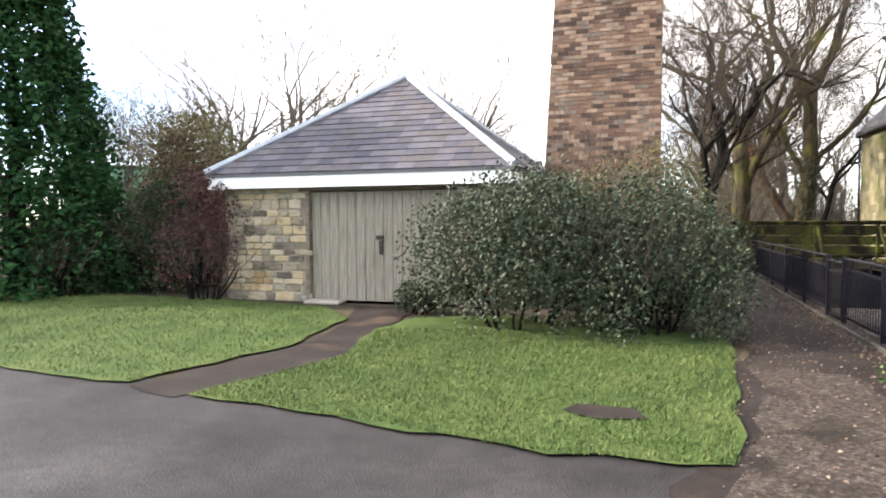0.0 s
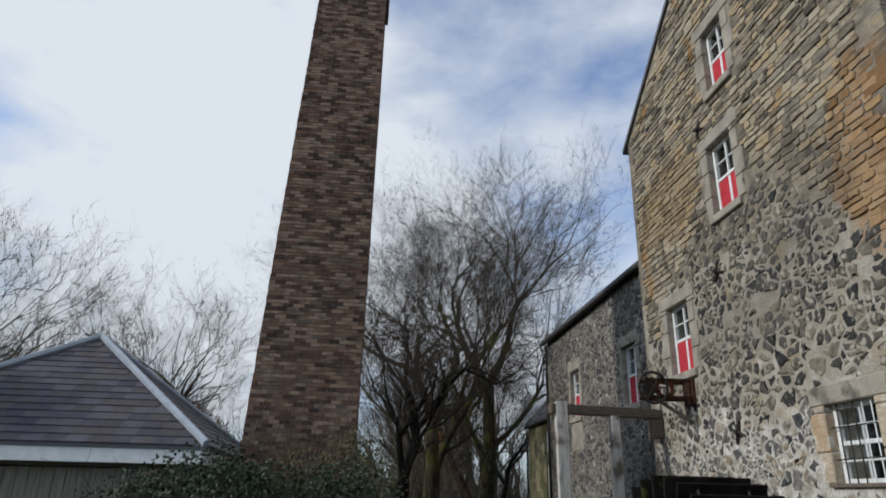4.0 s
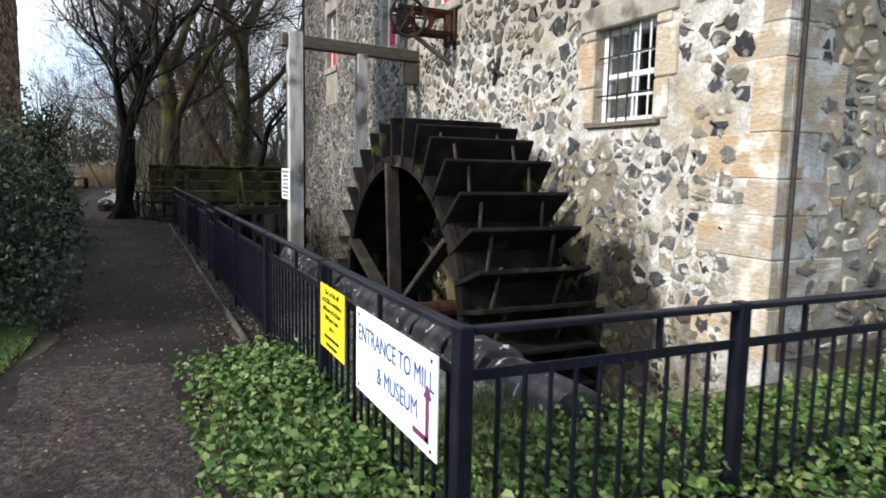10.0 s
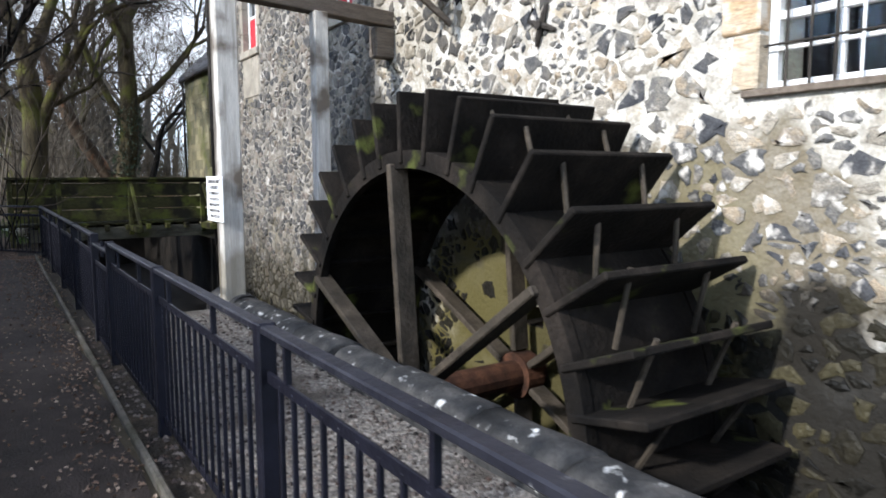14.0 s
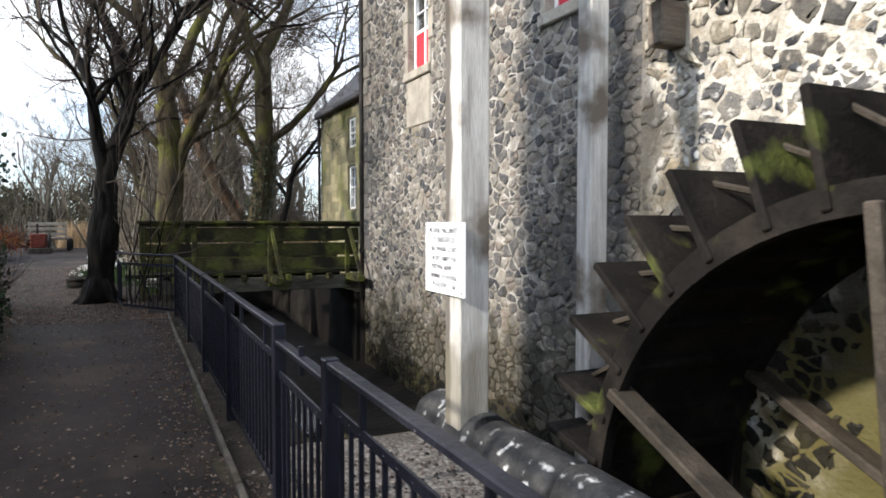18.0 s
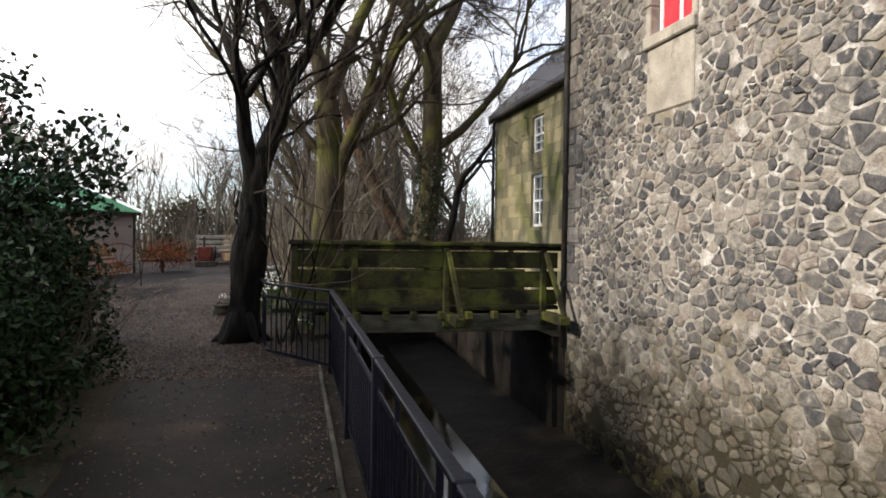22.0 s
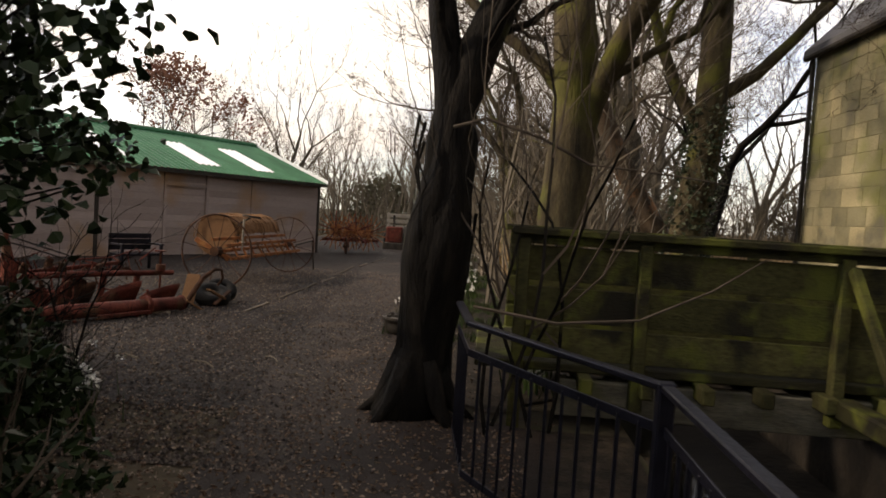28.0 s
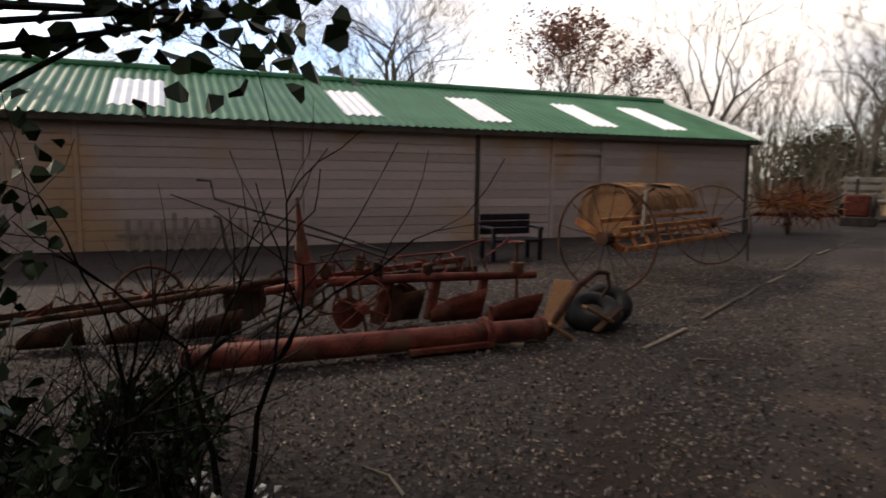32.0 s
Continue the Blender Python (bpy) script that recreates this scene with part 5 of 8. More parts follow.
for k in range(NP):
    a = 2 * math.pi * k / NP + math.pi / 2 - 0.03
    spin = Matrix.Translation(WC) @ Matrix.Rotation(a, 4, "X")
    ob = part("paddle", board, None, wheel)
    ob.matrix_basis = spin @ Matrix.Rotation(R.uniform(-0.02, 0.02), 4, "X")
    ob = part("sole_board", sole, None, wheel)
    ob.matrix_basis = Matrix.Translation(rp(0, RO - 0.03, a + math.pi / NP)) @ Matrix.Rotation(a + math.pi / NP - math.pi / 2, 4, "X")
    for x in (X0 + 0.3, X1 - 0.3):
        ob = part("stay_rod", rod, None, wheel)
        ob.matrix_basis = Matrix.Translation(Vector((x, WC.y, WC.z))) @ Matrix.Rotation(a, 4, "X")
# bearing stone below the axle
solo("bearing_block", Shape().box((3.62, 10.9, -2.2), (3.98, 11.9, -0.42), 0.04), m_damp_wall, "damp stone block under the wheel axle", "stone block")

# ---- railings ----
FX, FY0, FY1, TOP = 1.88, 4.64, 21.56, 1.05
rail_mesh = {}


def picket_mesh(h):
    h = round(h, 2)
    if h not in rail_mesh:
        rail_mesh[h] = mesh("picket", Shape().box((-0.009, -0.009, 0), (0.009, 0.009, h), 0.003), m_black)
    return rail_mesh[h]


def railing(label, p, q, posts, flaked=(), height=TOP, first=True, sag={}, last=True):
    """Black bar railings from p to q with posts at the given fractions; sag: by how much a bay hangs low."""
    p, q = Vector((*p, 0)), Vector((*q, 0))
    d = q - p
    n = d.normalized()
    ob = thing("railing", tuple(p), label, "railing", "railings beside the lade")
    up = Vector((0, 0, 1))
    cuts = sorted({0.0, 1.0, *posts})
    for i in range(len(cuts) - 1):
        a, b = p + d * cuts[i], p + d * cuts[i + 1]
        m = m_flake if i in flaked else m_black
        a, b = a - up * sag.get(i, 0.0), b - up * sag.get(i, 0.0)
        part("top_rail", Shape().beam(a + up * (height - 0.016) + n * 0.002, b + up * (height - 0.016) - n * 0.002, 0.055, 0.03, 0.006), m, ob, "flaking top rail" if i in flaked else "")
        part("mid_rail", Shape().beam(a + up * (height - 0.19), b + up * (height - 0.19), 0.012, 0.045, 0.003), m_black, ob)
        part("bottom_rail", Shape().beam(a + up * 0.12, b + up * 0.12, 0.012, 0.045, 0.003), m_black, ob)
    for f in sorted({*posts} | ({0.0} if first else set()) | ({1.0} if last else set())):
        part("post", Shape().box((-0.034, -0.034, -0.15), (0.034, 0.034, height + 0.006), 0.006, Matrix.Translation(p + d * f) @ Matrix.Rotation(math.atan2(n.y, n.x), 4, "Z")), m_black, ob)
    k = int(d.length / 0.118)
    for i in range(1, k):
        c = p + d * (i / k)
        if all(abs((c - p).length - f * d.length) > 0.07 for f in (*posts, 0, 1)):
            low = next((sag.get(j, 0.0) for j in range(len(cuts) - 1) if cuts[j] <= i / k < cuts[j + 1]), 0.0)
            ob2 = part("picket", picket_mesh(height - 0.29), None, ob, local=True)
            ob2.matrix_basis = Matrix.Translation(Vector((c.x - p.x, c.y - p.y, 0.1 - low)))
    for i in range(1, int(d.length / 0.9)):
        c = p + d * (i * 0.9 / d.length)
        part("spacer", Shape().box((-0.012, -0.012, height - 0.17), (0.012, 0.012, height - 0.03), 0.002, Matrix.Translation(c)), m_black, ob)
    return ob


LEN = FY1 - FY0
railing("long run of black bar railings between path and lade", (FX, FY0), (FX - 0.06, FY1), [(y - FY0) / LEN for y in (6.57, 8.46, 10.34, 12.24, 13.26, 15.15, 17.05, 18.95)], (0, 1, 2, 3), sag={4: 0.075})
railing("black bar railings across the end of the wheel pit", (FX + 0.036, FY0), (9.3, 4.5), [(x - FX) / (9.3 - FX) for x in (3.26, 4.6, 5.95, 7.3)], first=False)
railing("short black railings by the twisted tree", (FX - 0.06, FY1), (1.0, 22.8), [], first=False, last=False)
railing("black bar railings from the path edge to the bridge", (1.0, 22.8), (0.9, 23.7), [], first=False, last=False)
hr = thing("handrail", (6.4, 5.9, 0), "low black handrail in front of the mill wall", "handrail")
part("rail", Shape().tube([(6.75, 5.9, 0.0), (6.75, 5.9, 0.92), (9.5, 5.7, 0.95)], 0.022, 8), m_black, hr)

# low boulder wall along the pit
pitwall = thing("boulder_wall", (3.4, 9, 0), "low dark coping of half-round stones with white lichen along the wheel pit", "stone wall")
y = 5.9
while y < 13.9:
    w = R.uniform(0.6, 1.1)
    h = R.uniform(0.215, 0.24)
    q, rr = [], []
    for f in (0.012, 0.05, 0.3, 0.6, 0.95, 0.988):
        q.append((3.42 + R.gauss(0, 0.006), y + w * f, 0.0 + R.gauss(0, 0.006)))
        rr.append(h * (0.9 if f < 0.03 or f > 0.97 else R.uniform(0.97, 1.03)))
    part("cope_stone", Shape().tube(q, rr, 16), m_lichen, pitwall, smooth=True)
    y += w

# ---- signs on the railings ----
def text_part(name, body, size, parent, material, at, turn, align="LEFT", squeeze=1.0):
    cu = bpy.data.curves.new(name, "FONT")
    cu.body, cu.size, cu.align_x, cu.extrude = body, size, align, 0.0008
    cu.materials.append(material)
    ob = new(name, cu)
    dg = bpy.context.evaluated_depsgraph_get()
    me = bpy.data.meshes.new_from_object(ob.evaluated_get(dg))
    bpy.data.objects.remove(ob)
    o = new(name, me)
    o.parent = parent
    o.matrix_parent_inverse = parent.matrix_basis.inverted()
    o.matrix_basis = Matrix.Translation(at) @ turn @ Matrix.Diagonal((squeeze, 1, 1, 1))
    return o


FACE_W = Matrix.Rotation(-math.pi / 2, 4, "Z") @ Matrix.Rotation(math.pi / 2, 4, "X")  # faces -x, reads towards -y
sx = FX - 0.075
sign = thing("entrance_sign", (sx, 5.15, 0.6), "white entrance sign with blue lettering fixed to the railings", "sign")
part("board", Shape().box((sx - 0.004, 4.69, 0.51), (sx + 0.004, 5.68, 0.93), 0.002), m_sign, sign)
text_part("lettering", "ENTRANCE TO MILL", 0.118, sign, m_blue, (sx - 0.006, 5.64, 0.775), FACE_W, squeeze=0.86)
text_part("lettering", "& MUSEUM", 0.118, sign, m_blue, (sx - 0.006, 5.36, 0.625), FACE_W, squeeze=0.86)
part("arrow", Shape().box((sx - 0.007, 4.76, 0.56), (sx - 0.005, 4.79, 0.74)).box((sx - 0.007, 4.76, 0.56), (sx - 0.005, 4.92, 0.585))
     .prism([(4.735, 0.74), (4.815, 0.74), (4.775, 0.80)], "x", sx - 0.007, sx - 0.005), m_maroon, sign, "maroon arrow")
for y in (4.74, 5.63):
    for z in (0.54, 0.90):
        part("bolt", Shape().plate((sx - 0.006, y, z), (1, 0, 0), 0.008, 0.006, 8), m_iron, sign)
ysign = thing("notice", (sx, 6.15, 0.6), "yellow notice with black writing fixed to the railings", "sign")
part("board", Shape().box((sx - 0.003, 5.9, 0.56), (sx + 0.003, 6.39, 0.94), 0.001), m_ysign, ysign)
for k, (body, sq) in enumerate((("This Car Park will", 0.92), ("be LOCKED on weekdays at", 0.78), ("1660 hours 1st Oct-Easter", 0.78), ("1700 hours Easter", 0.86), ("and at", 0.9))):
    text_part("lettering", body, 0.044, ysign, m_dark_text, (sx - 0.0045, 6.145, 0.888 - 0.05 * k), FACE_W, "CENTER", sq)
for k in range(2):
    w = (0.30, 0.22)[k]
    part("writing", Shape().box((sx - 0.005, 6.145 - w / 2, 0.63 - 0.045 * k), (sx - 0.004, 6.145 + w / 2, 0.648 - 0.045 * k)), m_dark_text, ysign)

# ---- timber posts, beam and sluice gear ----
gallows = thing("timber_gantry", (3.8, 14.0, -2), "weathered grey timber frame of two posts and a beam", "timber frame")
part("post", Shape().box((3.22, 13.80, -2.2), (3.46, 14.04, 3.86), 0.012), m_timber, gallows)
part("post", Shape().box((4.46, 13.95, -2.2), (4.64, 14.13, 3.62), 0.012), m_timber, gallows)
part("beam", Shape().beam((3.1, 13.9, 3.72), (5.73, 14.32, 3.72), 0.2, 0.2, 0.012), m_oldwood, gallows, "dark grey crossbeam")
part("corbel", Shape().box((5.45, 14.22, 3.2), (5.75, 14.42, 3.6), 0.02), m_oldwood, gallows)
gear = thing("sluice_gear", (5.3, 12.85, 3.95), "rusty sluice winding gear bracketed to the mill wall", "winding gear")
gy_ = 12.85
for dz in (0.0, 0.34):
    for dy in (-0.14, 0.14):
        part("bracket", Shape().beam((5.78, gy_ + dy, 3.86 + dz), (4.72, gy_ + dy, 3.86 + dz), 0.06, 0.07, 0.006), m_rust, gear)
part("wall_plate", Shape().box((5.68, gy_ - 0.22, 3.72), (5.735, gy_ + 0.22, 4.36), 0.008), m_rust, gear)
part("hand_wheel", Shape().ring((4.85, gy_ - 0.24, 4.03), (0, 1, 0), 0.30, 0.03, 26), m_iron, gear, "dark iron hand wheel")
for k in range(3):
    a = math.pi * k / 3
    v = Vector((math.cos(a), 0, math.sin(a))) * 0.3
    part("wheel_spoke", Shape().tube([Vector((4.85, gy_ - 0.24, 4.03)) - v, Vector((4.85, gy_ - 0.24, 4.03)) + v], 0.016, 6), m_iron, gear)
part("pinion", Shape().plate((4.85, gy_, 4.03), (0, 1, 0), 0.14, 0.12, 16), m_iron, gear)
part("shaft", Shape().tube([(4.85, gy_ - 0.3, 4.03), (4.85, gy_ + 0.3, 4.03)], 0.025, 8), m_iron, gear)
part("cog_wheel", Shape().plate((5.2, gy_ + 0.02, 4.06), (0, 1, 0), 0.2, 0.06, 20, 0.13), m_redrust, gear)
part("brace", Shape().beam((5.72, gy_, 3.4), (5.0, gy_, 3.84), 0.05, 0.07, 0.006), m_oldwood, gear)
psign = thing("warning_notice", (3.2, 13.99, 1.3), "white notice board screwed to the timber post", "sign")
part("board", Shape().box((3.185, 13.66, 1.08), (3.2, 14.31, 1.6), 0.003), m_sign, psign)
NOTE = (("MOVING MACHINERY", 0.062), ("IS DANGEROUS", 0.062), ("THE OWNERS DO NOT", 0.052), ("ACCEPT LIABILITY FOR", 0.048), ("PERSONAL INJURY TO", 0.052), ("MEMBERS OF THE PUBLIC", 0.048), ("PLEASE KEEP CLEAR", 0.054))
for k, (body, size) in enumerate(NOTE):
    text_part("lettering", body, size, psign, m_dark_text, (3.183, 13.985, 1.52 - 0.066 * k), FACE_W, "CENTER", 0.82)
for y in (13.7, 14.27):
    for z in (1.11, 1.57):
        part("screw", Shape().plate((3.183, y, z), (1, 0, 0), 0.008, 0.005, 8), m_iron, psign)

# iron tie plates on the gable
for z in (3.08, 6.04, 9.12):
    t = thing("wall_tie", (5.74, 11.24, z), "rusty iron cross-shaped tie plate bolted to the gable wall", "tie plate", "tie plates on the gable")
    for k in range(4):
        a = radians(20 + 90 * k)
        s = Shape().tube([(5.705, 11.24, z), (5.7, 11.24 + math.cos(a) * 0.12, z + math.sin(a) * 0.12), (5.712, 11.24 + math.cos(a) * 0.21, z + math.sin(a) * 0.21)], [0.035, 0.03, 0.018], 6)
        part("arm", s, m_iron, t)
    part("bolt", Shape().plate((5.675, 11.24, z), (1, 0, 0), 0.045, 0.06, 8), m_iron, t)

# ---- trees ----
def big_tree(label, at, seed, trunk, lean, radius, bark, limbs, length, level, twist=0.12, spread=0.7, upward=0.12, bend=0.2, n_seg=4, ridges=0, fringe=4, bole=None):
    """A bare tree: trunk of given points above at, limbs from its top."""
    rnd = random.Random(seed)
    t = thing("tree", (*at, 0), label, "tree", "bare trees by the lade")
    base = Vector((*at, -0.05))
    n = 10
    pts, rad = [], []
    for i in range(n + 1):
        f = i / n
        wob = Vector((math.sin(f * 5 + seed) * twist, math.cos(f * 4 + seed) * twist, 0)) * min(1, f * 3)
        pts.append(base + Vector((lean[0] * f, lean[1] * f, trunk * f)) + wob)
        rad.append(radius * (1.0 + 0.6 * max(0, 0.12 - f) / 0.12 - 0.18 * f + 0.07 * rnd.uniform(-1, 1)))
    if bole:
        pts, rad = [base + Vector((x, 0.05 * math.sin(3 * z), z)) for x, z, _ in bole], [r for _, _, r in bole]
    s = Shape().tube(pts, rad, 14)
    for k in range(6):
        a = k * 1.05 + rnd.uniform(-0.2, 0.2)
        d = Vector((math.cos(a), math.sin(a), 0))
        s.tube([base + d * radius * 0.5 + Vector((0, 0, 0.5)), base + d * radius * 1.25 + Vector((0, 0, 0.16)), base + d * radius * 2.1 + Vector((0, 0, 0.0))],
               [radius * 0.4, radius * 0.26, radius * 0.08], 7)
    for k in range(ridges):
        q, w = [], []
        for i in range(n + 1):
            a = k * 6.283 / ridges + i * 0.16 + 0.2 * math.sin(i * 0.9 + k)
            q.append(pts[i] + Vector((math.cos(a), math.sin(a), 0)) * rad[i] * 0.66)
            w.append(rad[i] * (0.42 + 0.1 * math.sin(i * 1.3 + 2 * k)) * (1.0, 0.75, 0.35)[max(0, i - n + 2)])
        s.tube(q, w, 8)
    part("trunk", s, bark, t, smooth=True)
    thick, thin, tips = Shape(), Shape(), []
    for f, d, r, ln in limbs:
        p = pts[min(n, int(f * n))]
        grow(thick, thin, p, d, ln * length, r * radius, level, rnd, bend, (1, 2), spread, upward, tips, n_seg=n_seg, full=0.85 if level > 4 else 0.58, fringe=fringe)
    part("branchwork", thick, bark, t, smooth=True)
    part("twigwork", thin, m_twig, t, "fine bare twigs", kind="stuff")
    return t, pts, rad, tips


rv = random.Random(3)
BOLE = [(-0.1, 0.0, 0.30), (-0.03, 0.24, 0.27), (0.04, 0.6, 0.22), (0.05, 0.95, 0.24), (0.07, 1.3, 0.275), (0.10, 1.58, 0.27), (0.13, 1.85, 0.225), (0.155, 2.1, 0.19), (0.16, 2.35, 0.185), (0.16, 2.55, 0.18), (0.19, 2.78, 0.10)]
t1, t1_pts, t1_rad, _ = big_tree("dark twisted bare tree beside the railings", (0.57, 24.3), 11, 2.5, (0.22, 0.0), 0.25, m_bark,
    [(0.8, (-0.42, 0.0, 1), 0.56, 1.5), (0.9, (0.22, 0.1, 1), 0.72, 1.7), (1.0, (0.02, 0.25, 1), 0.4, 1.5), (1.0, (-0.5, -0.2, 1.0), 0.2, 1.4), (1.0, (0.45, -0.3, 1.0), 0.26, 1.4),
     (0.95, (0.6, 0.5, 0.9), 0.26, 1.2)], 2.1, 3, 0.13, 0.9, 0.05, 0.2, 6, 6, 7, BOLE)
t2, t2_pts, _, _ = big_tree("mossy bare tree with two stems behind the bridge", (2.12, 27.6), 23, 4.6, (-0.15, 0.2), 0.35, m_bark_moss,
    [(0.5, (0.35, 0.1, 1), 0.55, 1.25), (0.75, (-0.7, -0.1, 0.9), 0.28, 1.0), (1.0, (-0.3, 0.2, 1), 0.5, 1.3), (1.0, (0.35, -0.2, 1), 0.5, 1.3), (0.7, (0.8, -0.3, 0.5), 0.2, 0.7), (0.9, (0.1, 0.7, 0.8), 0.26, 0.9)],
    3.3, 5, 0.1, 0.75, 0.06)
t3, t3_pts, t3_rad, _ = big_tree("tall bare tree with an ivy-clad trunk behind the lade", (4.8, 32.0), 37, 7.0, (0.5, 0.1), 0.33, m_bark_moss,
    [(0.5, (-0.9, 0.1, 0.6), 0.42, 1.1), (0.6, (0.85, -0.1, 0.65), 0.42, 1.1), (1.0, (-0.35, 0.1, 1), 0.6, 1.3), (1.0, (0.4, -0.1, 1), 0.58, 1.3), (0.85, (0.1, -0.8, 0.7), 0.35, 1.0),
     (0.9, (-0.6, 0.5, 0.8), 0.4, 1.1)], 3.7, 5, 0.14, 0.78, 0.06)
big_tree("slender bare tree near the house", (6.3, 35.2), 41, 3.2, (0.35, 0.0), 0.14, m_bark, [(0.8, (-0.7, 0, 0.8), 0.6, 1.0), (1.0, (0.2, 0, 1), 0.75, 1.3), (0.9, (0.7, 0.1, 0.7), 0.55, 1.0)], 2.2, 4, 0.1)
# ivy up the third trunk
s, rnd = Shape(), random.Random(5)
for k in range(900):
    f = rnd.random() ** 0.8 * 0.6
    i = int(f * 10)
    a = rnd.uniform(0, 6.283)
    r = t3_rad[i] * rnd.uniform(0.98, 1.35)
    leaf_cloud(s, [t3_pts[i].lerp(t3_pts[min(10, i + 1)], f * 10 - i) + Vector((math.cos(a) * r, math.sin(a) * r, 0))], 0.09, rnd, 2, 0.05)
part("ivy", s, m_leaf_bush, t3, "dark green ivy leaves", kind="stuff")
# leaning log
log = thing("leaning_log", (5.3, 33.0, 0), "peeling reddish dead trunk leaning into the trees", "log")
part("trunk", Shape().tube([(5.4, 33.0, -0.1), (4.65, 33.0, 1.5), (3.65, 33.0, 3.2), (2.95, 33.0, 4.9), (2.6, 33.0, 6.2)], [0.27, 0.25, 0.22, 0.18, 0.1], 10), m_bark_red, log, smooth=True)
# sapling stems and hanging creepers round the twisted tree
for k, (x, y, hx, h) in enumerate(((1.35, 24.0, 0.35, 2.6), (1.5, 23.9, -0.3, 2.2), (1.2, 24.1, 0.7, 3.1), (1.65, 24.05, 0.55, 2.4), (1.15, 23.85, 0.15, 1.9))):
    t = thing("sapling", (x, y, 0), "thin leafless sapling beside the bridge end", "sapling", "saplings by the bridge")
    a, b = Shape(), Shape()
    grow(a, b, (x, y, 0), (hx * 0.5, 0.1 * (k % 3 - 1), 1), h, 0.02, 2, random.Random(60 + k), 0.16, (1, 2), 0.7, 0.12, None, 0.7, 0.0195, 7, 0.45)
    part("stem", a, m_bark, t)
    part("twigwork", b, m_twig, t, kind="stuff")
cr = thing("creeper", (0.8, 24.0, 1.0), "bare woody creeper hanging from the twisted tree", "creeper")
for k in range(9):
    a = rv.uniform(0, 6.283)
    z = rv.uniform(1.0, 2.6)
    p = Vector((0.7 + math.cos(a) * 0.27, 24.3 + math.sin(a) * 0.27, z))
    q = [p, p + Vector((rv.gauss(0, 0.03), rv.gauss(0, 0.03), -0.25)), p + Vector((rv.gauss(0, 0.05), rv.gauss(0, 0.05), -0.55)), p + Vector((rv.gauss(0, 0.09), rv.gauss(0, 0.08), -0.85))]
    part("stem", Shape().tube(q, [0.016, 0.012, 0.008, 0.004], 5, False), m_bark, cr)
part("stem", Shape().tube([(0.75, 24.0, 2.35), (1.0, 23.95, 2.42), (1.4, 23.9, 2.3), (1.8, 23.95, 2.12), (2.3, 23.9, 2.08), (3.0, 24.0, 2.02)], [0.014, 0.013, 0.012, 0.010, 0.008, 0.004], 6, False), m_twig, cr)
part("stem", Shape().tube([(1.0, 23.8, 1.0), (1.6, 23.6, 0.95), (2.2, 23.7, 1.0), (2.7, 23.7, 1.25), (3.1, 23.8, 1.5)], [0.014, 0.012, 0.01, 0.008, 0.004], 5, False), m_twig, cr)

# ---- background woods: a few forms, many trees ----
forms = []
for k in range(5):
    rnd = random.Random(100 + k)
    t = thing("tree", (0, 0, -60), "bare grey tree at the edge of the wood", "tree", "bare trees of the wood")
    th, tw = Shape(), Shape()
    hgt = (3.2, 2.4, 3.8, 2.0, 3.0)[k]
    th.tube([(0, 0, -0.1), (0.05, 0.02, hgt * 0.5), (0.0, 0.1, hgt)], [0.24, 0.19, 0.15], 8, False)
    for f, ln in ((1.0, 1.0), (1.0, 0.9), (0.75, 0.8), (0.9, 0.95)):
        a = rnd.uniform(0, 6.283)
        grow(th, tw, (0, 0.1 * f, hgt * f), (math.cos(a) * 0.5, math.sin(a) * 0.5, 1), 2.9 * ln, 0.11, 4, rnd, 0.18, (1, 2), 0.75, 0.07, None, 0.7, 0.035, 3, 0.7, 6)
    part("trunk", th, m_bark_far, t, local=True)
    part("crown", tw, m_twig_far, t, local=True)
    forms.append(t)
spots = []
rnd = random.Random(77)


def wood(x0, x1, y0, y1, n, lo, hi):
    for _ in range(n):
        spots.append((rnd.uniform(x0, x1), rnd.uniform(y0, y1), rnd.uniform(lo, hi)))


wood(-32, -4, 27, 50, 22, 0.8, 1.25)
wood(-4, 12, 58, 90, 24, 0.8, 1.3)
del spots[-6:]
wood(2.5, 12, 38, 55, 12, 0.8, 1.25)
wood(-26, -10, 52, 85, 14, 0.7, 1.1)
del spots[-6:]
wood(-45, -20, 12, 30, 9, 0.9, 1.3)
wood(3.2, 6.0, 44, 56, 7, 0.6, 1.0)
wood(16, 40, 26, 60, 6, 0.9, 1.3)
wood(-30, 20, -30, -18, 6, 0.9, 1.3)
del spots[-2:]
spots += [(-5.2 - 0.85 * k, 19.4 + (k * 7 % 5) * 0.7, 0.66 + 0.06 * (k * 3 % 4)) for k in range(17)] + [(6.2, 40.5, 1.15)] + [(-19.5, 20.0, 0.75), (-17.0, 22.5, 0.75), (-22.5, 19.0, 0.85), (-21.0, 16.5, 0.8)]
first = set()
for k, (x, y, sc) in enumerate(spots):
    if 3 < x < 6.3 and 24 < y < 36 or -16 < x < -3 and 24 < y < 46:
        continue
    f = forms[k % 5]
    m = Matrix.Translation((x, y, 0)) @ Matrix.Rotation(rnd.uniform(0, 6.283), 4, "Z") @ Matrix.Scale(sc, 4)
    if k % 5 not in first:
        first.add(k % 5)
        f.matrix_basis = m
    else:
        copy_thing(f, m)
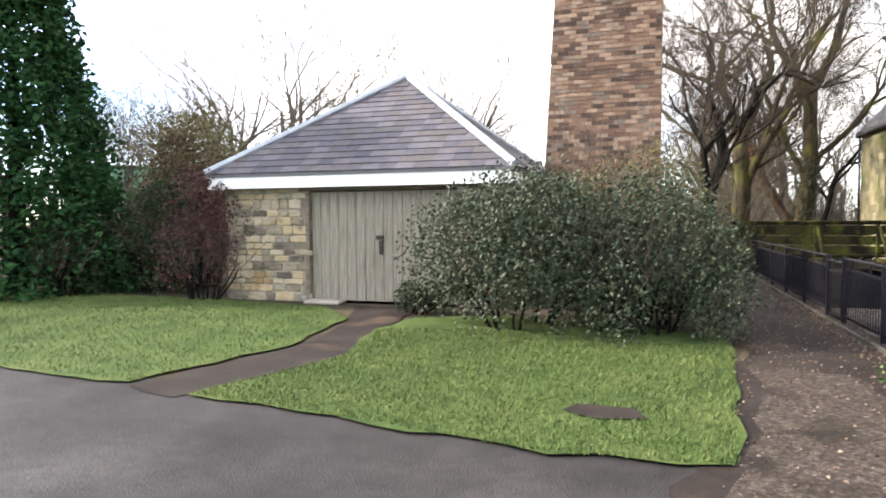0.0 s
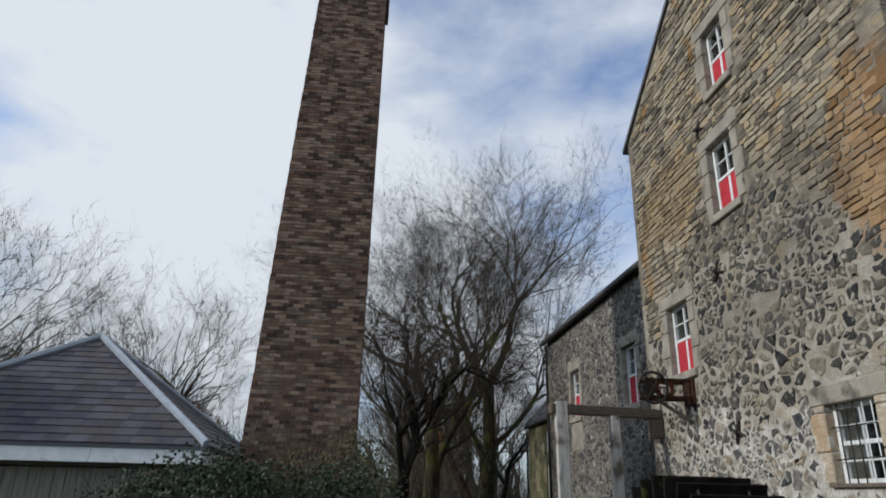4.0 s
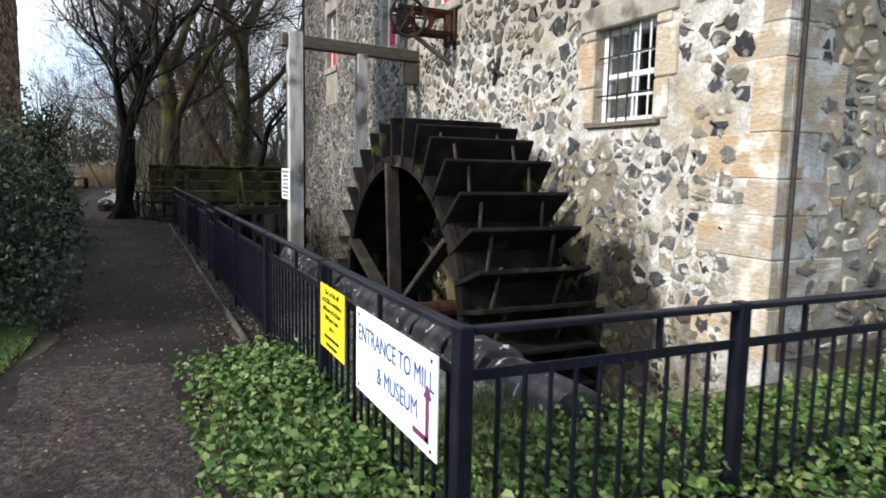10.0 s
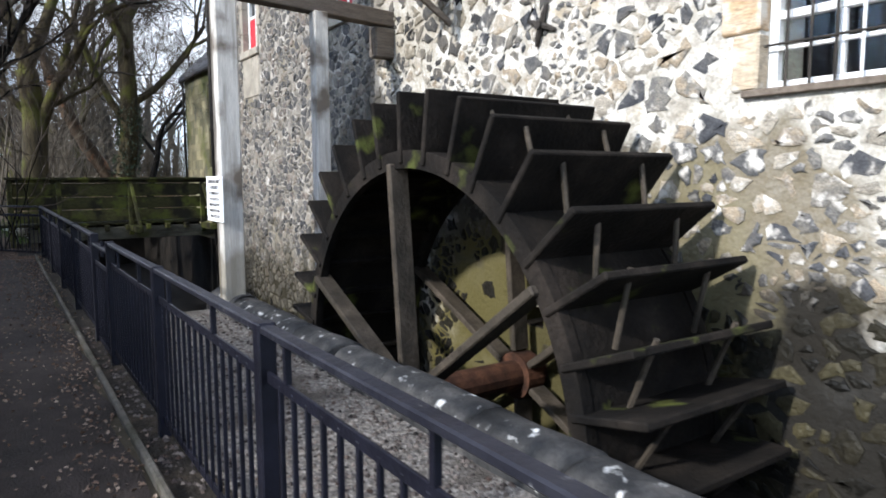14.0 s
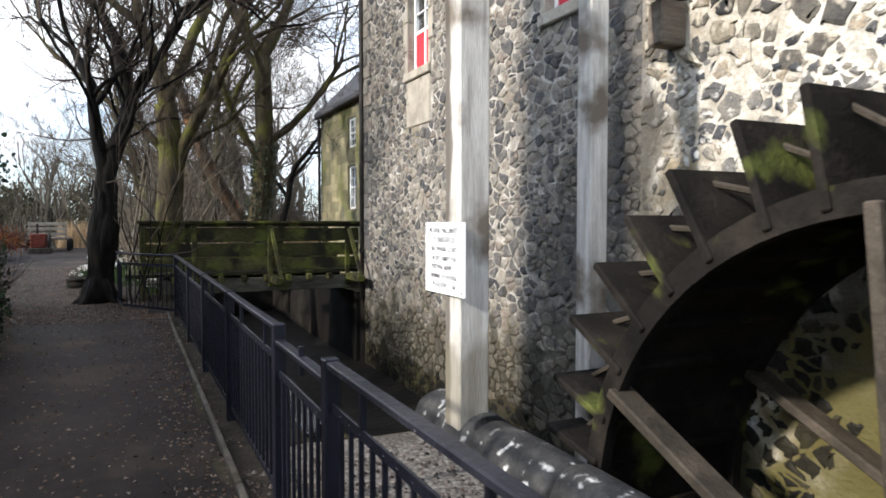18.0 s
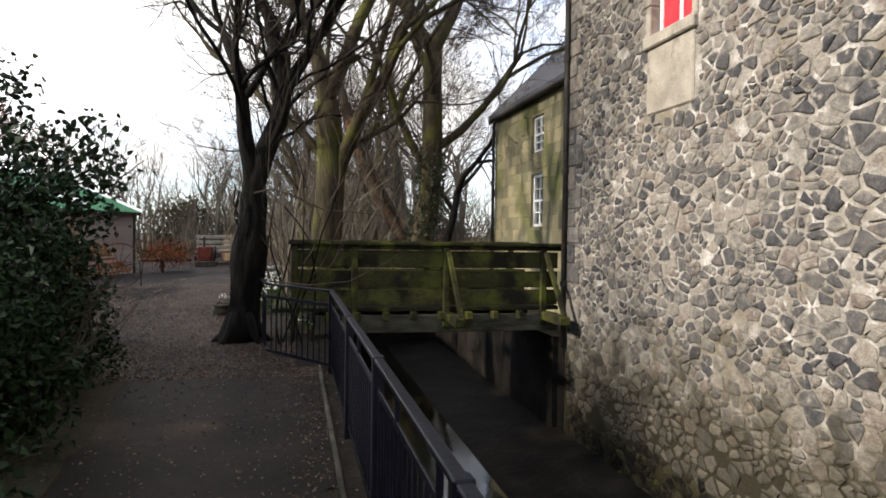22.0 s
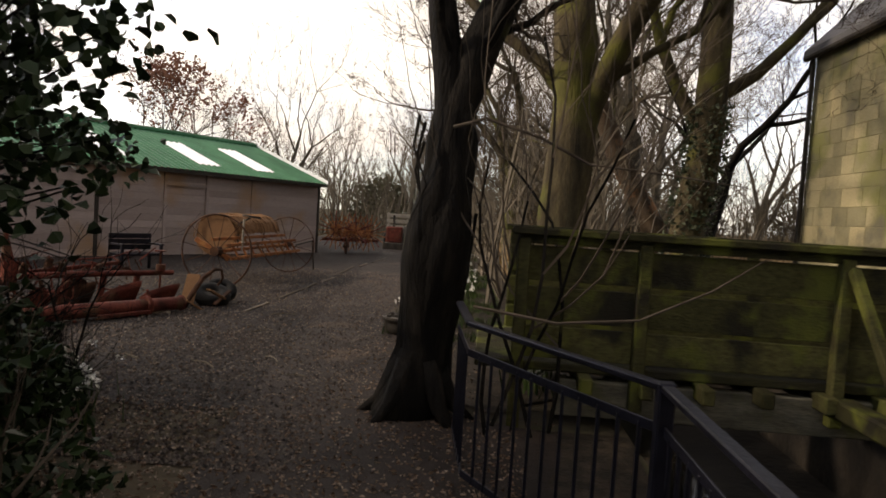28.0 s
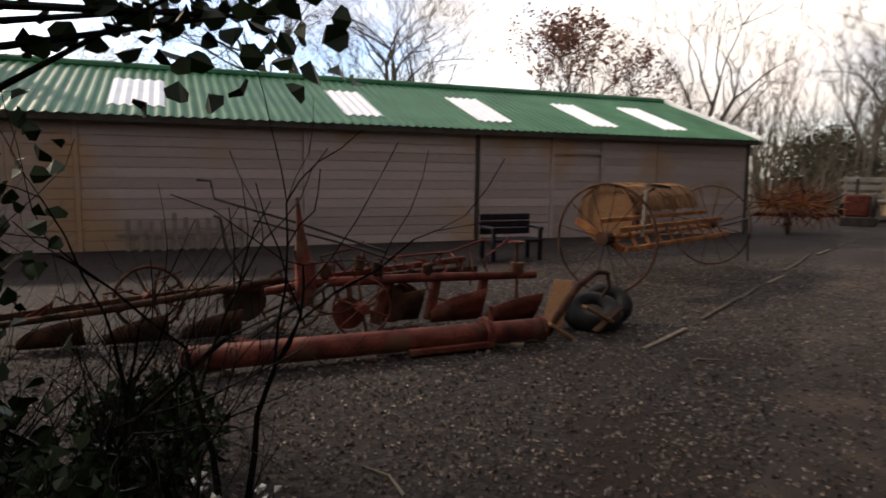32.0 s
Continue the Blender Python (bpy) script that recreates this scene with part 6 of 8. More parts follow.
# darker, twiggier trees nearer the mill
dark = thing("tree", (0, 0, 0), "dark bare tree with a dense crown of fine twigs", "tree", "dense bare trees")
th, tw, rnd = Shape(), Shape(), random.Random(141)
th.tube([(0, 0, -0.1), (0.06, 0.03, 1.3), (0.0, 0.1, 2.6)], [0.24, 0.2, 0.16], 8, False)
for f, ln in ((1.0, 1.0), (1.0, 0.9), (0.75, 0.85), (0.9, 0.95), (0.6, 0.7)):
    a = rnd.uniform(0, 6.283)
    grow(th, tw, (0, 0.1 * f, 2.6 * f), (math.cos(a) * 0.55, math.sin(a) * 0.55, 1), 2.5 * ln, 0.11, 4, rnd, 0.2, (1, 2), 0.85, 0.06, None, 0.7, 0.035, 4, 0.6, 6)
part("trunk", th, m_bark_moss, dark, local=True)
part("crown", tw, m_twig, dark, local=True)
for k, (x, y, sc) in enumerate(((-20.6, 20.0, 0.85), (-17.6, 20.8, 0.85), (-23.5, 21.5, 0.95), (1.7, 38.0, 1.35), (4.3, 39.0, 1.5), (-8.5, 22.5, 0.6), (-5.6, 21.5, 0.62))):
    m = Matrix.Translation((x, y, 0)) @ Matrix.Rotation(k * 1.9, 4, "Z") @ Matrix.Scale(sc, 4)
    if k == 0:
        dark.matrix_basis = m
    else:
        copy_thing(dark, m)
# russet tree behind the barn
rt = thing("tree", (-13.9, 49, 0), "small tree holding russet dead leaves behind the barn", "tree")
th, tw, tips, rnd = Shape(), Shape(), [], random.Random(9)
th.tube([(-13.9, 49, -0.1), (-13.85, 49, 2.0), (-13.9, 49.05, 3.6)], [0.2, 0.17, 0.13], 8, False)
for k in range(6):
    grow(th, tw, (-13.9, 49.05, 2.9 + 0.14 * k), (math.cos(k * 1.05) * 0.75, math.sin(k * 1.05) * 0.75, 1), 1.9, 0.08, 3, rnd, 0.15, (2, 3), 0.7, 0.08, tips, 0.7, 0.03)
part("trunk", th, m_bark_far, rt)
part("twigwork", tw, m_twig, rt, kind="stuff")
part("crown", leaf_cloud(Shape(), tips, 0.15, random.Random(4), 7, 0.13), m_leaf_russet, rt, "russet leaves", kind="stuff")
# slender many-stemmed bare trees beyond the barn
slim = thing("tree", (0, 0, 0), "tall slender many-stemmed bare tree beyond the barn", "tree", "slender bare trees")
th, tw, rnd = Shape(), Shape(), random.Random(151)
for k in range(6):
    a = k * 1.05
    grow(th, tw, (math.cos(a) * 0.2, math.sin(a) * 0.2, -0.1), (math.cos(a) * 0.22, math.sin(a) * 0.22, 1), 4.2, 0.09, 3, rnd, 0.08, (1, 2), 0.4, 0.1, None, 0.62, 0.035, 4, 0.4, 4)
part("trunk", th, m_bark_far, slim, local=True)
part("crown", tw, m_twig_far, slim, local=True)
for k, (x, y, sc) in enumerate(((-8.2, 60.0, 0.85), (-5.4, 62.0, 0.9), (-11.2, 62.0, 0.6), (-2.6, 63.0, 0.75), (-19.0, 50.0, 0.5), (-22.5, 47.0, 0.55))):
    m = Matrix.Translation((x, y, 0)) @ Matrix.Rotation(k * 2.3, 4, "Z") @ Matrix.Scale(sc, 4)
    if k == 0:
        slim.matrix_basis = m
    else:
        copy_thing(slim, m)

# brushwood thickets: twiggy shrubs that close the view
def thicket(seed, n, h, w):
    a, b, r = Shape(), Shape(), random.Random(seed)
    for _ in range(n):
        grow(a, b, (r.gauss(0, w * 0.4), r.gauss(0, w * 0.3), 0), (r.gauss(0, 0.35), r.gauss(0, 0.35), 1), h * r.uniform(0.35, 0.6), 0.022, 2, r, 0.2, (1, 2), 0.8, 0.1, None, 0.7, 0.05, 3)
    return b


shrub_forms = []
for k, (n, h, w) in enumerate(((16, 2.6, 1.4), (14, 3.4, 1.6), (18, 2.0, 1.8))):
    t = thing("shrub", (0, 0, -60), "leafless brown brushwood shrub", "shrub", "brushwood shrubs")
    part("stemwork", thicket(200 + k, n, h, w), m_twig_far, t, local=True)
    shrub_forms.append(t)
used = set()
rnd = random.Random(31)
brush = [(rnd.uniform(1.5, 12), rnd.uniform(37, 46)) for _ in range(16)] + [(rnd.uniform(-12, 10), rnd.uniform(56, 66)) for _ in range(20)]
brush += [(rnd.uniform(-22, -5), rnd.uniform(21, 27)) for _ in range(12)] + [(rnd.uniform(1.0, 3.5), rnd.uniform(33, 50)) for _ in range(10)]
brush += [(rnd.uniform(-30, -12), rnd.uniform(13, 20)) for _ in range(10)] + [(rnd.uniform(-4.5, -0.5), rnd.uniform(21, 26)) if k % 2 else (-3.6, 14.5 + k * 0.4) for k in range(4)]
far_brush = [(rnd.uniform(-16, 16), rnd.uniform(58, 74)) for _ in range(26)][:20] + [(rnd.uniform(1.2, 4.5), rnd.uniform(44, 58)) for _ in range(6)]
brush += far_brush
for k, (x, y) in enumerate(brush):
    if x < 2.4 and 30 < y < 57 and x > -3 or -12 < x < -2.4 and 23 < y < 30 or abs(x + 1.5) < 1.6 and y > 20 and y < 34:
        continue
    f = shrub_forms[k % 3]
    m = Matrix.Translation((x, y, 0)) @ Matrix.Rotation(rnd.uniform(0, 6.283), 4, "Z") @ Matrix.Scale(rnd.uniform(1.7, 2.4) if (x, y) in far_brush else rnd.uniform(0.7, 1.3), 4)
    if k % 3 not in used:
        used.add(k % 3)
        f.matrix_basis = m
    else:
        copy_thing(f, m)
# denser brown brushwood beside the path past the flowers
for k in range(22):
    x, y = 2.0 + 0.13 * (k % 7) + 0.9 * rnd.random(), 31.0 + 1.05 * k
    m = Matrix.Translation((x, y, 0)) @ Matrix.Rotation(rnd.uniform(0, 6.283), 4, "Z") @ Matrix.Scale(rnd.uniform(1.1, 1.7), 4)
    tagged(copy_thing(shrub_forms[k % 3], m), "leafless brown brushwood beside the path", "shrub")
for k in range(8):
    m = Matrix.Translation((6.2 + 0.7 * k, 38.2 + 1.3 * (k % 3), 0)) @ Matrix.Rotation(k * 1.7, 4, "Z") @ Matrix.Scale(1.3 + 0.12 * (k % 4), 4)
    tagged(copy_thing(shrub_forms[k % 3], m), "leafless brown brushwood beyond the footbridge", "shrub")
# dry reeds beyond the bridge and at the end of the path
s, rnd = Shape(), random.Random(8)
for _ in range(5200):
    x, y = (rnd.uniform(1.5, 11), rnd.uniform(36, 44)) if rnd.random() < 0.7 else (rnd.uniform(-2.8, 0.8), rnd.uniform(55, 57.5))
    h, a, w = rnd.uniform(0.8, 1.9), rnd.uniform(0, 6.28), rnd.uniform(0.012, 0.03)
    dx, dy = math.cos(a) * w, math.sin(a) * w
    lx, ly = rnd.gauss(0, 0.2), rnd.gauss(0, 0.2)
    s.add([(x - dx, y - dy, 0), (x + dx, y + dy, 0), (x + lx, y + ly, h)], [(0, 1, 2)])
solo("reeds", s, m_reed, "pale dry reeds in the wet ground", "reeds", kind="stuff")

# ---- shrubs and hedges with leaves ----
def leafy(name, label, centre, size, n, leaf, material, seed, core=True, lumps=14, stems=m_bark, group=""):
    """A leafy shrub: lumps of leaves on an uneven dome over a framework of stems."""
    r = random.Random(seed)
    c = Vector(centre)
    t = thing(name, (c.x, c.y, 0), label, "shrub", group)
    blobs = []
    for _ in range(lumps):
        a, e = r.uniform(0, 6.283), r.uniform(0.0, 1.35)
        k = r.uniform(0.55, 0.85)
        blobs.append((Vector((math.cos(a) * math.cos(e) * size[0] * k, math.sin(a) * math.cos(e) * size[1] * k, size[2] * (0.18 + 0.6 * math.sin(e)))), r.uniform(0.26, 0.42)))
    s = Shape()
    for _ in range(n):
        b, f = r.choice(blobs)
        d = Vector((r.gauss(0, 1), r.gauss(0, 1), r.gauss(0, 1))).normalized()
        p = c + b + Vector((d.x * size[0] * f, d.y * size[1] * f, d.z * size[2] * f)) * r.uniform(0.75, 1.05)
        if p.z > 0.03:
            leaf_cloud(s, [p], leaf, r, 1, 0.01)
    part("foliage", s, material, t, kind="stuff")
    if core:
        st, tw = Shape(), Shape()
        for _ in range(12):
            a = r.uniform(0, 6.283)
            grow(st, tw, c + Vector((math.cos(a) * size[0] * 0.25, math.sin(a) * size[1] * 0.25, -c.z)), (math.cos(a) * 0.6 * size[0] / size[2], math.sin(a) * 0.6 * size[1] / size[2], 1),
                 size[2] * 0.4, 0.028, 2, r, 0.18, (1, 2), 0.6, 0.1, None, 0.7, 0.016)
        part("stemwork", st, stems, t)
        part("twigwork", tw, m_twig, t, kind="stuff")
    return t


leafy("bush", "large rounded evergreen bush on the lawn", (-3.0, 10.5, -0.2), (2.05, 1.7, 2.5), 21000, 0.068, m_leaf_bush, 1, lumps=44)
leafy("bush", "large twiggy olive bush joined to the evergreen beside the path", (-1.1, 10.6, -0.2), (1.4, 1.7, 2.4), 14000, 0.06, m_leaf_bush, 2, lumps=38)
brown = thing("shrub", (-1.4, 12.2, 0), "leafless brown twiggy shrub rising behind the evergreen bush", "shrub")
sh, rb = Shape(), random.Random(240)
for _ in range(20):
    grow(sh, sh, (rb.gauss(-1.9, 0.5), rb.gauss(12.1, 0.4), 0), (rb.gauss(0, 0.16), rb.gauss(0, 0.16), 1), rb.uniform(1.2, 1.7), 0.018, 2, rb, 0.14, (1, 2), 0.55, 0.16, None, 0.7, 0.05, 4)
part("stemwork", sh, m_twig, brown, kind="stuff")
leafy("bush", "olive tops of the bush under the chimney", (-1.4, 11.6, 0.4), (1.7, 1.2, 2.4), 3500, 0.06, m_leaf_olive, 12, lumps=16)
leafy("shrub", "dark red leaved shrub against the shed wall", (-10.1, 12.1, 0.5), (1.35, 0.5, 2.1), 2300, 0.07, m_leaf_red, 3, lumps=18)
leafy("shrub", "dark evergreen shrub beside the shed", (-12.4, 13.4, 0), (1.5, 1.2, 2.6), 4500, 0.09, m_leaf_holly, 4, lumps=20)
leafy("shrub", "tall olive brown shrub behind the shed", (-13.2, 15.8, 0), (2.6, 1.8, 4.4), 7500, 0.1, m_leaf_olive, 5, lumps=26)
leafy("shrub", "low heather-dark plant by the shed path", (-5.1, 11.5, 0), (0.7, 0.5, 0.55), 1600, 0.05, m_leaf_holly, 6, lumps=10)
leafy("shrub", "green shrub against the mill wall", (8.2, 5.5, 0), (1.9, 0.55, 1.0), 4200, 0.06, m_leaf_ivy, 14, lumps=18)
leafy("shrub", "tall brown olive shrub between conifer and shed", (-12.3, 14.4, 0), (1.7, 1.1, 3.9), 11000, 0.085, m_leaf_brown, 16, lumps=30)
leafy("shrub", "dark green laurel under the conifer", (-13.6, 11.9, 0), (1.0, 0.8, 1.7), 5000, 0.1, m_leaf_holly, 18, lumps=18)
# conifer on the left
con = thing("conifer", (-15.6, 12.4, 0), "dense dark green conifer at the lawn edge", "conifer")
part("trunk", Shape().tube([(-15.6, 12.4, 0), (-15.6, 12.4, 7)], [0.25, 0.05], 8), m_bark, con)
s, rnd = Shape(), random.Random(15)
for _ in range(4200):
    z = 8.4 * rnd.random() ** 1.15
    rr = 2.75 * (1 - z / 9.2) ** 0.7 * rnd.uniform(0.45, 1.05) ** 0.5
    a = rnd.uniform(0, 6.283)
    rr *= 1 + 0.12 * math.sin(a * 7 + z * 2.3)
    p = Vector((-15.7 + math.cos(a) * rr, 12.5 + math.sin(a) * rr, z))
    leaf_cloud(s, [p], 0.17, rnd, 6, 0.15, 0.3)
part("foliage", s, m_leaf_conifer, con, kind="stuff")
# holly over the path
hol = thing("holly_tree", (-2.7, 22.0, 0), "dark glossy holly leaning over the path edge", "holly")
r = random.Random(21)
heads = []
for _ in range(64):
    d = Vector((r.gauss(0, 1), r.gauss(0, 1), r.gauss(0, 1))).normalized() * r.random() ** 0.4
    heads.append(Vector((-1.75 + d.x * 1.2, 21.5 + d.y * 1.4, 2.35 + d.z * 1.1)))
for k in range(26):
    f = k / 25
    heads.append(Vector((-3.3 + 1.2 * f, 23.1 + 1.25 * f, 2.35 - 0.42 * f * f)) + Vector((r.gauss(0, 0.06), r.gauss(0, 0.06), r.gauss(0, 0.07))))
for k in range(16):
    heads.append(Vector((-3.3, 23.6, 1.3)) + Vector((r.gauss(0, 0.3), r.gauss(0, 0.35), r.gauss(0, 0.3))))
for _ in range(46):
    d = Vector((r.gauss(0, 1), r.gauss(0, 1), r.gauss(0, 1))).normalized() * r.random() ** 0.4
    heads.append(Vector((-1.75 + d.x * 0.95, 20.0 + d.y * 1.2, 2.0 + d.z * 0.95)))
for _ in range(30):
    heads.append(Vector((-1.1 + r.gauss(0, 0.22), 21.7 + r.gauss(0, 0.3), 2.2 + r.gauss(0, 0.4))))
th = Shape()
root = Vector((-2.7, 22.0, 0))
fork = [root + Vector((0.1, -0.1, 1.1)), root + Vector((-0.35, 0.9, 1.5))]
th.tube([root, root + Vector((0.05, 0, 0.6)), fork[0]], [0.09, 0.075, 0.055], 7)
th.tube([root, root + Vector((-0.3, 0.4, 0.8)), fork[1]], [0.07, 0.06, 0.045], 7)
for h in heads:
    a = fork[0] if h.y < 22.9 else fork[1]
    m = a.lerp(h, 0.5) + Vector((r.gauss(0, 0.12), r.gauss(0, 0.12), r.gauss(0.08, 0.1)))
    th.tube([a, m, h], [0.02, 0.012, 0.005], 4, False)
part("trunk", th, m_bark, hol)
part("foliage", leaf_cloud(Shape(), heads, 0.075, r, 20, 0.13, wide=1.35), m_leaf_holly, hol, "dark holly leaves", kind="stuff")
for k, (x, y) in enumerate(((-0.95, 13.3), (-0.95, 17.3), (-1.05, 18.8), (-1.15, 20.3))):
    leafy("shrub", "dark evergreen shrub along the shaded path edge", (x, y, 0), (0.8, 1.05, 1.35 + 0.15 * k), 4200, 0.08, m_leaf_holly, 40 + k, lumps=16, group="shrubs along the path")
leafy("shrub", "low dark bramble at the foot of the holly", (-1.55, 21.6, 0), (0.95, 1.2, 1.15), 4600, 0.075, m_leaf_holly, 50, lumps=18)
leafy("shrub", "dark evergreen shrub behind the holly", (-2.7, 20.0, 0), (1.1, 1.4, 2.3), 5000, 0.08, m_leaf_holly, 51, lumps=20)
leafy("shrub", "low dark evergreen beside the white flowers", (-2.7, 23.5, 0), (0.75, 0.8, 0.75), 2600, 0.07, m_leaf_holly, 52, lumps=14)
bare = thing("bare_shrub", (-2.7, 24.9, 0), "leafless dark shrub in front of the farm machinery", "shrub")
th, tw = Shape(), Shape()
for k in range(7):
    grow(th, tw, (-2.6 - 0.14 * k, 24.6 - 0.06 * k, 0), (r.gauss(-0.1, 0.3), r.gauss(0, 0.2), 1), 0.85, 0.018, 2, r, 0.18, (1, 2), 0.8, 0.05, None, 0.7, 0.009)
part("stemwork", th, m_bark, bare)
part("twigwork", tw, m_bark, bare)

# ---- ground cover ----
s, rnd = Shape(), random.Random(19)
for _ in range(21000):
    x, y = rnd.uniform(1.0, 9.2), rnd.gauss(4.75, 0.55)
    if rnd.random() < 0.35:
        x, y = rnd.gauss(1.62, 0.28), rnd.uniform(4.2, 7.6)
    edge = 4.25 - 0.05 * x
    if y < edge - 0.35 or x < 1.02 or (x > 1.98 and y > 5.9):
        continue
    bump = max(0.03, 0.26 + 0.12 * noise.noise(Vector((x * 1.3, y * 1.3, 0))) - 0.32 * max(0, abs(y - 4.9) - 0.35) * (x > 2.1)) * min(1.0, 0.3 + (y - edge + 0.4) * 1.2)
    leaf_cloud(s, [(x, y, abs(rnd.gauss(bump * 0.75, 0.06)))], 0.047, rnd, 1, 0.01, 0.6, wide=1.2)
solo("ground_ivy", s, m_leaf_ivy, "bright green leafy ground cover round the railings", "ground cover", kind="stuff")


def blades(name, label, inside, x0, x1, y0, y1, n, h, material, seed):
    s, r = Shape(), random.Random(seed)
    for _ in range(n):
        x, y = r.uniform(x0, x1), r.uniform(y0, y1)
        if inside(x, y):
            a, w, hh = r.uniform(0, 6.28), r.uniform(0.004, 0.008), h * r.uniform(0.6, 1.5)
            dx, dy = math.cos(a) * w, math.sin(a) * w
            s.add([(x - dx, y - dy, 0.028), (x + dx, y + dy, 0.028), (x + r.gauss(0, 0.02), y + r.gauss(0, 0.02), 0.03 + hh)], [(0, 1, 2)])
    return solo(name, s, material, label, "grass", kind="stuff")


def in_poly(poly):
    def test(x, y):
        c = False
        for i in range(len(poly)):
            (x0, y0), (x1, y1) = poly[i], poly[i - 1]
            if (y0 > y) != (y1 > y) and x < (x1 - x0) * (y - y0) / (y1 - y0) + x0:
                c = not c
        return c
    return test


LAWN1 = in_poly([(-0.45, 5.05), (-1.7, 4.95), (-3.2, 5.25), (-5.2, 5.55), (-4.6, 7.6), (-5.0, 9.6), (-3.5, 10.0), (-0.05, 9.4), (-0.1, 8.7)])
patch = lambda x, y: ((x + 1.4) / 0.36) ** 2 + ((y - 6.03) / 0.2) ** 2 > 1
blades("grass", "short green grass of the lawn", lambda x, y: LAWN1(x, y) and patch(x, y), -5.3, 0.0, 4.9, 10.0, 42000, 0.035, m_blade, 1)
LAWN2 = in_poly([(-6.1, 5.75), (-9, 6.1), (-14, 6.7), (-14, 12.4), (-9.9, 12.3), (-7.0, 11.7), (-6.0, 10.6), (-5.6, 8.0)])
blades("grass", "short green grass of the far lawn", LAWN2, -14, -5.5, 5.7, 12.4, 26000, 0.04, m_blade, 2)
blades("grass", "rough grass behind the railings", lambda x, y: True, 2.0, 3.3, 4.9, 6.6, 4000, 0.06, m_blade, 3)

# fallen leaves and pebbles
s, rnd = Shape(), random.Random(29)
for k in range(21000):
    y = rnd.uniform(4.2, 24) if k < 4500 else 21.5 + 15 * rnd.random() ** 1.5
    x = rnd.uniform(-0.6, 1.66) if y < 21.5 else rnd.uniform(-2.2, 1.4) if y < 24 else rnd.uniform(-6.0, 1.0) if k % 3 else rnd.gauss(0.35, 0.45)
    if rnd.random() < 0.35 and y < 22:
        x = rnd.gauss(1.55, 0.12)
    leaf_cloud(s, [(x, y, 0.02 if y < 24 else 0.018)], 0.032 if y < 24 else 0.03, rnd, 1, 0.004, 0.9)
solo("fallen_leaves", s, m_leaf_litter, "dry brown leaves scattered over the path", "fallen leaves", kind="stuff")
s = Shape()
for _ in range(32000):
    x, y = (rnd.uniform(-6.5, -0.1), 22.8 + 13 * rnd.random() ** 1.8) if rnd.random() < 0.88 else (rnd.uniform(1.75, 3.3), rnd.uniform(6.5, 14))
    a, d = rnd.uniform(0, 6.28), rnd.uniform(0.008, 0.024)
    c, e = math.cos(a) * d, math.sin(a) * d
    s.add([(x + c, y + e, 0.012), (x - e, y + c, 0.012), (x - c, y - e, 0.012), (x + e, y - c, 0.012), (x, y, 0.012 + d * 0.8)], [(0, 1, 4), (1, 2, 4), (2, 3, 4), (3, 0, 4)])
solo("pebbles", s, m_pebble, "small grey pebbles of the yard", "pebbles", kind="stuff")

# white flowers
def flowers(label, spots, n, seed, h=0.35):
    r = random.Random(seed)
    cx, cy = sum(p[0] for p in spots) / len(spots), sum(p[1] for p in spots) / len(spots)
    t = thing("flower_clump", (cx, cy, 0), label, "flowers", "clumps of white flowers")
    g, p = Shape(), Shape()
    for x, y in spots:
        for _ in range(n):
            bx, by = r.gauss(x, 0.14), r.gauss(y, 0.16)
            hh = h * r.uniform(0.7, 1.2)
            a = r.uniform(0, 6.28)
            dx, dy = math.cos(a) * 0.012, math.sin(a) * 0.012
            g.add([(bx - dx, by - dy, 0), (bx + dx, by + dy, 0), (bx + r.gauss(0, 0.06), by + r.gauss(0, 0.06), hh)], [(0, 1, 2)])
            if r.random() < 0.42:
                leaf_cloud(p, [(bx, by, hh)], 0.04, r, 6, 0.02, 0.3)
    part("leaves", g, m_leek, t, kind="stuff")
    part("petals", p, m_petal, t, "white petals", kind="stuff")


for k, (x, y) in enumerate(((0.12, 29.3), (0.5, 29.6), (0.3, 30.7), (0.05, 31.6), (0.6, 32.2), (0.15, 33.0), (0.6, 33.8), (0.2, 34.8), (0.6, 35.8), (0.1, 37.2), (0.5, 38.6), (0.1, 40.4), (0.45, 42.4))):
    flowers("clump of white flowers beside the path", [(x, y), (x + 0.16, y + 0.12), (x - 0.14, y + 0.1)], 17, 70 + k, 0.27)
for k, (x, y, sc) in enumerate(((-2.75, 24.15, 0.42), (-2.35, 23.75, 0.36), (-3.25, 24.6, 0.45), (-3.0, 23.7, 0.5), (-2.0, 23.3, 0.34))):
    bt = thing("bramble", (0, 0, 0), "dense dark leafless bramble at the edge of the yard", "bramble", "brambles at the yard corner")
    part("stemwork", thicket(260 + k, 15, 2.4, 1.3), m_bark, bt, "dark bare bramble stems", kind="stuff", local=True)
    bt.matrix_basis = Matrix.Translation((x, y, 0)) @ Matrix.Scale(sc, 4)
    leafy("shrub", "low black-green bramble leaves at the yard corner", (x - 0.25, y + 0.1, 0), (0.4, 0.38, 0.36 + 0.05 * k), 1100, 0.06, m_leaf_holly, 270 + k, lumps=9, group="low leaves at the yard corner")
flowers("small clump of white flowers under the holly", [(-2.35, 24.05), (-2.0, 23.7), (-2.6, 24.35), (-1.75, 23.3)], 12, 2, 0.28)
flowers("white flowers at the foot of the twisted tree", [(1.6, 25.3), (1.7, 25.9), (1.5, 26.6)], 34, 3, 0.3)
blades("grass", "green tufts under the white flowers", lambda x, y: noise.noise(Vector((x * 2.2, y * 1.4, 4))) > -0.1, -0.25, 1.4, 27.4, 38, 9000, 0.11, m_leek, 5)
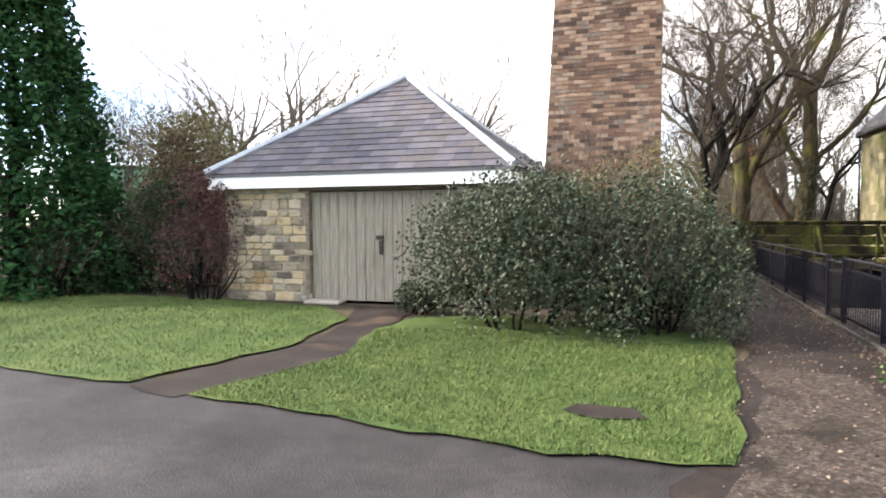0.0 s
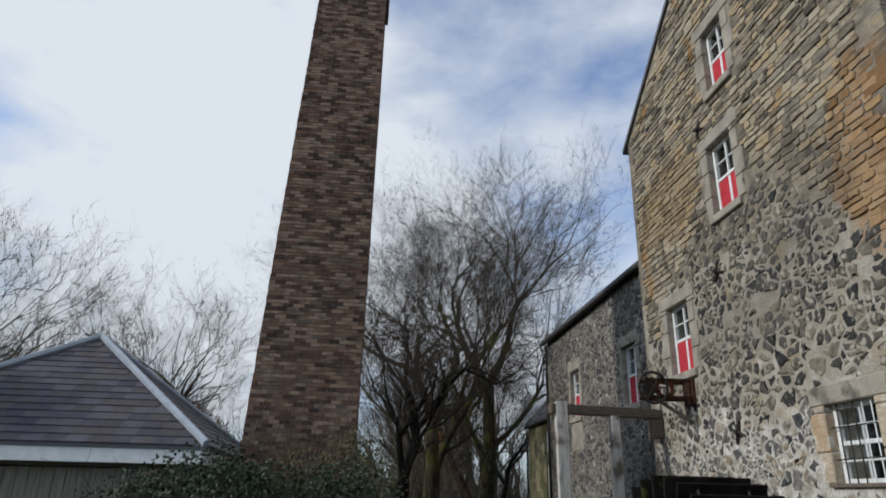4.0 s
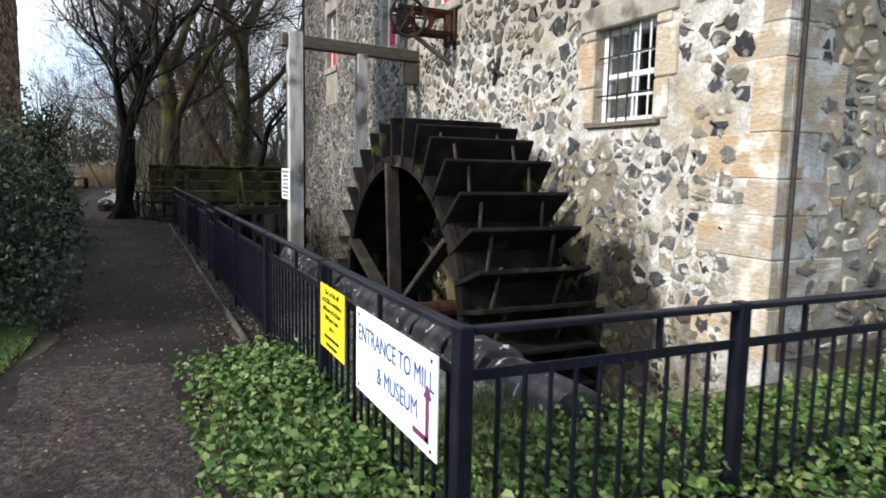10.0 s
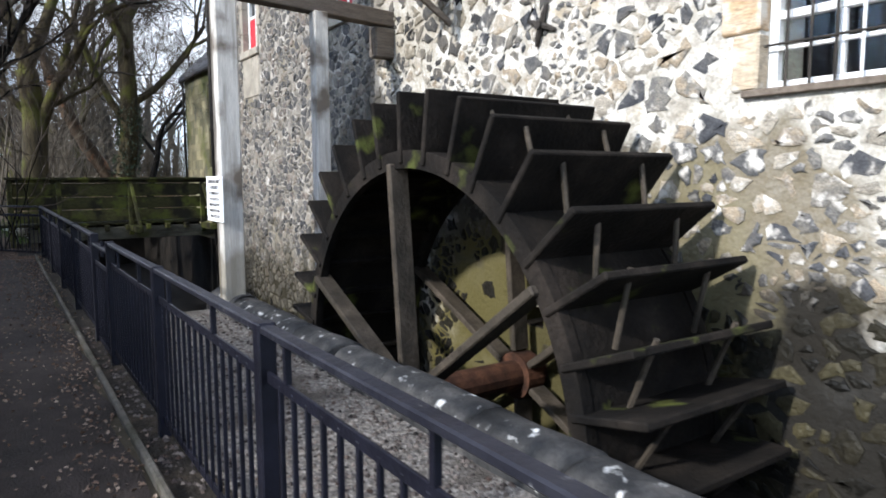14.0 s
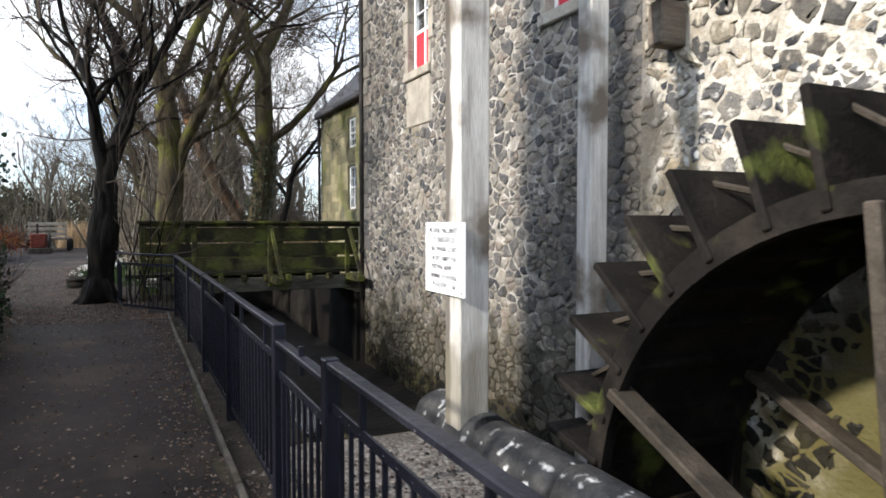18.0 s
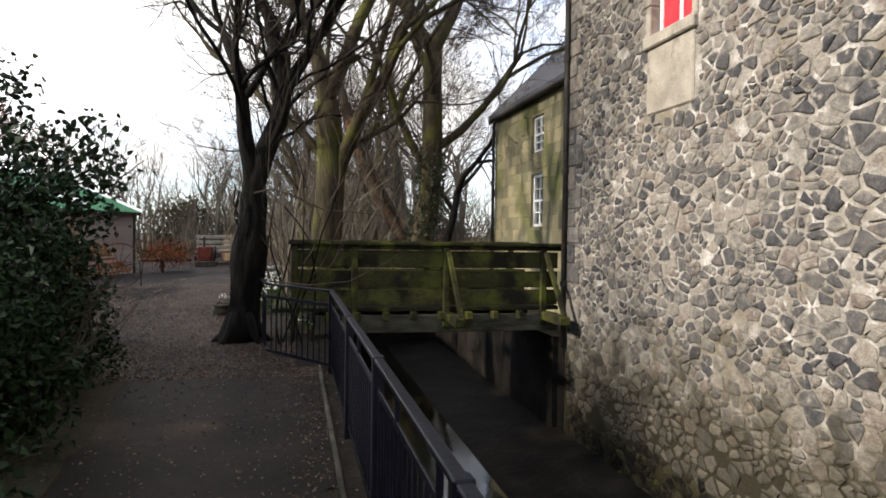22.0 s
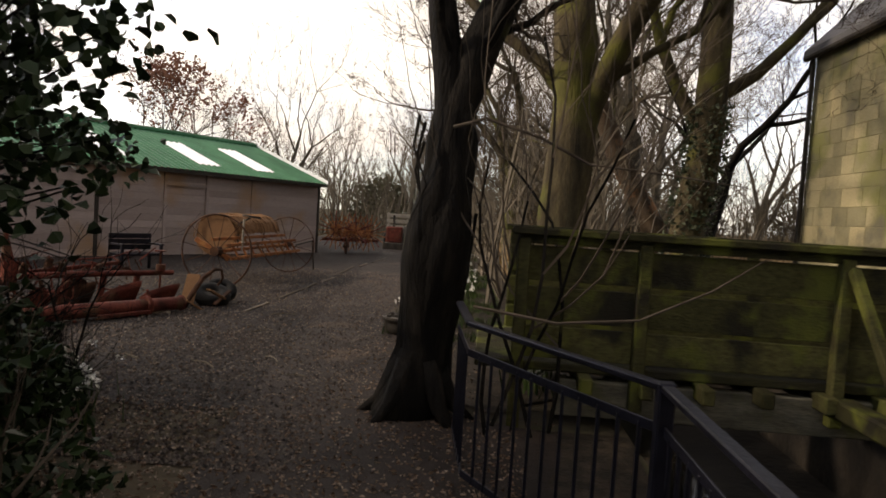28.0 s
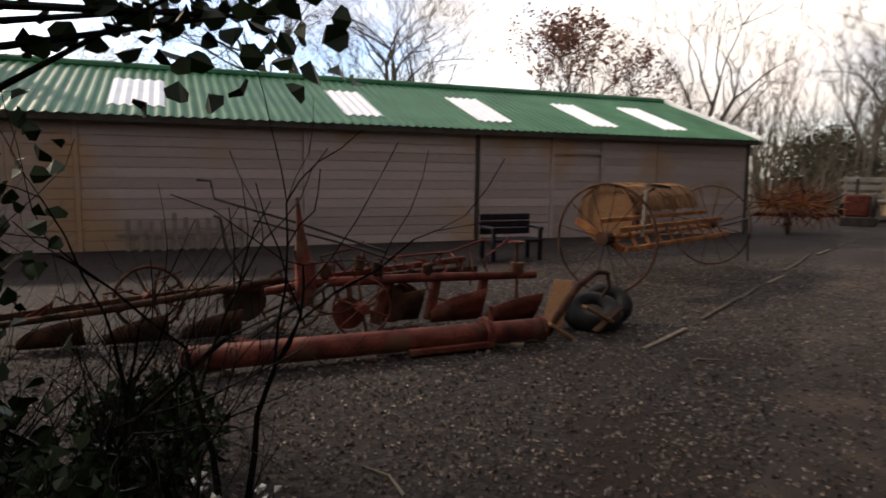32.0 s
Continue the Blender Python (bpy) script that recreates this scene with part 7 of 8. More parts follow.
leafy("shrub", "tall olive brown thicket beside the path beyond the flowers", (2.7, 38.5, 0), (1.3, 3.2, 3.4), 7500, 0.07, m_leaf_brown, 61, lumps=30)
leafy("shrub", "olive brown thicket at the end of the path", (2.9, 47.0, 0), (1.9, 3.5, 4.4), 7500, 0.09, m_leaf_brown, 62, lumps=30)
leafy("shrub", "russet brown hedge beyond the footbridge", (7.6, 41.0, 0), (1.8, 1.2, 2.5), 6000, 0.08, m_leaf_brown, 65, lumps=26)
leafy("shrub", "russet brown hedge beyond the house trees", (10.4, 40.2, 0), (1.9, 1.2, 2.8), 6000, 0.08, m_leaf_brown, 66, lumps=26)
leafy("shrub", "dark olive evergreen at the far end of the track", (-1.2, 66.0, 0), (3.4, 2.0, 4.4), 4200, 0.2, m_leaf_olive_dark, 63, lumps=26)
leafy("shrub", "dark olive evergreen beyond the trailer", (-6.5, 64.0, 0), (3.6, 2.0, 3.8), 4200, 0.2, m_leaf_olive_dark, 64, lumps=26)

# ---- farm machinery in front of the barn ----
def spoked(t, centre, axis, r, rim, n, material, name="wheel", hub=0.07, thin=0.013):
    """A spoked iron wheel as one part with its rim, hub and spokes as sub-parts."""
    c, ax = Vector(centre), Vector(axis).normalized()
    w = part(name, Shape().ring(c, ax, r, rim, 40, 5), material, t, "spoked iron wheel")
    part("hub", Shape().tube([c - ax * 0.1, c + ax * 0.1], hub, 10), material, w)
    u = ax.cross(Vector((0.2, 0.3, 0.93))).normalized()
    v = ax.cross(u)
    for k in range(n):
        a = 2 * math.pi * k / n
        part("spoke", Shape().tube([c, c + (u * math.cos(a) + v * math.sin(a)) * r], thin, 5, False), material, w)
    return w


# red oxide tube lying on blocks
P0, P1 = Vector((-4.80, 25.62, 0.145)), Vector((-3.34, 28.27, 0.13))
pd = (P1 - P0).normalized()
tube_ = thing("steel_tube", (-4.0, 26.9, 0.1), "long red oxide steel tube lying on blocks in the yard", "tube")
part("barrel", Shape().tube([P0, P1], 0.095, 20), m_redrust, tube_, smooth=True)
part("collar", Shape().plate(P1 - pd * 0.55, pd, 0.14, 0.05, 20), m_redrust, tube_)
part("end_plate", Shape().plate(P1 + pd * 0.01, pd, 0.112, 0.03, 20), m_redrust, tube_)
part("bracket", Shape().beam(P1 - pd * 0.55 + Vector((0.1, -0.05, -0.07)), P1 - pd * 1.3 + Vector((0.1, -0.05, -0.08)), 0.06, 0.05), m_redrust, tube_)
for f in (0.3, 0.85, 1.15):
    part("lug", Shape().beam(P1 - pd * (0.5 + f) + Vector((0.1, 0, -0.1)), P1 - pd * (0.5 + f) + Vector((0.12, 0, -0.125)), 0.04, 0.04), m_redrust, tube_)
part("hoop", Shape().ring(P1 - pd * 0.42 + Vector((-0.1, 0.02, 0.12)), (0.8, 0.5, 0.1), 0.16, 0.018, 16, 5, 0, math.pi * 1.2), m_redrust, tube_)
for k in (0.06, 0.9):
    c = P0.lerp(P1, k)
    solo("timber_block", Shape().box((-0.12, -0.09, 0.0), (0.12, 0.09, 0.045), 0.012, Matrix.Translation((c.x, c.y, 0.0)) @ Matrix.Rotation(0.5, 4, "Z")), m_oldwood,
         "dark timber block under the steel tube", "block", "blocks under the tube")

# trailed plough behind the tube: M(along, towards the barn, up)
P_N = Vector((-pd.y, pd.x, 0)).normalized()
P_D = Vector((P_N.y, -P_N.x, 0))
P_O = Vector((P0.x, P0.y, 0))
M = lambda a, o, z: P_O + P_D * a + P_N * o + Vector((0, 0, z))


def mouldboard(t, a, o, z, length, high, material, label=""):
    """A hollow curved share: a strip that twists from upright to leaning."""
    q, n = Shape(), 8
    for th in (0.0, 0.014):
        for i in range(n + 1):
            k = i / n
            for j in range(4):
                f = j / 3
                q.v.append(tuple(M(a + length * (k + 0.25 * f * (1 - k) * k), o - th - 0.2 * k * k * f - 0.025 * math.sin(f * 3.0), z + high * f * (0.3 + 0.7 * k ** 0.6))))
    m = 4 * (n + 1)
    for i in range(n):
        for j in range(3):
            b = 4 * i + j
            q.f += [(b, b + 4, b + 5, b + 1), (m + b, m + b + 1, m + b + 5, m + b + 4)]
        q.f += [(4 * i, m + 4 * i, m + 4 * i + 4, 4 * i + 4), (4 * i + 3, 4 * i + 7, m + 4 * i + 7, m + 4 * i + 3)]
    return part("mouldboard", q, material, t, label or "curved rusty mouldboard", smooth=True)


pl = thing("plough", tuple(M(2.0, 0.9, 0)), "rusty red trailed plough with levers and spoked wheels", "plough")
part("beam", Shape().tube([M(0.75, 0.95, 0.44), M(1.15, 0.92, 0.5), M(2.2, 0.9, 0.5), M(3.5, 0.88, 0.47)], [0.035, 0.045, 0.045, 0.04], 10), m_redrust, pl, smooth=True)
part("beam", Shape().beam(M(0.4, 1.3, 0.42), M(3.0, 1.25, 0.5), 0.06, 0.08, 0.008), m_rust, pl)
part("beam", Shape().beam(M(1.3, 1.1, 0.52), M(2.9, 1.35, 0.6), 0.05, 0.06, 0.006), m_redrust, pl)
part("bracket", Shape().tube([M(1.08, 0.86, 0.32), M(1.1, 0.86, 0.55), M(1.07, 0.86, 0.75), M(1.05, 0.86, 1.0), M(1.03, 0.86, 1.28)], [0.09, 0.1, 0.075, 0.035, 0.014], 7), m_redrust, pl, "tall tapered lever bracket")
part("bracket", Shape().box((-0.05, -0.03, -0.14), (0.05, 0.03, 0.1), 0.01, Matrix.Translation(M(1.12, 0.8, 0.62)) @ Matrix.Rotation(0.5, 4, "Z")), m_redrust, pl)
part("lever", Shape().tube([M(1.85, 0.86, 0.77), M(1.05, 0.88, 1.05), M(0.34, 0.9, 1.27), M(0.31, 0.9, 1.42), M(0.2, 0.9, 1.43)], [0.012, 0.012, 0.011, 0.011, 0.014], 6), m_iron, pl, "long bent lever")
part("lever", Shape().tube([M(2.0, 0.95, 0.66), M(1.4, 0.95, 0.87), M(0.66, 0.95, 1.08)], 0.012, 6), m_iron, pl, "long straight lever")
part("lever", Shape().tube([M(0.62, 1.3, 0.45), M(0.46, 1.32, 0.82), M(0.42, 1.32, 1.08), M(0.36, 1.32, 1.1)], [0.022, 0.016, 0.013, 0.015], 6), m_iron, pl)
part("rod", Shape().tube([M(1.9, 1.1, 0.68), M(2.6, 1.05, 0.72), M(2.95, 1.0, 0.84), M(3.02, 1.0, 0.78)], 0.011, 6), m_redrust, pl)
part("quadrant", Shape().ring(M(1.35, 0.84, 0.52), P_N, 0.3, 0.012, 18, 5, 0.15, 2.4), m_redrust, pl)
part("quadrant", Shape().ring(M(1.62, 0.9, 0.5), P_N, 0.26, 0.012, 18, 5, 0.4, 2.8), m_rust, pl)
part("quadrant", Shape().ring(M(2.55, 1.0, 0.48), P_N, 0.24, 0.011, 16, 5, 0.5, 2.7), m_redrust, pl)
spoked(pl, M(1.58, 0.72, 0.28), P_N, 0.27, 0.012, 6, m_redrust, hub=0.05)
spoked(pl, M(1.05, 1.25, 0.3), P_N, 0.3, 0.014, 8, m_rust, hub=0.05)
for k, (a, o, r) in enumerate(((1.5, 0.9, 0.15), (1.95, 0.98, 0.17), (2.12, 1.1, 0.16))):
    part("disc_coulter", Shape().plate(M(a, o, 0.2 + 0.03 * k), P_N + P_D * 0.2, r, 0.012, 20), m_redrust if k == 0 else m_rust, pl, "rusty disc coulter")
    part("leg", Shape().beam(M(a, o, 0.5), M(a + 0.03, o, 0.2), 0.03, 0.05, 0.005), m_rust, pl)
mouldboard(pl, 2.3, 0.85, 0.06, 0.52, 0.34, m_redrust)
mouldboard(pl, 2.85, 0.75, 0.04, 0.55, 0.3, m_redrust)
mouldboard(pl, 1.75, 1.05, 0.06, 0.5, 0.34, m_rust)
for a in (2.42, 2.95, 1.88):
    part("leg", Shape().beam(M(a, 0.95, 0.5), M(a - 0.12, 0.88, 0.08), 0.05, 0.12, 0.008), m_redrust, pl)
part("strut", Shape().tube([M(1.3, 0.82, 0.5), M(0.95, 0.78, 0.3), M(0.55, 0.75, 0.06)], [0.022, 0.024, 0.03], 7), m_iron, pl)
part("foot", Shape().plate(M(0.53, 0.75, 0.05), (0, 0, 1), 0.08, 0.05, 12), m_redrust, pl)
part("hand_screw", Shape().tube([M(3.27, 0.86, 0.12), M(3.26, 0.86, 0.8)], 0.016, 8).plate(M(3.26, 0.86, 0.82), (0, 0, 1), 0.085, 0.02, 16), m_redrust, pl, "red screw handle with a disc top")
part("gear_case", Shape().plate(M(3.27, 0.86, 0.56), (0, 0, 1), 0.07, 0.1, 12), m_redrust, pl)
for k in range(26):
    a = 1.12 + 0.075 * k
    o, z = 0.78 + 0.4 * R.random(), 0.4 + 0.2 * R.random()
    part("rod", Shape().tube([M(a, o, z), M(a + R.uniform(-0.1, 0.12), o, z + R.uniform(0.05, 0.2)), M(a + R.uniform(-0.25, 0.3), o + R.uniform(-0.1, 0.2), z + R.uniform(-0.2, 0.36))], R.uniform(0.007, 0.013), 5), m_redrust if k % 3 else m_rust, pl)
for k, (a, z) in enumerate(((1.28, 0.6), (1.6, 0.66), (1.78, 0.6), (2.3, 0.56))):
    part("lever_foot", Shape().box((-0.05, -0.03, -0.06), (0.05, 0.03, 0.08), 0.012, Matrix.Translation(M(a, 0.9, z)) @ Matrix.Rotation(1.07 + 0.2 * k, 4, "Z") @ Matrix.Rotation(0.4 - 0.2 * k, 4, "Y")), m_rust, pl)

# low red share frame beside it
hw_ = thing("harrow", tuple(M(-0.2, 1.3, 0)), "low dark red share frame on the pebbles beside the barn", "harrow")
part("frame", Shape().tube([M(-1.6, 1.3, 0.2), M(-0.6, 1.25, 0.3), M(0.3, 1.2, 0.42), M(0.95, 1.15, 0.52)], [0.03, 0.035, 0.035, 0.03], 8), m_rust, hw_, smooth=True)
part("frame", Shape().beam(M(-1.5, 1.7, 0.2), M(0.7, 1.55, 0.42), 0.06, 0.07, 0.008), m_rust, hw_)
for a, o in ((-1.2, 1.2), (-0.55, 1.15), (0.05, 1.12)):
    mouldboard(hw_, a, o, 0.03, 0.5, 0.27, m_rust)
part("wheel_disc", Shape().plate(M(0.62, 1.35, 0.3), P_N, 0.2, 0.04, 20), m_iron, hw_, "dark iron disc")
spoked(hw_, M(-0.2, 1.75, 0.3), P_N, 0.3, 0.02, 8, m_rust)
for k in range(16):
    a, o, z = -1.2 + 0.13 * k, 1.15 + 0.45 * R.random(), 0.2 + 0.2 * R.random()
    part("rod", Shape().tube([M(a, o, z), M(a + R.uniform(-0.1, 0.15), o, z + R.uniform(0.05, 0.18)), M(a + R.uniform(-0.3, 0.3), o + R.uniform(-0.1, 0.2), z + R.uniform(-0.15, 0.3))], R.uniform(0.008, 0.014), 5), m_redrust if k % 2 else m_rust, hw_)
part("drawbar", Shape().beam(M(-1.4, 1.25, 0.16), M(-2.4, 0.9, 0.08), 0.06, 0.07), m_rust, hw_)

# small cultivator lying on its tyred wheel under a bowed share
C_A = 3.72
tp_ = thing("cultivator", tuple(M(C_A, 0.25, 0)), "small rusty cultivator lying on a black tyred wheel", "cultivator")
tyre = part("tyre", Shape().ring(M(C_A + 0.1, 0.3, 0.15), (0.25, -0.35, 0.9), 0.19, 0.105, 28, 9), m_rubber, tp_, "black rubber tyre", smooth=True)
part("rim", Shape().plate(M(C_A + 0.1, 0.3, 0.15), (0.25, -0.35, 0.9), 0.12, 0.08, 20), m_iron, tyre)
tyre = part("tyre", Shape().ring(M(C_A + 0.36, 0.42, 0.2), (0.3, -0.5, 0.8), 0.17, 0.09, 28, 9), m_rubber, tp_, "black rubber tyre", smooth=True)
part("rim", Shape().plate(M(C_A + 0.36, 0.42, 0.2), (0.3, -0.5, 0.8), 0.11, 0.07, 20), m_iron, tyre)
part("bow", Shape().tube([M(C_A - 0.55, 0.1, 0.03), M(C_A - 0.42, 0.12, 0.22), M(C_A - 0.2, 0.15, 0.46), M(C_A + 0.05, 0.2, 0.58), M(C_A + 0.2, 0.22, 0.56), M(C_A + 0.22, 0.22, 0.42), M(C_A + 0.14, 0.22, 0.32)],
                         [0.03, 0.04, 0.035, 0.028, 0.022, 0.02, 0.016], 8), m_rust, tp_, "bowed rusty arm", smooth=True)
part("plate", Shape().beam(M(C_A - 0.5, 0.12, 0.1), M(C_A - 0.25, 0.3, 0.5), 0.2, 0.025, 0.006), m_hay, tp_, "rusty tan plate")
part("blade", Shape().beam(M(C_A - 0.58, 0.02, 0.16), M(C_A - 0.35, -0.06, 0.0), 0.07, 0.03, 0.006), m_hay, tp_, "worn blade")
part("blade", Shape().beam(M(C_A - 0.22, 0.0, 0.3), M(C_A + 0.08, -0.02, 0.14), 0.1, 0.03, 0.006), m_hay, tp_)
part("blade", Shape().beam(M(C_A - 0.12, -0.04, 0.06), M(C_A + 0.2, 0.0, 0.26), 0.08, 0.025, 0.006), m_rust, tp_)

# horse-drawn hay rake: two tall wheels, a drum of curved tines, a seat
rk = thing("hay_rake", (-3.9, 32.9, 0), "orange horse-drawn hay rake with tall iron wheels and curved tines", "hay rake")
W0, W1 = Vector((-4.0, 31.1, 0.70)), Vector((-3.72, 34.7, 0.70))
ax = (W1 - W0).normalized()
fw = Vector((-ax.y, ax.x, 0))  # towards the barn
spoked(rk, W0, ax, 0.70, 0.018, 12, m_rust, hub=0.09, thin=0.007)
spoked(rk, W1, ax, 0.66, 0.014, 12, m_rust, hub=0.07, thin=0.007)
part("axle", Shape().tube([W0, W1], 0.035, 8), m_orange, rk)
for dz, df in ((0.12, -0.18), (-0.12, -0.3), (0.22, 0.1)):
    part("frame_bar", Shape().beam(W0 + fw * df + Vector((0, 0, dz)), W1 + fw * df + Vector((0, 0, dz)), 0.05, 0.06), m_orange, rk, "ochre frame bar")
for k in range(9):
    f = 0.08 + 0.84 * k / 8
    c = W0.lerp(W1, f)
    part("ladder_bar", Shape().beam(c - fw * 0.34 + Vector((0, 0, -0.16)), c - fw * 0.14 + Vector((0, 0, 0.16)), 0.035, 0.035), m_orange, rk)
q = Shape()
for k in range(58):
    f = 0.3 + 0.64 * k / 57
    c = W0.lerp(W1, f) + fw * 0.12 + Vector((0, 0, 0.26))
    pts = [c + fw * (0.48 - 0.46 * math.cos(a)) + Vector((0, 0, 0.42 * math.sin(a))) for a in (0.1, 0.6, 1.1, 1.6, 2.1, 2.7, 3.3, 3.9)]
    q.tube([p + Vector((R.gauss(0, 0.012), R.gauss(0, 0.012), R.gauss(0, 0.012))) for p in pts], 0.012, 4, False)
part("tine", q, m_hay, rk, "dense row of curved rusty tines", kind="stuff")
q = Shape()
n = 12
for k in range(9):
    c = W0.lerp(W1, 0.32 + 0.6 * k / 8) + fw * 0.6 + Vector((0, 0, 0.3))
    q.v += [tuple(c - fw * (0.44 * math.cos(math.pi * i / n)) + Vector((0, 0, 0.38 * math.sin(math.pi * i / n)))) for i in range(n + 1)]
for k in range(8):
    q.f += [(k * (n + 1) + i, k * (n + 1) + i + 1, (k + 1) * (n + 1) + i + 1, (k + 1) * (n + 1) + i) for i in range(n)]
c = W0.lerp(W1, 0.31) + fw * 0.6 + Vector((0, 0, 0.24))
part("drum_end", Shape().plate(c, ax, 0.43, 0.02, 28), m_hay, rk, "rusty end plate of the drum")
part("axle_bracket", Shape().beam(W0 + ax * 0.12 - fw * 0.2 - Vector((0, 0, 0.14)), W0 + ax * 0.12 + fw * 0.5 + Vector((0, 0, 0.2)), 0.05, 0.1, 0.01), m_orange, rk, "ochre axle bracket")
part("drum", q, m_hay, rk, "rusty curved drum behind the tines", smooth=True)
c = W0.lerp(W1, 0.36) + fw * 0.2
part("seat_stem", Shape().tube([c, c + Vector((0, 0, 0.5)), c - fw * 0.25 + Vector((0, 0, 0.64))], 0.018, 6), m_iron, rk)
part("seat", Shape().plate(c - fw * 0.28 + Vector((0, 0, 0.67)), (0.1, 0.1, 1), 0.19, 0.03, 16, 0.07), m_iron, rk, "pierced iron seat")
part("lever", Shape().tube([W0.lerp(W1, 0.18) - fw * 0.2, W0.lerp(W1, 0.18) - fw * 0.2 + Vector((0.02, 0, 0.62))], 0.022, 6), m_cream, rk, "pale upright lever")
part("shaft", Shape().tube([W1 - fw * 0.2, W1 - fw * 0.4 + ax * 0.6 + Vector((0, 0, 0.1)), W1 - fw * 0.3 + ax * 1.1 + Vector((0, 0, -0.68))], 0.02, 6), m_iron, rk)

# dark cart box, far implements, trailer
cb = thing("bench", (-6.62, 33.05, 0), "black timber bench standing against the barn", "bench")
m = Matrix.Translation((-6.62, 33.05, -0.06)) @ Matrix.Rotation(1.05, 4, "Z")
part("seat", Shape().box((-0.5, -0.25, 0.4), (0.5, 0.22, 0.45), 0.008, m), m_black, cb)
for k in range(3):
    part("back_slat", Shape().box((-0.5, 0.24, 0.5 + 0.125 * k), (0.5, 0.27, 0.615 + 0.125 * k), 0.006, m), m_black, cb)
for x in (-0.49, 0.43):
    for y in (-0.24, 0.2):
        part("leg", Shape().box((x, y, 0), (x + 0.06, y + 0.06, 0.4 if y > 0 else 0.62), 0.006, m), m_black, cb)
    part("armrest", Shape().box((x - 0.01, -0.27, 0.62), (x + 0.07, 0.24, 0.66), 0.006, m), m_black, cb)
fi = thing("tedder", (-4.2, 43.4, 0), "orange-red hay tedder with spoked finger wheels at the barn corner", "tedder")
for k, (x, y) in enumerate(((-4.45, 43.0), (-4.15, 43.9), (-3.75, 43.3), (-3.45, 44.2))):
    c, ax_ = Vector((x, y, 0.84 - 0.08 * (k % 2))), Vector((0.3 - 0.15 * k, -0.9, 0.12)).normalized()
    w = part("finger_wheel", Shape().ring(c, ax_, 0.34, 0.016, 30, 5), m_orange if k != 2 else m_redrust, fi, "wheel of orange fingers")
    part("hub", Shape().tube([c - ax_ * 0.08, c + ax_ * 0.08], 0.07, 10), m_orange, w)
    u_ = ax_.cross(Vector((0.2, 0.3, 0.93))).normalized()
    v_ = ax_.cross(u_)
    for i in range(20):
        a = 2 * math.pi * i / 20
        e_ = u_ * math.cos(a) + v_ * math.sin(a)
        part("finger", Shape().tube([c + e_ * 0.06, c + e_ * 0.5, c + e_ * 0.72 + ax_ * 0.08], [0.026, 0.02, 0.014], 4, False), m_orange if i % 4 else m_redrust, w)
part("beam", Shape().beam((-4.9, 42.9, 0.5), (-3.1, 44.4, 0.48), 0.09, 0.1), m_redrust, fi)
part("beam", Shape().beam((-4.3, 44.2, 0.75), (-3.3, 43.0, 0.45), 0.07, 0.07), m_redrust, fi)
spoked(fi, (-4.0, 42.8, 0.3), (0.9, 0.3, 0), 0.3, 0.03, 8, m_rust)
en = thing("engine", (-2.9, 48.0, 0), "dark red stationary engine beyond the barn", "engine")
part("block", Shape().box((-3.3, 47.7, 0.3), (-2.6, 48.3, 1.0), 0.05), m_redrust, en)
part("flywheel", Shape().plate((-2.5, 48.0, 0.6), (1, 0, 0), 0.45, 0.08, 24, 0.36), m_iron, en)
part("skid", Shape().box((-3.4, 47.6, 0), (-2.4, 48.4, 0.3), 0.03), m_iron, en)
part("chimney_pipe", Shape().tube([(-3.0, 48, 1.0), (-3.0, 48, 1.5)], 0.05, 8), m_iron, en)
tr = thing("trailer", (-2.9, 51.5, 0), "old flat trailer with a cream slatted tailboard", "trailer")
part("bed", Shape().box((-3.7, 50.4, 0.62), (-1.9, 53.0, 0.74), 0.02), m_oldwood, tr)
for z in (0.85, 1.12, 1.39):
    part("slat", Shape().box((-3.7, 50.4, z), (-1.9, 50.45, z + 0.17), 0.01), m_cream, tr, "cream slat")
for x in (-3.66, -2.0):
    part("stake", Shape().box((x, 50.45, 0.7), (x + 0.08, 50.53, 1.6), 0.008), m_cream, tr)
for x in (-3.75, -1.85):
    for y in (50.9, 52.4):
        w = part("tyre", Shape().ring((x, y, 0.33), (1, 0, 0), 0.23, 0.1, 24, 8), m_rubber, tr, "black tyre", smooth=True)
        part("rim", Shape().plate((x, y, 0.33), (1, 0, 0), 0.17, 0.1, 16), m_redrust, w)
# low pale fence panel against the barn
fp = thing("slat_panel", (-10.2, 30.4, 0), "low rotten grey paling leaning on the barn wall", "fence panel")
for k in range(11):
    c = BF + BU * (13.2 + 0.2 * k) - BN * 0.25
    part("pale", Shape().beam(c, c + BN * 0.1 + Vector((0, 0, 0.62 + R.uniform(-0.1, 0.1))), 0.08, 0.02, 0.004), m_oldwood, fp)
c0, c1 = BF + BU * 13.1 - BN * 0.2, BF + BU * 15.4 - BN * 0.2
part("rail", Shape().beam(c0 + Vector((0, 0, 0.3)), c1 + Vector((0, 0, 0.3)), 0.03, 0.07), m_oldwood, fp)

# iron pot by the flower bed
pot = thing("iron_pot", (0.0, 27.9, 0), "low round rusty iron planter beside the path", "planter")
q = Shape()
prof = [(0.20, 0.0), (0.24, 0.02), (0.26, 0.12), (0.26, 0.19), (0.29, 0.2), (0.29, 0.23), (0.17, 0.235), (0.15, 0.18), (0.0, 0.17)]
n = 26
for rr, zz in prof:
    q.v += [(0.0 + rr * math.cos(2 * math.pi * i / n), 27.9 + rr * math.sin(2 * math.pi * i / n), zz) for i in range(n)]
for k in range(len(prof) - 1):
    q.f += [(k * n + i, k * n + (i + 1) % n, (k + 1) * n + (i + 1) % n, (k + 1) * n + i) for i in range(n)]
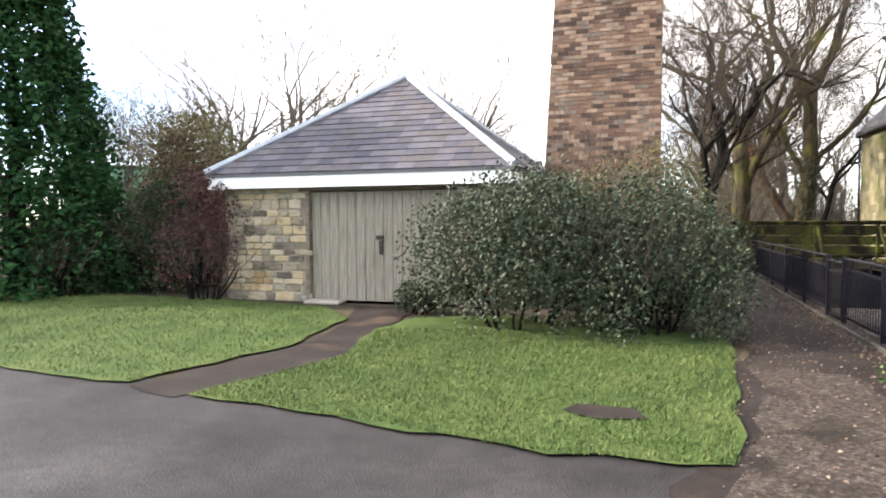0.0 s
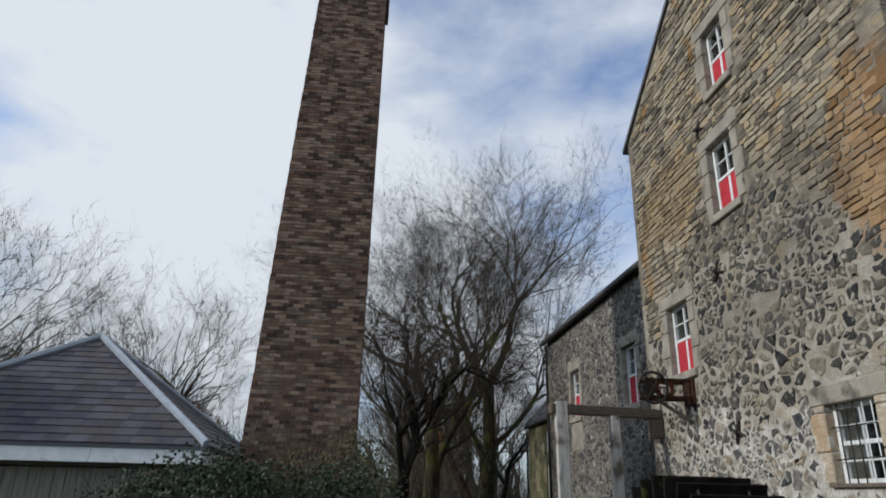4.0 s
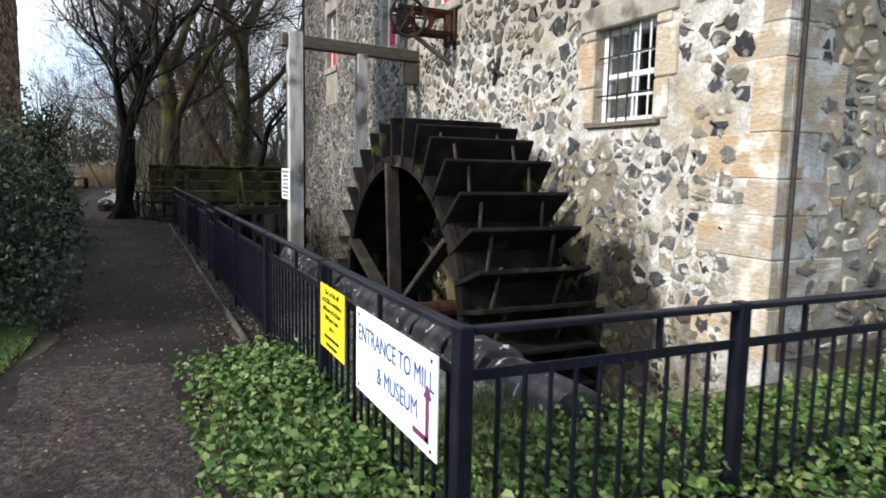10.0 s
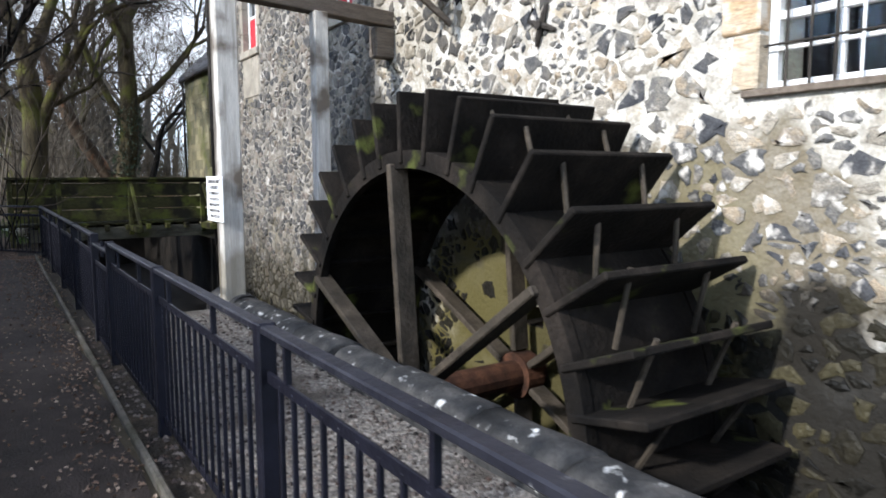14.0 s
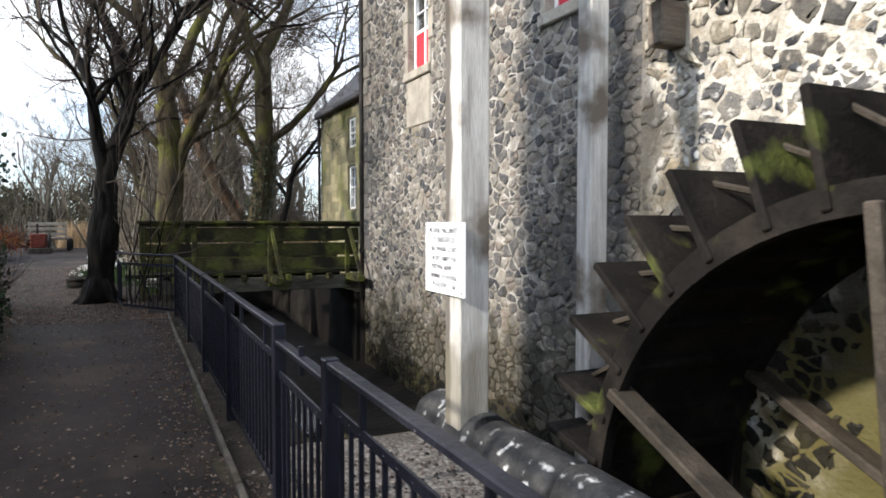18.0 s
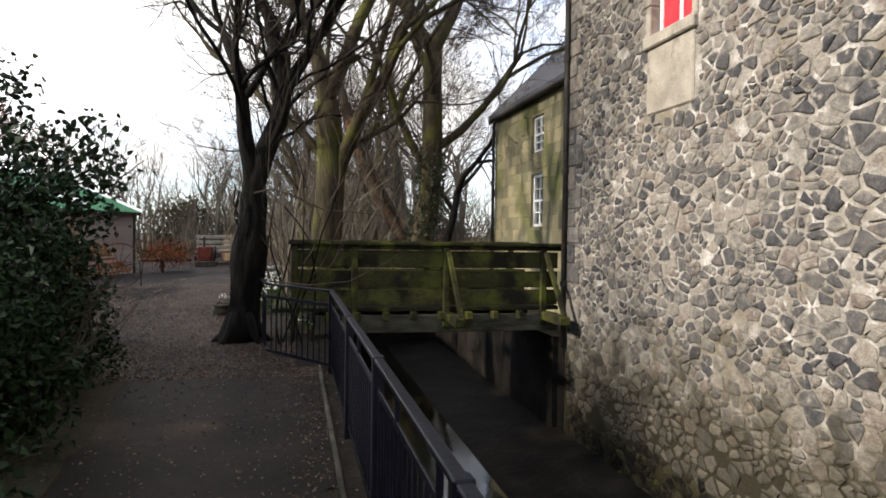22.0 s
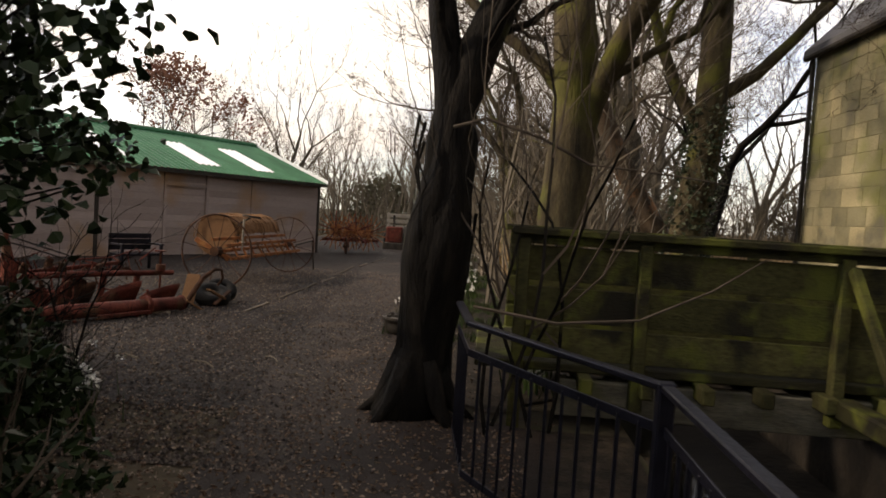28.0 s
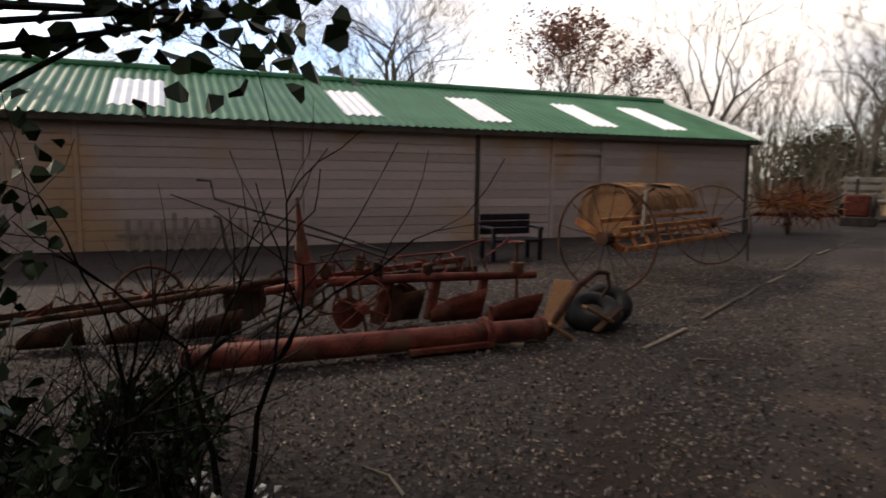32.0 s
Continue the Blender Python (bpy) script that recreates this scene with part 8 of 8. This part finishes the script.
part("bowl", q, m_iron, pot, smooth=True)
part("rim", Shape().ring((0, 27.9, 0.23), (0, 0, 1), 0.28, 0.014, 30, 6), m_iron, pot)
for k in range(5):
    a = 1.256 * k
    part("lug", Shape().box((-0.03, -0.02, 0.0), (0.03, 0.02, 0.05), 0.006, Matrix.Translation((0.22 * math.cos(a), 27.9 + 0.22 * math.sin(a), 0.22))), m_iron, pot)
# timbers and sticks on the ground beside the track
for k in range(9):
    y0 = 28.6 + 1.55 * k
    x0, L = -2.5 + 0.02 * k * math.sin(k), 1.0 + 0.5 * ((k * 5) % 3) / 2
    solo("track_timber", Shape().beam((x0, y0, 0.02), (x0 + 0.04 - 0.05 * (k % 3), y0 + L, 0.024), 0.05, 0.022, 0.008), m_twig if k % 3 else m_oldwood, "half-buried timber edging the track", "timber", "timbers along the track")
for k in range(8):
    x, y, a = R.uniform(-2.5, 0.4), R.uniform(24.5, 31), R.uniform(0, 3.14)
    L = R.uniform(0.2, 0.5)
    solo("stick", Shape().tube([(x, y, 0.025), (x + L * 0.5 * math.cos(a), y + L * 0.5 * math.sin(a), 0.035), (x + L * math.cos(a + 0.2), y + L * math.sin(a + 0.2), 0.022)], [0.009, 0.007, 0.004], 5),
         m_twig_far, "dry fallen stick on the track", "stick", "fallen sticks")

# ---- stones, bricks, slates: the pieces of walls and roofs ----
X, Y, Z = Vector((1, 0, 0)), Vector((0, 1, 0)), Vector((0, 0, 1))


def lay(owner, outlines, o, u, v, w, near, mats, joined, name="stone", depth=(0.02, 0.045), inset=0.02, limit=300, damp=None):
    """Lays pieces on a wall: those of the near stretch as parts, the rest as one mesh."""
    rest, wet, count = Shape(), Shape(), 0
    for poly in outlines:
        cu, cv = sum(p[0] for p in poly) / len(poly), sum(p[1] for p in poly) / len(poly)
        d = R.uniform(*depth)
        if damp and damp(cu, cv):
            wet.stone(poly, o, u, v, w, d, inset)
        elif near(cu, cv) and count < limit:
            c = o + u * cu + v * cv
            s = Shape().stone([(p[0] - cu, p[1] - cv) for p in poly], Vector((0, 0, 0)), u, v, w, d, inset)
            ob = part(name, s, mats, owner)
            ob.matrix_basis = Matrix.Translation(c)
            count += 1
        else:
            rest.stone(poly, o, u, v, w, d, inset)
    if rest.f:
        part(name + "work", rest, joined, owner, kind="stuff")
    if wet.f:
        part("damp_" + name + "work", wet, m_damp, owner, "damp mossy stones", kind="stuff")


def outside(rects):
    return lambda p: not any(a < p[0] < b and c < p[1] < d for a, b, c, d in rects)


def keep(outlines, test):
    return [q for q in outlines if test((sum(p[0] for p in q) / len(q), sum(p[1] for p in q) / len(q)))]


grow_by = lambda w, g: (w[0] - g, w[1] + g, w[2] - 0.16, w[3] + 0.3)
rects = [grow_by(w, 0.3) for w in WIN_W]
corner = [(SY - 1, SY + 0.42, -3, 20)]
# gable wall, lower part: whinstone in white mortar
q = rubble(SY + 0.3, NY - 0.02, -1.9, 4.0, 0.125, 0.085, 0.016, R, 0.10, 1.9, 0.49, 0.58, 1.2, (0.08, 0.32), 0.085, 0.1)
# the whinstone rises to a slanting line, tan sandstone above it
change = lambda y: max(4.6, 5.0 + (y - 7.0) * 0.95) if y < 10.1 else 7.8 - (y - 10.1) * 0.45 if y < 13.2 else 5.4
q = keep(q, lambda p: outside(rects + corner + [(11.0, 11.76, -0.08, 0.42)])(p) and p[1] < change(p[0]))
# slime covers most stones behind the wheel
q = [p for p in q if not (9.6 < p[0][0] < 12.8 and p[0][1] < 0.7) or R.random() < 0.3]
high = lambda p: p[1] > 3.2 + 1.3 * noise.noise(Vector((p[0] * 0.8, 0, 5)))
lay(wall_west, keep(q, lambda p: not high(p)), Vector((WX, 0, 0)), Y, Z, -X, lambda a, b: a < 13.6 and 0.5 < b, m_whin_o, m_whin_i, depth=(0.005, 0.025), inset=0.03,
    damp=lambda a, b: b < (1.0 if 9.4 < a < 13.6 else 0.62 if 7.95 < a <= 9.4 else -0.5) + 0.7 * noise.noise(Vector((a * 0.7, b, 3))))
q = rubble(SY + 0.3, NY - 0.02, 2.0, 8.2, 0.14, 0.095, 0.016, R, 0.14, 1.8, 0.49, 0.55, 1.2, (0.08, 0.3), 0.085, 0.06)
q = keep(q, lambda p: outside(rects + corner)(p) and high(p) and p[1] < change(p[0]))
lay(wall_west, q, Vector((WX, 0, 0)), Y, Z, -X, lambda a, b: False, m_high, m_high, "high_stone", depth=(0.008, 0.03), inset=0.03)
# upper part: tan coursed rubble
q = coursed(SY + 0.3, NY - 0.2, 4.6, APEX_Z, (0.07, 0.17), (0.14, 0.48), 0.022, R)
q = keep(q, lambda p: outside(rects + corner)(p) and p[1] > change(p[0]) and p[1] < min(EAVE + (p[0] - SY) * sl_s, EAVE + (NY - p[0]) * sl_n) - 0.16)
lay(wall_gable, q, Vector((WX, 0, 0)), Y, Z, -X, lambda a, b: b < 9.6, m_sand_o, m_sand_i, depth=(0.008, 0.04), inset=0.014)
# south wall
srect = [grow_by(WIN_S[0], 0.3), (5.0, WX + 0.42, -1, 20)]
q = keep(rubble(WX + 0.3, 12.5, 0.05, 4.9, 0.17, 0.105, 0.02, R, 0.12, 1.6, 0.48, 0.55, 1.3, (0.1, 0.28), 0.06, 0.08), outside(srect))
lay(wall_south, q, Vector((0, SY, 0)), X, Z, -Y, lambda a, b: a < 9.5 and b < 5.5, m_mix_o, m_mix_i, depth=(0.01, 0.035))
q = keep(coursed(WX + 0.3, 12.5, 4.9, EAVE - 0.1, (0.08, 0.18), (0.16, 0.55), 0.024, R), outside(srect))
lay(wall_south, q, Vector((0, SY, 0)), X, Z, -Y, lambda a, b: False, m_sand_o, m_sand_i, "block", depth=(0.01, 0.035))
# the wing
wr = [grow_by(w, 0.12) for w in WIN_L] + [(20.25, 21.4, 3.3, 4.4)]
q = keep(rubble(NY + 0.03, LY1 - 0.12, -2.0, LEAVE - 0.05, 0.13, 0.076, 0.011, R, 0.12, 1.6, 0.42, 0.76, 1.4, (0.1, 0.24), 0.06, 0.04), outside(wr))
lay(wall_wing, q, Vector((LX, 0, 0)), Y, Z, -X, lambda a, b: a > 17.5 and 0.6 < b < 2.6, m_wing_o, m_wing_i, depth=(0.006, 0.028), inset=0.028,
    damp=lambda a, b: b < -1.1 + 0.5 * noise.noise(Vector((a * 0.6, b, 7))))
# far pit side under the bridge and the pit wall north of the wheel
q = rubble(14.4, 24.2, -1.9, -0.05, 0.32, 0.22, 0.03, R)
lay(bpy.data.objects["wall_pit"], q, Vector((2.3, 0, 0)), Y, Z, X, lambda a, b: False, m_damp, m_damp, depth=(0.02, 0.06))
# shed front
q = keep(coursed(SX0 + 0.02, SX1 - 0.02, 0.0, SHZ - 0.05, (0.12, 0.22), (0.18, 0.5), 0.022, R), outside([(DOOR[0] - 0.12, DOOR[1] + 0.12, -1, 2.5)]))
lay(shed_wall, q, Vector((0, SHY, 0)), X, Z, -Y, lambda a, b: True, m_sand_o, m_sand_i, depth=(0.01, 0.035))

# chimney bricks
course, bl = 0.086, 0.235
near_bricks, rest = 0, Shape()
brick_me = {}
n_course = int(CHZ / course)
for j in range(n_course):
    z0 = j * course
    zc = z0 + course / 2
    x0, x1 = chx(zc)
    k = zc / CHZ
    yf, yb = CHY + tp * k, CHY + CHD - tp * k
    for face in range(4):
        L = (x1 - x0) if face in (0, 2) else (yb - yf)
        n = max(2, round(L / bl))
        off = 0.5 if j % 2 else 0.0
        for i in range(n + (1 if off else 0)):
            a, b = max(0.0, (i - off) * L / n), min(L, (i + 1 - off) * L / n)
            if b - a < 0.04:
                continue
            pr = R.uniform(0.006, 0.02)
            lo, hi = a + 0.007, b - 0.007
            if face == 0 and 2.2 < z0 < 5.4 and near_bricks < 300:
                key = (round(hi - lo, 2), int(pr * 300))
                if key not in brick_me:
                    brick_me[key] = mesh("brick", Shape().box((-key[0] / 2, -pr, -course / 2 + 0.006), (key[0] / 2, 0.03, course / 2 - 0.006)), m_brick_o)
                ob = part("brick", brick_me[key], None, core)
                ob.matrix_basis = Matrix.Translation((x0 + (lo + hi) / 2, yf, zc))
                near_bricks += 1
            elif face == 0:
                rest.box((x0 + lo, yf - pr, z0 + 0.006), (x0 + hi, yf + 0.03, z0 + course - 0.006))
            elif face == 1:
                rest.box((x1 - 0.03, yf + lo, z0 + 0.006), (x1 + pr, yf + hi, z0 + course - 0.006))
            elif face == 3:
                rest.box((x0 - pr, yf + lo, z0 + 0.006), (x0 + 0.03, yf + hi, z0 + course - 0.006))
part("brickwork", rest, m_brick_i, core, kind="stuff")

# corner blocks of the wing
z, k = 0.3, 0
while z < LEAVE - 0.3:
    hh = R.uniform(0.24, 0.4)
    part("corner_block", Shape().box((LX - 0.035, LY1 - (0.55, 0.34)[k % 2] * R.uniform(0.85, 1.15), z + 0.005), (LX + 0.1, LY1 + 0.012, min(z + hh - 0.005, LEAVE - 0.1)), 0.014), m_wing_o, wall_wing)
    z, k = z + hh, k + 1

# house blocks
z = 0.0
while z < HE - 0.1:
    h = R.uniform(0.24, 0.34)
    y = HY0
    while y < HY1 - 0.05:
        w = min(R.uniform(0.35, 0.8), HY1 - y)
        if not any(a - 0.05 < y + w and y < b + 0.05 and c - 0.05 < z + h and z < d + 0.05 for a, b, c, d in WIN_H):
            part("block", Shape().box((HX - R.uniform(0.006, 0.012), y + 0.003, z + 0.003), (HX + 0.03, y + w - 0.003, min(HE, z + h) - 0.003), 0.005), m_ash_o, house_wall)
        else:
            for a, b in ((y, WIN_H[0][0]), (WIN_H[0][1], y + w)):
                if b - a > 0.06:
                    part("block", Shape().box((HX - 0.012, a + 0.006, z + 0.006), (HX + 0.03, b - 0.006, min(HE, z + h) - 0.006), 0.008), m_ash_o, house_wall)
        y += w
    z += h

# slates on the shed roof: the front slope as parts, the side slope as one mesh
def slates(p0, p1, top, rows, width, each):
    u = (p1 - p0).normalized()
    L = (p1 - p0).length
    mid = (p0 + p1) / 2
    up = top - mid
    H = up.length
    v = up.normalized()
    w = u.cross(v).normalized()
    for j in range(rows):
        f0, f1 = j / rows, min(1.0, (j + 1.25) / rows)
        half = L / 2 * (1 - f0) - 0.03
        n = max(1, int(2 * half / width))
        for i in range(n + 1):
            a = -half + (i - (0.5 if j % 2 else 0)) * width
            b = min(half, a + width - 0.006)
            a = max(-half, a)
            if b - a > 0.05:
                t = R.uniform(0, 0.006)
                c0, c1 = mid + v * (H * f0), mid + v * (H * f1)
                tk = L / 2 * (1 - f1)
                a1, b1 = max(a, -tk), min(b, tk)
                if b1 - a1 < 0.02:
                    continue
                each([c0 + u * a + w * (0.03 + t), c0 + u * b + w * (0.03 + t), c1 + u * b1 + w * 0.012, c1 + u * a1 + w * 0.012,
                      c0 + u * a + w * (0.012 + t), c0 + u * b + w * (0.012 + t)])


SF = [(0, 1, 2, 3), (4, 5, 1, 0)]
slates(cor[0], cor[1], apex, 17, 0.36, lambda p: part("slate", Shape().add(p, SF), m_slate_o, shed_roof))
s = Shape()
slates(cor[1], cor[2], apex, 17, 0.36, lambda p: s.add(p, SF))
part("slating", s, m_slate, shed_roof, kind="stuff")
